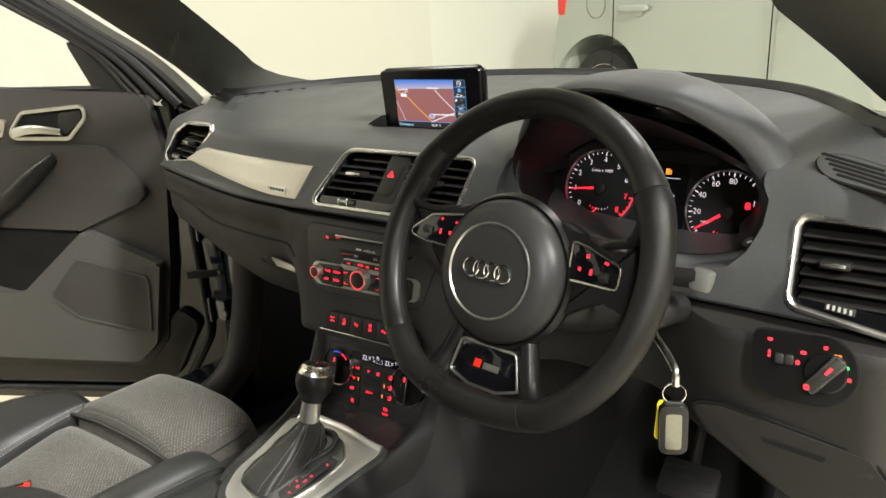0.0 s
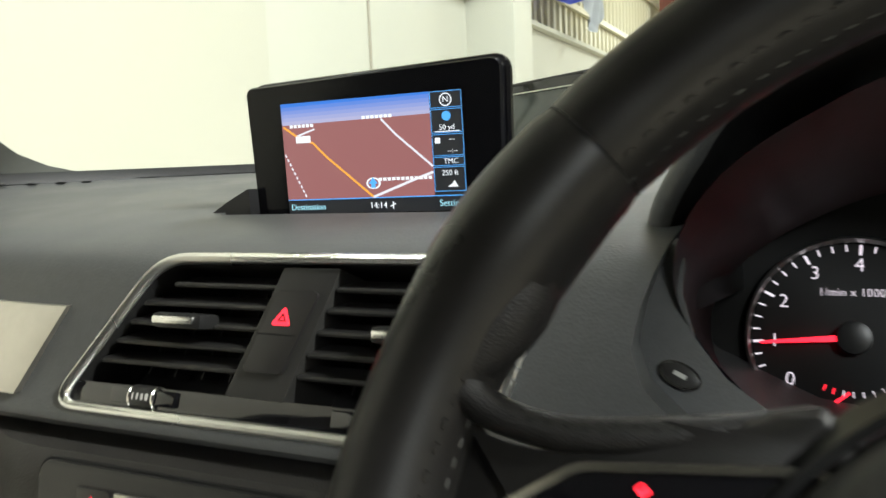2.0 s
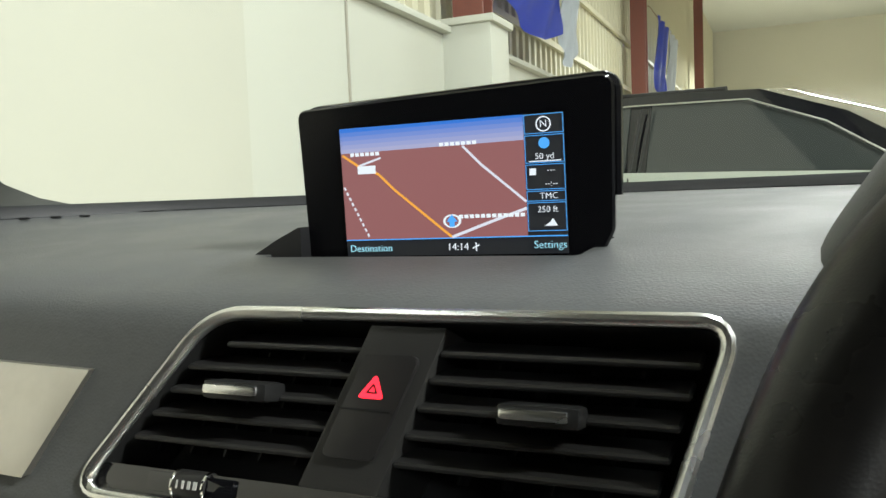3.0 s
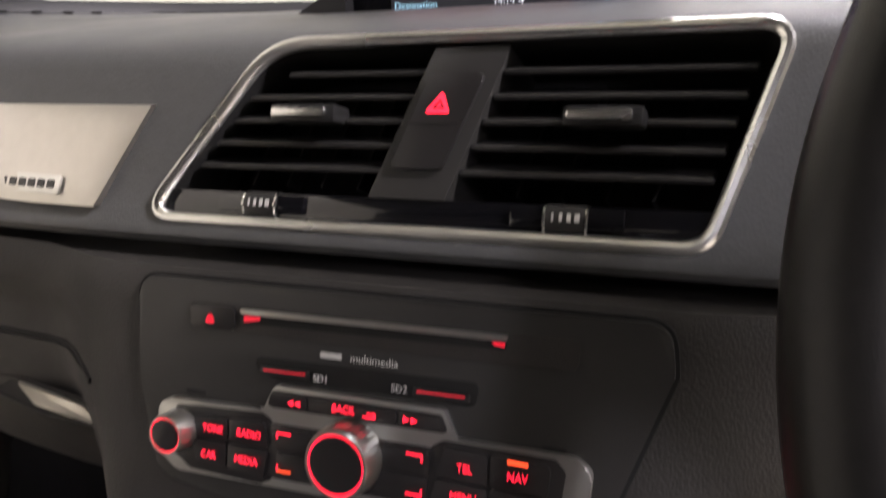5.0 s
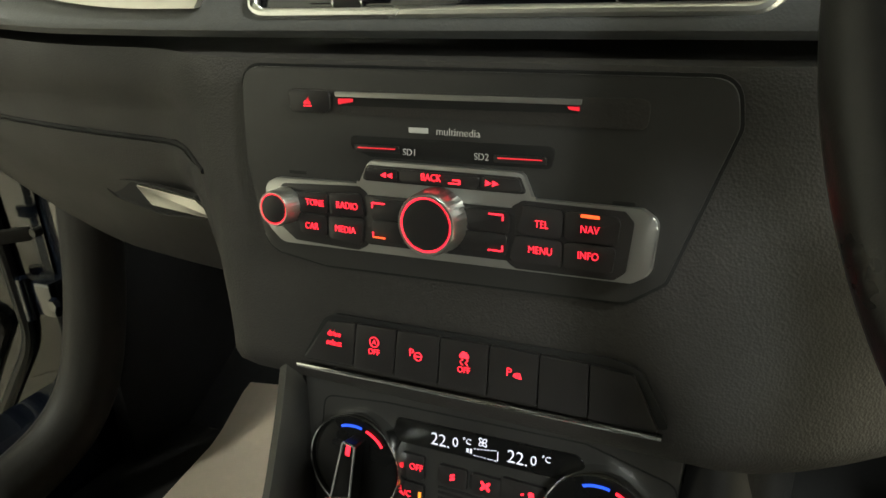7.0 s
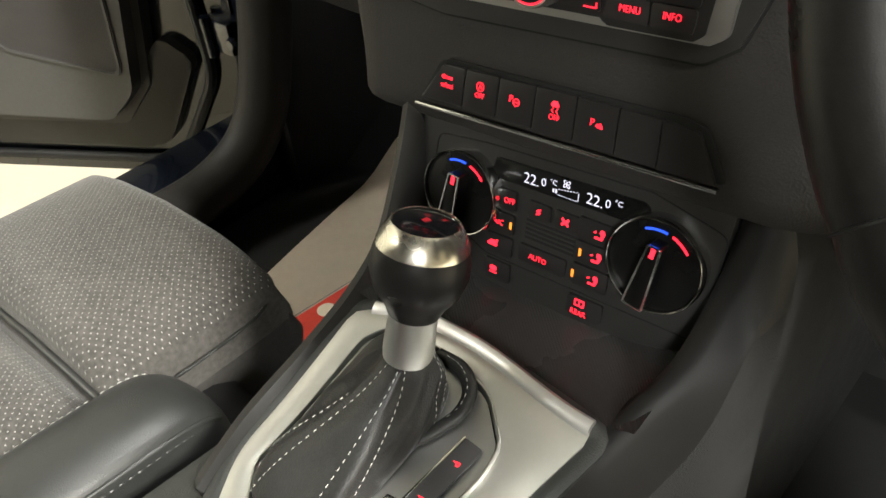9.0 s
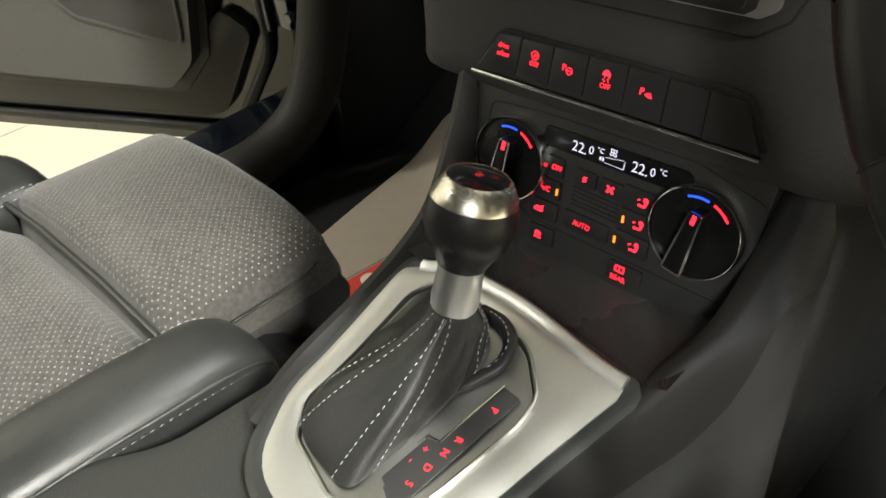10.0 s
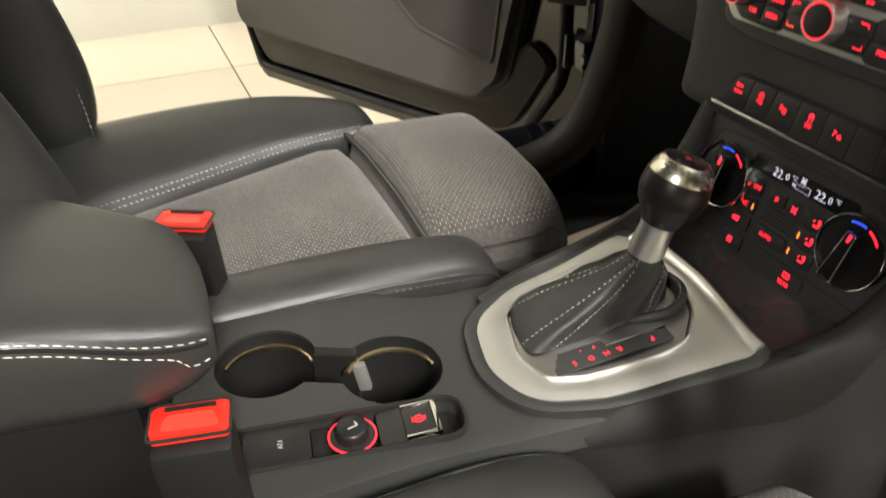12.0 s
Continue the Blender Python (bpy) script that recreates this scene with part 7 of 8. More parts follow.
pillar([(0.575, 0.400, 1.08), (0.548, 0.31, 1.118), (0.520, 0.18, 1.18), (0.488, 0.05, 1.24), (0.462, -0.17, 1.37), (0.450, -0.32, 1.475)],
       [(0.700, 0.300, 1.02), (0.685, 0.22, 1.10), (0.665, 0.08, 1.18), (0.640, -0.06, 1.28), (0.615, -0.24, 1.41), (0.60, -0.36, 1.495)], 0.03, "pillar_right", "dark windscreen pillar on the driver's side")
roof = []
for i in range(9):
    y = -0.30 - 1.9 * i / 8
    roof.append([(x, y, 1.470 + 0.045 * (1 - (x / 0.62) ** 2) + 0.02 * math.sin(math.pi * i / 8)) for x in [-0.62 + 1.24 * k / 12 for k in range(13)]] + [(x, y, 1.520 + 0.05 * (1 - (x / 0.64) ** 2)) for x in [0.64 - 1.28 * k / 12 for k in range(13)]])
tagged(part("roof", loft(roof), LINER), "grey cloth lining of the car's roof", "roof lining", kind="structure")
glass_rows = []
for i in range(9):
    f = i / 8
    row_pts = []
    for k in range(15):
        x = (-0.60 + 1.17 * k / 14) * (1 - 0.16 * f)
        y0 = cowl_y(max(-0.58, min(0.56, x))) - 0.01
        row_pts.append((x, y0 + (-0.30 - y0) * f + 0.03 * math.sin(math.pi * f), 1.118 + (1.49 - 1.118) * f + 0.015 * math.sin(math.pi * f)))
    glass_rows.append(row_pts)
ws = tagged(part("windscreen", loft(glass_rows, closed=False, caps=False), CLEAR), "clear car windscreen", "windscreen", kind="structure")
ws.visible_shadow = False
for s in (-1, 1):
    tagged(part("body_pillar", moved(box(0.08, 0.16, 1.1, 0.03), at(s * 0.66, -1.18 - (0.25 if s > 0 else 0.0), 0.95, 6, 0, 0)), PILLAR), "trimmed centre pillar of the car body", "pillar", kind="structure")
tagged(part("rear_body", joined(moved(box(1.36, 0.10, 1.15, 0.03), at(0, -2.2, 0.9)), moved(box(0.06, 0.95, 0.62, 0.02), at(-0.70, -1.70, 0.72)), moved(box(0.06, 0.80, 0.62, 0.02), at(0.70, -1.85, 0.72)), moved(box(1.36, 1.3, 0.04), at(0, -1.6, 0.35))), LINER), "rear of the car's cabin", "car body", kind="structure")
bonnet = []
for i in range(9):
    y = 0.62 + 0.95 * i / 8
    bonnet.append([(x, y - 0.25 * (x / 0.8) ** 2, 1.055 - 0.16 * (i / 8) ** 1.6 - 0.05 * (x / 0.8) ** 2) for x in [-0.78 + 1.56 * k / 14 for k in range(15)]])
bb = loft(bonnet, closed=False, caps=False)
bmesh.ops.solidify(bb, geom=list(bb.faces), thickness=0.03)
tagged(part("bonnet", bb, PAINT), "dark blue painted bonnet beyond the windscreen", "bonnet", kind="structure")

# ---- passenger door, standing open ----
dd = Vector((0.90, 0.436, 0)).normalized()
DOOR = Matrix.Translation((-0.78, 0.22, 0)) @ Matrix(((dd.x, 0, dd.y, 0), (dd.y, 0, -dd.x, 0), (0, 1, 0, 0), (0, 0, 0, 1)))
door = empty("passenger_door", DOOR, "dark car door standing open, with grey trim, pull handle and speaker", "car door")
for h in HINGES:
    h.parent = door
    h.matrix_parent_inverse = DOOR.inverted()
shell = rounded([(0.03, 1.06), (0.02, 0.52), (-0.10, 0.345), (-0.96, 0.325), (-1.02, 0.50), (-1.04, 1.12), (-0.20, 1.10)], [0.03, 0.10, 0.08, 0.03, 0.08, 0.03, 0.02], 6)
part("shell", prism(shell, 0.055, 0.01, -0.075), PAINT, door)
part("inner_seal", tube([(p.x, p.y, -0.012) for p in rounded([(-0.035, 1.09), (-0.030, 0.53), (-0.13, 0.375), (-0.94, 0.357), (-0.99, 0.51)], [0.01, 0.11, 0.08, 0.04, 0.01], 8)], 0.009, 10), RUBBER, door)
part("sill_step", prism(rounded([(-0.05, 0.56), (-0.14, 0.405), (-0.90, 0.385), (-0.96, 0.47), (-0.20, 0.47), (-0.10, 0.60)], [0.02, 0.06, 0.03, 0.02, 0.05, 0.02], 5), 0.022, 0.006, -0.022), STACK, door)
trim_o = rounded([(-0.085, 1.108), (-0.060, 0.96), (-0.095, 0.71), (-0.135, 0.52), (-0.20, 0.450), (-0.93, 0.440), (-0.975, 0.55), (-0.985, 1.135), (-0.50, 1.136)], [0.015, 0.1, 0.1, 0.04, 0.03, 0.04, 0.05, 0.02, 0.0], 6)
part("trim_panel", prism(trim_o, 0.030, 0.010, -0.025, 3), DOORIN, door, "charcoal door trim")
arm_top = rounded([(-0.20, 1.00), (-0.100, 0.88), (-0.30, 0.80), (-0.62, 0.815), (-0.95, 0.83), (-0.96, 1.005)], 0.03, 5)
part("centre_panel", prism(arm_top, 0.014, 0.008, 0.004, 3), DOORIN, door)
low_o = rounded([(-0.105, 0.722), (-0.287, 0.803), (-0.492, 0.640), (-0.640, 0.672), (-0.95, 0.72), (-0.955, 0.475), (-0.205, 0.470), (-0.150, 0.52)], [0.01, 0.025, 0.06, 0.04, 0.02, 0.03, 0.04, 0.05], 6)
part("pocket_panel", prism(low_o, 0.030, 0.010, 0.002, 3), DOORLOW, door, "paler grey map pocket panel")
# flat black sheet: the open pocket's shade put into its colour
part("pocket_shade", prism(rounded([(-0.29, 0.802), (-0.93, 0.800), (-0.94, 0.715), (-0.64, 0.668), (-0.492, 0.636)], 0.02, 4), 0.006, 0, 0.003), DEEP, door)
spk = rounded([(-0.317, 0.736), (-0.140, 0.691), (-0.157, 0.548), (-0.343, 0.587), (-0.410, 0.640)], [0.03, 0.02, 0.02, 0.02, 0.02], 6)
part("speaker_grille", prism(grown(spk, -0.004), 0.003, 0.001, 0.031), mat("speaker_cloth", (0.055, 0.052, 0.052), 0.7, grain=1.0, grain_scale=700, cells=True, vary=0.08), door, "fine perforated speaker grille")
part("grille_rim", band(grown(spk, 0.004), grown(spk, -0.004), 0.006, 0.030, 0.002), DOORLOW, door)
bez = rounded([(-0.448, 1.019), (-0.392, 1.078), (-0.234, 1.088), (-0.232, 1.060), (-0.284, 1.014)], [0.02, 0.025, 0.016, 0.02, 0.02], 6)
part("handle_bezel", band(grown(bez, 0.003), grown(bez, -0.005), 0.008, 0.006, 0.002), SATIN, door, "satin silver bezel of the door handle")
# thin black sheet behind the handle, coloured as the hollow's shade
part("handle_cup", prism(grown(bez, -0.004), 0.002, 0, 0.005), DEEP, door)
part("door_handle", loft([[Vector((-0.300 - 0.125 * f, 1.030 + 0.010 * math.sin(3.1 * f), 0.012 + 0.010 * math.sin(math.pi * f))) + Vector((0, (0.008 + 0.004 * f) * math.cos(a), 0.005 * math.sin(a))) for a in [2 * math.pi * k / 12 for k in range(12)]] for f in [j / 10 for j in range(11)]]), SATIN, door, "silver inner door handle")
part("lock_plate", prism(rounded([(-0.300, 1.072), (-0.245, 1.077), (-0.245, 1.055), (-0.290, 1.026), (-0.310, 1.026)], 0.006, 4), 0.004, 0.001, 0.006), STACK, door)
part("decor_strip", prism(rounded([(-0.455, 1.022), (-0.96, 1.024), (-0.96, 1.070), (-0.436, 1.064)], 0.008, 4), 0.008, 0.003, 0.004), DECOR, door, "brushed pale aluminium strip")
grip = curve_through([(-0.330, 0.972, 0.012), (-0.365, 0.945, 0.034), (-0.430, 0.895, 0.048), (-0.520, 0.838, 0.050), (-0.600, 0.812, 0.040), (-0.75, 0.812, 0.026)], 6)
part("pull_handle", tube(grip, [0.017 + 0.007 * smooth01(i / 12) for i in range(len(grip))], 14, flat=0.75), STACK, door, "dark diagonal pull handle")
part("armrest", moved(pillow(0.42, 0.055, 0.075, 6, 8), at(-0.74, 0.808, 0.028)), DOORIN, door)
part("window_switch", moved(pillow(0.030, 0.008, 0.018, 5, 4), at(-0.60, 0.842, 0.044)), BLACK, door)
part("switch_lamp", moved(box(0.004, 0.001, 0.003), at(-0.60, 0.8465, 0.050)), RED, door)
frame_o = [(0.050, 1.060), (-0.056, 1.17), (-0.176, 1.250), (-0.288, 1.324), (-0.43, 1.405), (-0.62, 1.470), (-0.90, 1.480), (-1.04, 1.12)]
frame_i = [(-0.130, 1.118), (-0.190, 1.190), (-0.255, 1.240), (-0.33, 1.286), (-0.45, 1.350), (-0.63, 1.402), (-0.86, 1.410), (-0.985, 1.13)]
fb = bmesh.new()
rows3 = []
for z, f in ((-0.050, 0.0), (-0.006, 0.0), (-0.002, 0.12), (-0.010, 0.30), (-0.004, 0.42), (-0.002, 0.70), (-0.012, 0.98), (-0.040, 1.0)):
    rows3.append([fb.verts.new((a[0] + (b[0] - a[0]) * f, a[1] + (b[1] - a[1]) * f, z)) for a, b in zip([tuple(p)[:2] for p in curve_through([(*q, 0) for q in frame_o], 5)], [tuple(p)[:2] for p in curve_through([(*q, 0) for q in frame_i], 5)])])
for r0, r1 in zip(rows3, rows3[1:]):
    for k in range(len(r0) - 1):
        fb.faces.new((r0[k], r0[k + 1], r1[k + 1], r1[k]))
part("window_frame", fb, STACK, door, "black window frame", angle=25)
part("frame_trim", tube([(a, b, -0.002) for a, b in [tuple(p)[:2] for p in curve_through([(*q, 0) for q in [(-0.115, 1.105), (-0.175, 1.185), (-0.245, 1.236), (-0.33, 1.284), (-0.46, 1.356)]], 6)]], 0.008, 8), LOWER, door)
for f, r, up in ((0.30, 0.010, 0.004), (0.55, 0.009, 0.005), (0.80, 0.006, 0.002)):
    part("frame_seal", tube([(a.x + (b.x - a.x) * f, a.y + (b.y - a.y) * f, up) for a, b in zip(curve_through([(*q, 0) for q in frame_o[:6]], 5), curve_through([(*q, 0) for q in frame_i[:6]], 5))], r, 8), RUBBER if f < 0.7 else LOWER, door, "black rubber seal of the window frame")
part("mirror_corner", prism(rounded([(-0.098, 1.100), (-0.205, 1.116), (-0.256, 1.230), (-0.200, 1.196)], 0.006, 3), 0.012, 0.003, -0.012), BLACK, door, "black corner behind the door mirror")
part("waist_seal", tube([(-0.19, 1.121, -0.006), (-0.98, 1.138, -0.006)], 0.007, 8), RUBBER, door)

# ---- seats ----
def seat(cx, y0, label, mirror, back=-0.575):
    """A sports seat with its cushion's front edge at y0; mirror: 1 where the console lies to its right."""
    m = Matrix.Translation((cx, y0, 0)) @ Matrix.Diagonal((mirror, 1, 1, 1))
    st = empty("car_seat", Matrix.Translation((cx, y0, 0)), label, "car seat", "front seats")

    def put(name, bm, material, lab="", angle=60):
        bm.transform(Matrix.Diagonal((mirror, 1, 1, 1)))
        return part(name, bm, material, st, lab, angle=angle)

    def slab(y_back, y_front, w_back, w_front, z_back, z_front, thick, crown=0.008, skew=0.0):
        rings = []
        n = 18
        for i in range(n + 1):
            f = i / n
            y = y_back + (y_front - y_back) * f
            w = w_back + (w_front - w_back) * f
            e = min(1.0, min(f, 1 - f) / 0.13)
            k = math.sqrt(max(0.0, 1 - (1 - e) ** 2))
            z = z_back + (z_front - z_back) * f
            ring = []
            for j in range(32):
                a = 2 * math.pi * j / 32
                c, s = math.cos(a), math.sin(a)
                px = w * math.copysign(abs(c) ** 0.42, c) * (0.94 + 0.06 * k)
                pz = math.copysign(abs(s) ** 0.5, s)
                top = crown * (1 - (px / max(w, 1e-6)) ** 2)
                ring.append(Vector((px + skew * (1 - f), y, z - thick / 2 + pz * thick / 2 * (0.25 + 0.75 * k) + (top if s > 0 else 0))))
            rings.append(ring)
        return loft(rings)

    # thigh support, main cushion
    put("thigh_support", slab(-0.152, 0.012, 0.134, 0.140, 0.680, 0.670, 0.118, 0.016), SUEDE, "perforated dark grey suede thigh support")
    put("cushion", slab(-0.56, -0.147, 0.084, 0.132, 0.640, 0.668, 0.10, 0.004, 0.034), SUEDE, "perforated dark grey suede cushion")
    put("cushion_seam", tube([(-0.134, -0.1500, 0.659), (-0.05, -0.1500, 0.6690), (0.05, -0.1500, 0.6690), (0.134, -0.1500, 0.659)], 0.0030, 8), LEATHER)
    put("thigh_skirt", slab(-0.152, 0.016, 0.1365, 0.1425, 0.637, 0.637, 0.090, 0.0), PLAINSUEDE, "plain dark suede skirt below the hem")
    hem = curve_through([(0.1385, -0.150, 0.642), (0.1400, -0.100, 0.639), (0.1415, -0.050, 0.639), (0.1390, -0.018, 0.640), (0.120, 0.008, 0.640), (0.080, 0.0155, 0.640), (0.0, 0.0165, 0.641), (-0.080, 0.0155, 0.640), (-0.120, 0.008, 0.640), (-0.139, -0.02, 0.640)], 8)
    put("hem_piping", tube(hem, 0.0016, 6), LEATHER)
    # side bolsters: console side, then door side, as seam, ridge and outer edge
    shapes = {1: [(-0.56, 0.090, 0.640, 0.158, 0.676, 0.196), (-0.47, 0.104, 0.650, 0.162, 0.684, 0.200), (-0.35, 0.116, 0.655, 0.166, 0.688, 0.207), (-0.25, 0.120, 0.657, 0.168, 0.688, 0.210), (-0.17, 0.124, 0.656, 0.169, 0.683, 0.212), (-0.118, 0.128, 0.650, 0.168, 0.670, 0.207), (-0.098, 0.140, 0.624, 0.166, 0.642, 0.196)],
              -1: [(-0.56, 0.040, 0.645, 0.150, 0.694, 0.205), (-0.47, 0.056, 0.648, 0.172, 0.697, 0.220), (-0.35, 0.082, 0.653, 0.198, 0.697, 0.234), (-0.25, 0.108, 0.657, 0.206, 0.694, 0.238), (-0.17, 0.126, 0.656, 0.200, 0.684, 0.232), (-0.118, 0.132, 0.652, 0.182, 0.672, 0.216), (-0.098, 0.140, 0.624, 0.166, 0.642, 0.196)]}
    for s in (1, -1):
        one = curve_through([(y, a, b) for y, a, b, c, d, e in shapes[s]], 6)
        two = curve_through([(c, d, e) for y, a, b, c, d, e in shapes[s]], 6)
        rings, seam_l, edge_l, ridge_l, twin_l = [], [], [], [], []
        for (y, xs, zs), (xr, zr, xo) in zip(one, two):
            prof = [(xs, 0.52), (xs, zs - 0.03), (xs, zs), (xs + 0.3 * (xr - xs), zs + 0.42 * (zr - zs)), (xs + 0.65 * (xr - xs), zs + 0.84 * (zr - zs)), (xr, zr), (xr + 0.4 * (xo - xr), zr - 0.001), (xr + 0.8 * (xo - xr), zr - 0.006), (xo - 0.002, zr - 0.013), (xo, zr - 0.024), (xo + 0.003, zr - 0.06), (xo - 0.004, 0.52)]
            rings.append([Vector((s * a, y, b)) for a, b in prof])
            seam_l.append(Vector((s * (xs + 0.004), y, zs + 0.0036)))
            ridge_l.append(Vector((s * (xs + 0.010), y, zs + 0.0085)))
            twin_l.append(Vector((s * (xs + 0.50 * (xr - xs)), y, zs + 0.66 * (zr - zs) + 0.0010)))
            edge_l.append(Vector((s * (xo - 0.0015), y, zr - 0.0135)))
        put("bolster", loft(rings), LEATHER, "smooth black leather side bolster", 70)
        put("stitching", stitches(seam_l[3:-5], 0.0036, 0.0022, 0.00036), THREAD, "pale stitching")
        if mirror < 0 or s < 0:
            put("stitching", stitches(ridge_l[3:-5], 0.0036, 0.0022, 0.00036), THREAD, "pale stitching")
        if mirror < 0:
            put("stitching", stitches(twin_l[3:-4], 0.0038, 0.0016, 0.0003), THREAD, "pale stitching")
            put("stitching", stitches([q + Vector((s * 0.006, 0, 0.0026)) for q in twin_l[3:-4]], 0.0038, 0.0016, 0.0003), THREAD, "pale stitching")
        put("piping", tube(edge_l[1:-3], 0.0016, 6), LEATHER)
        put("stitching", stitches([q + Vector((s * 0.0024, 0, -0.0045)) for q in edge_l[2:-4]], 0.0040, 0.0022, 0.0004), LEATHER)
    put("seat_base", moved(pillow(0.43, 0.50, 0.14, 7, 8), at(0, -0.30, 0.545)), BLACK, "black seat base")
    put("seat_rail", joined(*[moved(box(0.04, 0.62, 0.05, 0.006), at(s * 0.17, -0.32, 0.405)) for s in (-1, 1)], moved(box(0.30, 0.36, 0.10, 0.01), at(0, -0.32, 0.45))), BLACK)
    # backrest
    R = at(0, back, 0.640, 17, 0, 0)
    rings = []
    for i in range(17):
        f = i / 16
        z = 0.02 + 0.60 * f
        w = 0.150 - 0.02 * abs(f - 0.4)
        k = 0.5 + 0.5 * math.sqrt(max(0, 1 - (2 * abs(f - 0.5)) ** 6))
        rings.append([Vector((w * math.copysign(abs(math.cos(a)) ** 0.45, math.cos(a)), 0.042 * k * math.copysign(abs(math.sin(a)) ** 0.6, math.sin(a)) - 0.03, z)) for a in [2 * math.pi * j / 28 for j in range(28)]])
    put("backrest", moved(loft(rings), R), SUEDE, "dark grey suede backrest")
    for s in (-1, 1):
        path = curve_through([(s * 0.190, 0.030, 0.015), (s * 0.212, 0.050, 0.12), (s * 0.222, 0.050, 0.26), (s * 0.205, 0.020, 0.42), (s * 0.170, -0.02, 0.58)], 7)
        rings = []
        for i, p in enumerate(path):
            f = i / (len(path) - 1)
            k = math.sqrt(max(0.05, 1 - (2 * abs(f - 0.5)) ** 6))
            rings.append([p + Vector((0.046 * k * math.cos(2 * math.pi * j / 20), 0.070 * k * math.copysign(abs(math.sin(2 * math.pi * j / 20)) ** 0.8, math.sin(2 * math.pi * j / 20)) - 0.03, 0)) for j in range(20)])
        put("back_bolster", moved(loft(rings), R), LEATHER, "black leather backrest wing")
        put("stitching", moved(stitches([p + Vector((-s * 0.030, 0.022, 0)) for p in path], 0.0045, 0.0026, 0.0005), R), THREAD, "pale stitching")
    put("back_shell", moved(pillow(0.46, 0.10, 0.62, 6, 8), R @ at(0, -0.10, 0.30)), BLACK)
    put("head_rest", moved(pillow(0.26, 0.10, 0.19, 5, 8), R @ at(0, -0.05, 0.74)), LEATHER)
    for s in (-1, 1):
        put("rest_post", moved(lathe([(0, -0.06), (0.007, -0.06), (0.007, 0.08), (0, 0.08)], 12), R @ at(s * 0.07, -0.05, 0.62)), CHROME)
    return st


seat(-0.357, -0.135, "passenger sports seat in black leather and perforated grey suede", 1, -0.475)
seat(0.272, -0.185, "driver's sports seat in black leather and perforated grey suede", -1)

# ---- floor paper ----
paper_rows = []
for i in range(13):
    f = i / 12
    row4 = []
    for k in range(9):
        g = k / 8
        a = Vector((-0.545, 0.030, 0.374)).lerp(Vector((-0.600, 0.400, 0.374)), f)
        b = Vector((-0.150, -0.050, 0.374)).lerp(Vector((-0.190, 0.360, 0.374)), f)
        p = a.lerp(b, g)
        p.z += 0.004 * math.sin(3 * f + 2 * g) + 0.035 * smooth01((f - 0.65) / 0.35) + 0.003 * math.sin(9 * g)
        row4.append(p)
    paper_rows.append(row4)
pb = loft(paper_rows, closed=False, caps=False)
bmesh.ops.solidify(pb, geom=list(pb.faces), thickness=0.001)
paper = tagged(part("paper_floor_mat", pb, PAPER, angle=80), "pinkish brown paper mat with red print, laid in the footwell", "floor mat")
PB = Matrix.Translation((-0.405, 0.062, 0.3815)) @ pose(0, 0, 0, 0, 0, 82)
part("printed_panel", prism(rrect(0.150, 0.060, 0.001), 0.0006), PAPER_RED, paper, "red printed panel", PB)
lw = rrect(0.158, 0.068, 0.001)
part("printed_border", band(lw, grown(lw, -0.0012), 0.0005), INK, paper, "", PB)
for k in range(4):
    part("print_bar", moved(box(0.020, 0.0060, 0.0004), at(-0.050 + 0.026 * k, -0.017, 0.0008)), PAPER, paper, "pale unreadable lettering", PB)
part("print_mark", moved(prism(disc(0.012, 20), 0.0004), at(-0.02, 0.012, 0.0006)), PAPER, paper, "", PB)
for k in range(3):
    part("print_bar", moved(box(0.007, 0.0025, 0.0004), at(0.160 + 0.009 * k, 0.02, 0.004)), INK, paper, "", PB)

# ---- the other car in the hall ----
SUV = Matrix.Translation((-1.681, 4.642, -0.203)) @ pose(0, 0, 0, 0, 0, -21.4) @ Matrix.Diagonal((1.2, 1.2, 1.2, 1))
suv = empty("parked_suv", SUV, "silver-grey SUV with a dark roof and tinted windows", "car")
# x runs forward along its side from the rear axle region, y into its width
prof = [(-0.74, 0.45), (-0.76, 0.70), (-0.73, 0.93), (-0.70, 1.10), (-0.66, 1.215), (-0.50, 1.235), (0.30, 1.205), (1.40, 1.15), (2.40, 1.09), (2.75, 1.04), (3.40, 0.98), (3.68, 0.86), (3.72, 0.55), (3.66, 0.32), (2.80, 0.28), (0.2, 0.28), (-0.55, 0.34)]
prof = [(x, 0.045 + (z if z < 1.03 else 1.03 + (z - 1.03) * 0.62)) for x, z in prof]
rings = []
for y, k in ((0.00, 0.985), (-0.03, 0.996), (0.0, 1.0), (0.4, 1.0), (1.2, 1.0), (1.68, 0.985)):
    rings.append([(x * k, max(y, 0.0) + (0.05 * smooth01((z - 0.75) / 0.5) if y < 0.1 else 0.0) + (0.02 if k < 0.99 and y < 0.1 else 0), z) for x, z in prof])
rings = rings[2:]
body2 = part("body", loft(rings), SUVPAINT, suv, angle=30)
wc = [(-0.335, 0.495), (2.30, 0.495)]
cut(body2, [moved(lathe([(0, -0.1), (0.405, -0.1), (0.405, 0.34), (0, 0.34)], 40), at(x, 0, z, -90, 0, 0)) for x, z in wc])
cabin = [(-0.70, 1.225), (-0.52, 1.46), (-0.36, 1.535), (0.20, 1.585), (0.95, 1.590), (1.46, 1.555), (1.84, 1.42), (2.38, 1.10)]
cabin = [(x, z - 0.045) for x, z in cabin]
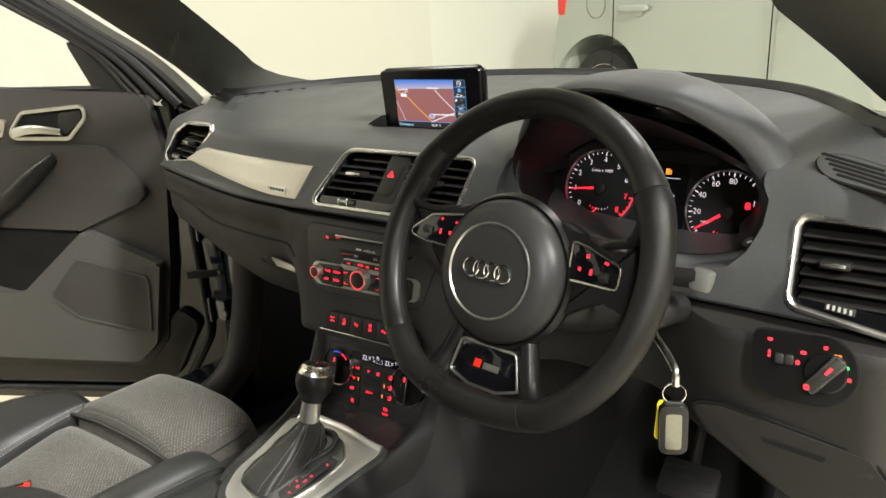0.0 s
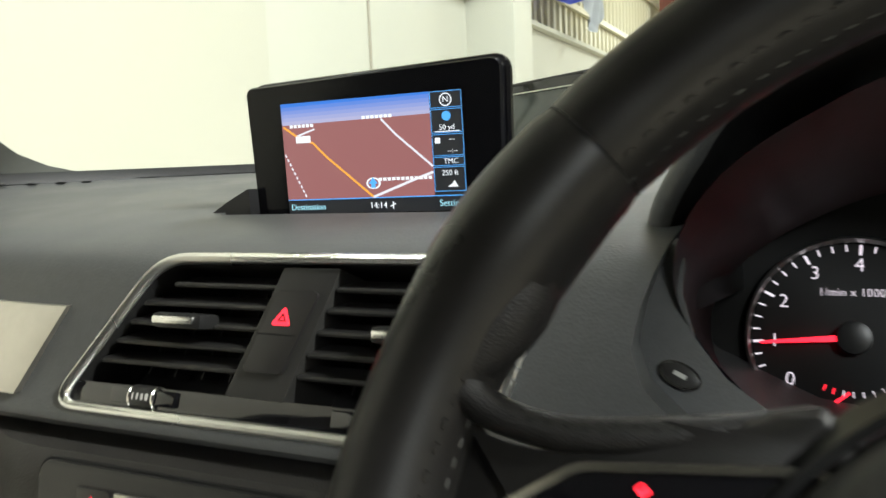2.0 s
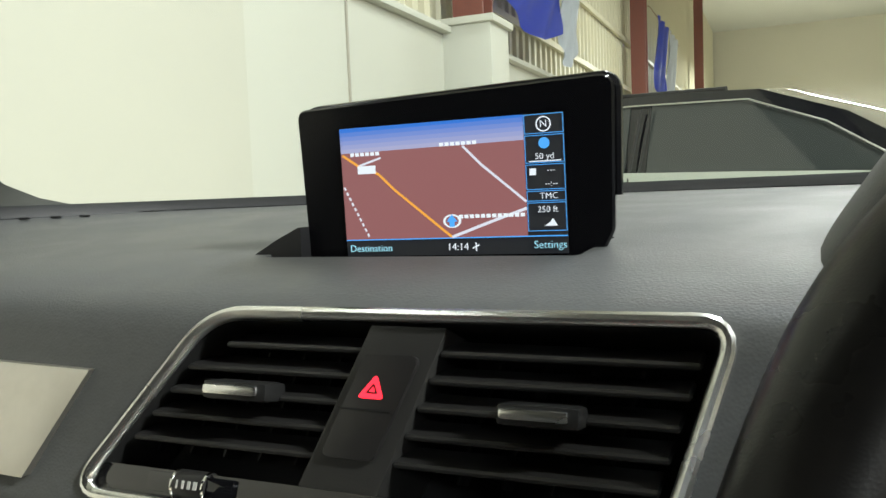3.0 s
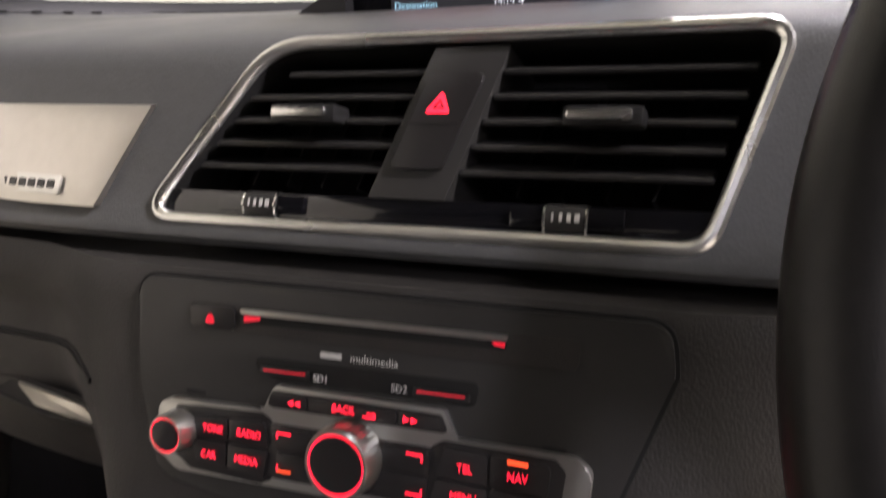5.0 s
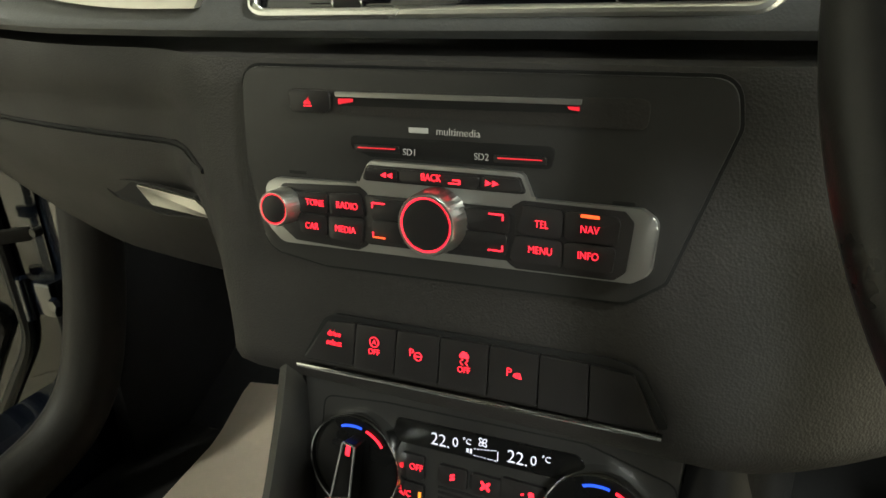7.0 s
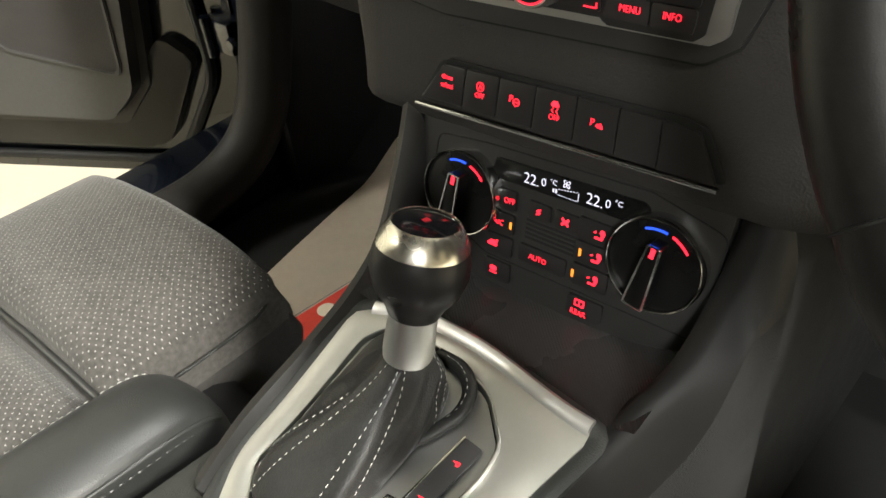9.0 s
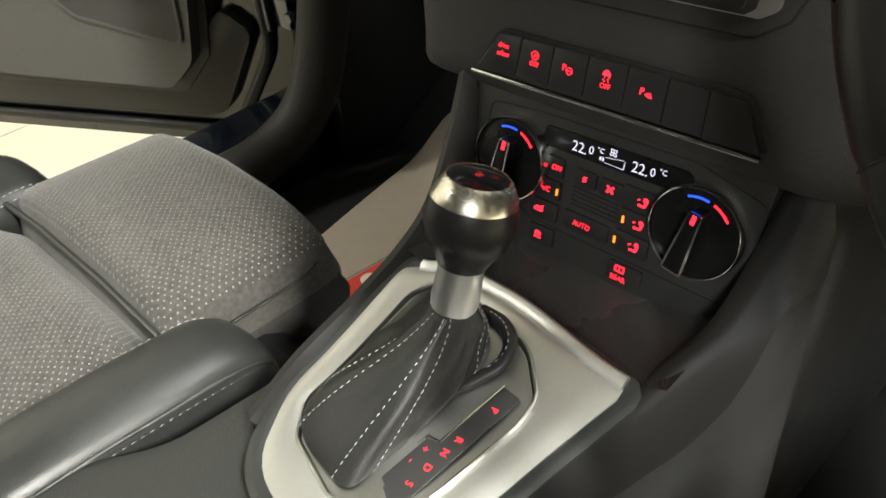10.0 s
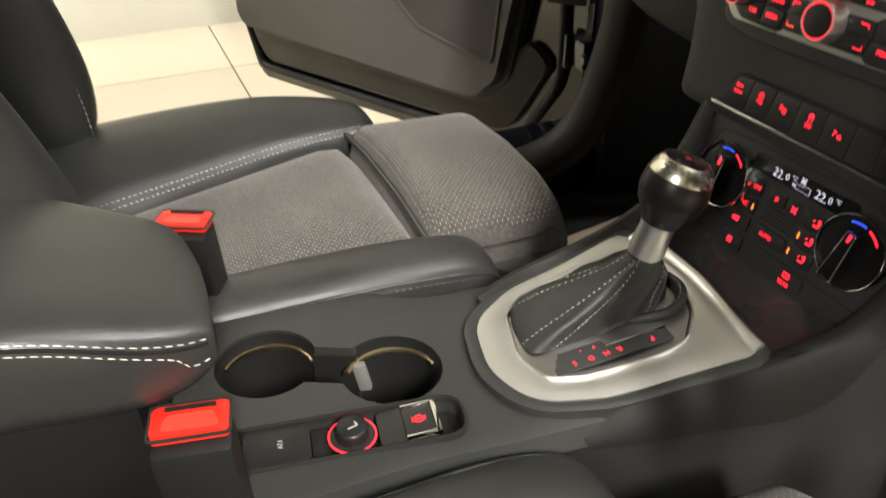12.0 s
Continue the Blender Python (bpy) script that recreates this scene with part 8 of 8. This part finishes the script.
part("roof", loft([[(x, 0.075 + 0.42 * max(0, z - 1.115), z) for x, z in cabin], [(x, 0.5, z + 0.02) for x, z in cabin], [(x, 1.2, z + 0.02) for x, z in cabin], [(x, 1.60 - 0.42 * max(0, z - 1.115), z) for x, z in cabin]]), GLOSS, suv, "gloss dark roof and cabin")


def pane(pts, name="window"):
    pts = [(x, z - 0.045) for x, z in pts]
    rings = [(x, 0.068 + 0.42 * max(0, z - 1.115), z) for x, z in pts]
    bm = bmesh.new()
    a = [bm.verts.new(p) for p in rings]
    b = [bm.verts.new((p[0], p[1] + 0.012, p[2])) for p in rings]
    bm.faces.new(a)
    bm.faces.new(b[::-1])
    for i in range(len(a)):
        bm.faces.new((a[i], b[i], b[(i + 1) % len(a)], a[(i + 1) % len(a)]))
    return part(name, bm, DARKGLASS, suv, "tinted side window")


pane([(-0.62, 1.245), (-0.46, 1.44), (-0.13, 1.505), (-0.09, 1.232)])
pane([(-0.05, 1.232), (-0.09, 1.508), (0.82, 1.535), (0.86, 1.195)])
pane([(0.98, 1.190), (0.94, 1.535), (1.42, 1.505), (1.77, 1.375), (2.14, 1.15)])
for x, z in ((0.90, 1.275), (0.95, 1.275)):
    part("window_pillar", moved(box(0.012, 0.008, 0.34), at(x, 0.13, z + 0.04, -22, 0, 0)), STACK, suv)
for x in (-0.03, 1.08):
    part("door_handle", moved(pillow(0.24, 0.035, 0.042, 4, 6), at(x, 0.008 if x > 0 else 0.01, 1.055)), SUVPAINT, suv, "body-coloured door handle")
    part("handle_cup", moved(pillow(0.10, 0.010, 0.07, 3, 5), at(x + 0.02, 0.026, 1.04)), SUVPAINT, suv)
for x in (-0.20, 0.92):
    part("door_gap", moved(box(0.004, 0.006, 0.60), at(x, 0.010, 0.84, -2, 0, 0)), DEEP, suv)
part("window_trim", tube([(x, 0.058 + 0.42 * max(0, z - 0.045 - 1.115), z - 0.045) for x, z in ((-0.62, 1.240), (-0.46, 1.448), (-0.13, 1.513), (0.38, 1.530), (0.82, 1.543), (1.42, 1.513), (1.77, 1.383), (2.16, 1.15))], 0.004, 8), SATIN, suv, "bright strip round the side windows")
part("tail_lamp", moved(box(0.07, 0.30, 0.12, 0.02), at(-0.70, 0.17, 1.075)), TAIL, suv, "red tail lamp")
part("fuel_flap", moved(band(disc(0.085, 32), disc(0.082, 32), 0.002), at(-0.36, 0.022, 1.08, 90, 0, 0)), DEEP, suv)
part("bumper", moved(box(0.16, 1.5, 0.30, 0.05), at(-0.72, 0.8, 0.62)), SUVPAINT, suv)
for x, z in wc:
    wh = part("wheel", moved(lathe([(0.20, -0.10), (0.36, -0.11), (0.385, -0.07), (0.385, 0.07), (0.36, 0.11), (0.20, 0.10)], 40), at()), TYRE, suv, "black tyre on a silver alloy wheel", at(x, 0.16, 0.494, 90, 0, 0) @ Matrix.Scale(0.84, 4))
    part("rim", joined(lathe([(0.255, 0.06), (0.262, 0.105), (0.25, 0.10), (0.245, 0.02), (0, 0.015)], 36), *[moved(box(0.20, 0.045, 0.02, 0.006), pose(0, 0, 0.085, 0, 0, 72 * k) @ at(0.145, 0, 0)) for k in range(5)]), CHROME, wh)
    part("hub_cap", lathe([(0.06, 0.07), (0.055, 0.10), (0, 0.103)], 24), SATIN, wh)
part("mirror", moved(pillow(0.14, 0.22, 0.16, 4, 6), at(2.12, -0.06, 1.13)), SUVPAINT, suv, "door mirror")
part("roof_rail", tube([(-0.2, 0.26, 1.520), (0.6, 0.27, 1.56), (1.3, 0.26, 1.53)], 0.012, 8), BLACK, suv)
part("aerial", moved(pillow(0.13, 0.03, 0.05, 3, 5), at(-0.05, 0.8, 1.57)), GLOSS, suv)

# ---- hall floor tiles: laid nearest first ----
tile_me = finish(prism(rrect(0.594, 0.594, 0.003, 2), 0.010, 0.002, -0.010), "tile", TILE)
rng = random.Random(4)
for i in range(7):
    for j in range(12):
        t_ob = new("tile", tile_me)
        t_ob.parent = ground
        t_ob.matrix_basis = at(-2.97 + 0.6 * i, -1.62 + 0.6 * j, 0.0005 * rng.random(), 0.1 * rng.uniform(-1, 1), 0.1 * rng.uniform(-1, 1), 0)
rest = bmesh.new()
for i in range(-1, 28):
    for j in range(-9, 54):
        if 0 <= i < 7 and 0 <= j < 12:
            continue
        x, y = -2.97 + 0.6 * i, -1.62 + 0.6 * j
        q = [rest.verts.new((x + a * 0.297, y + b * 0.297, 0.0)) for a, b in ((-1, -1), (1, -1), (1, 1), (-1, 1))]
        rest.faces.new(q)
tagged(part("tiles", rest, TILE, ground), "cream floor tiles of the hall", kind="stuff")
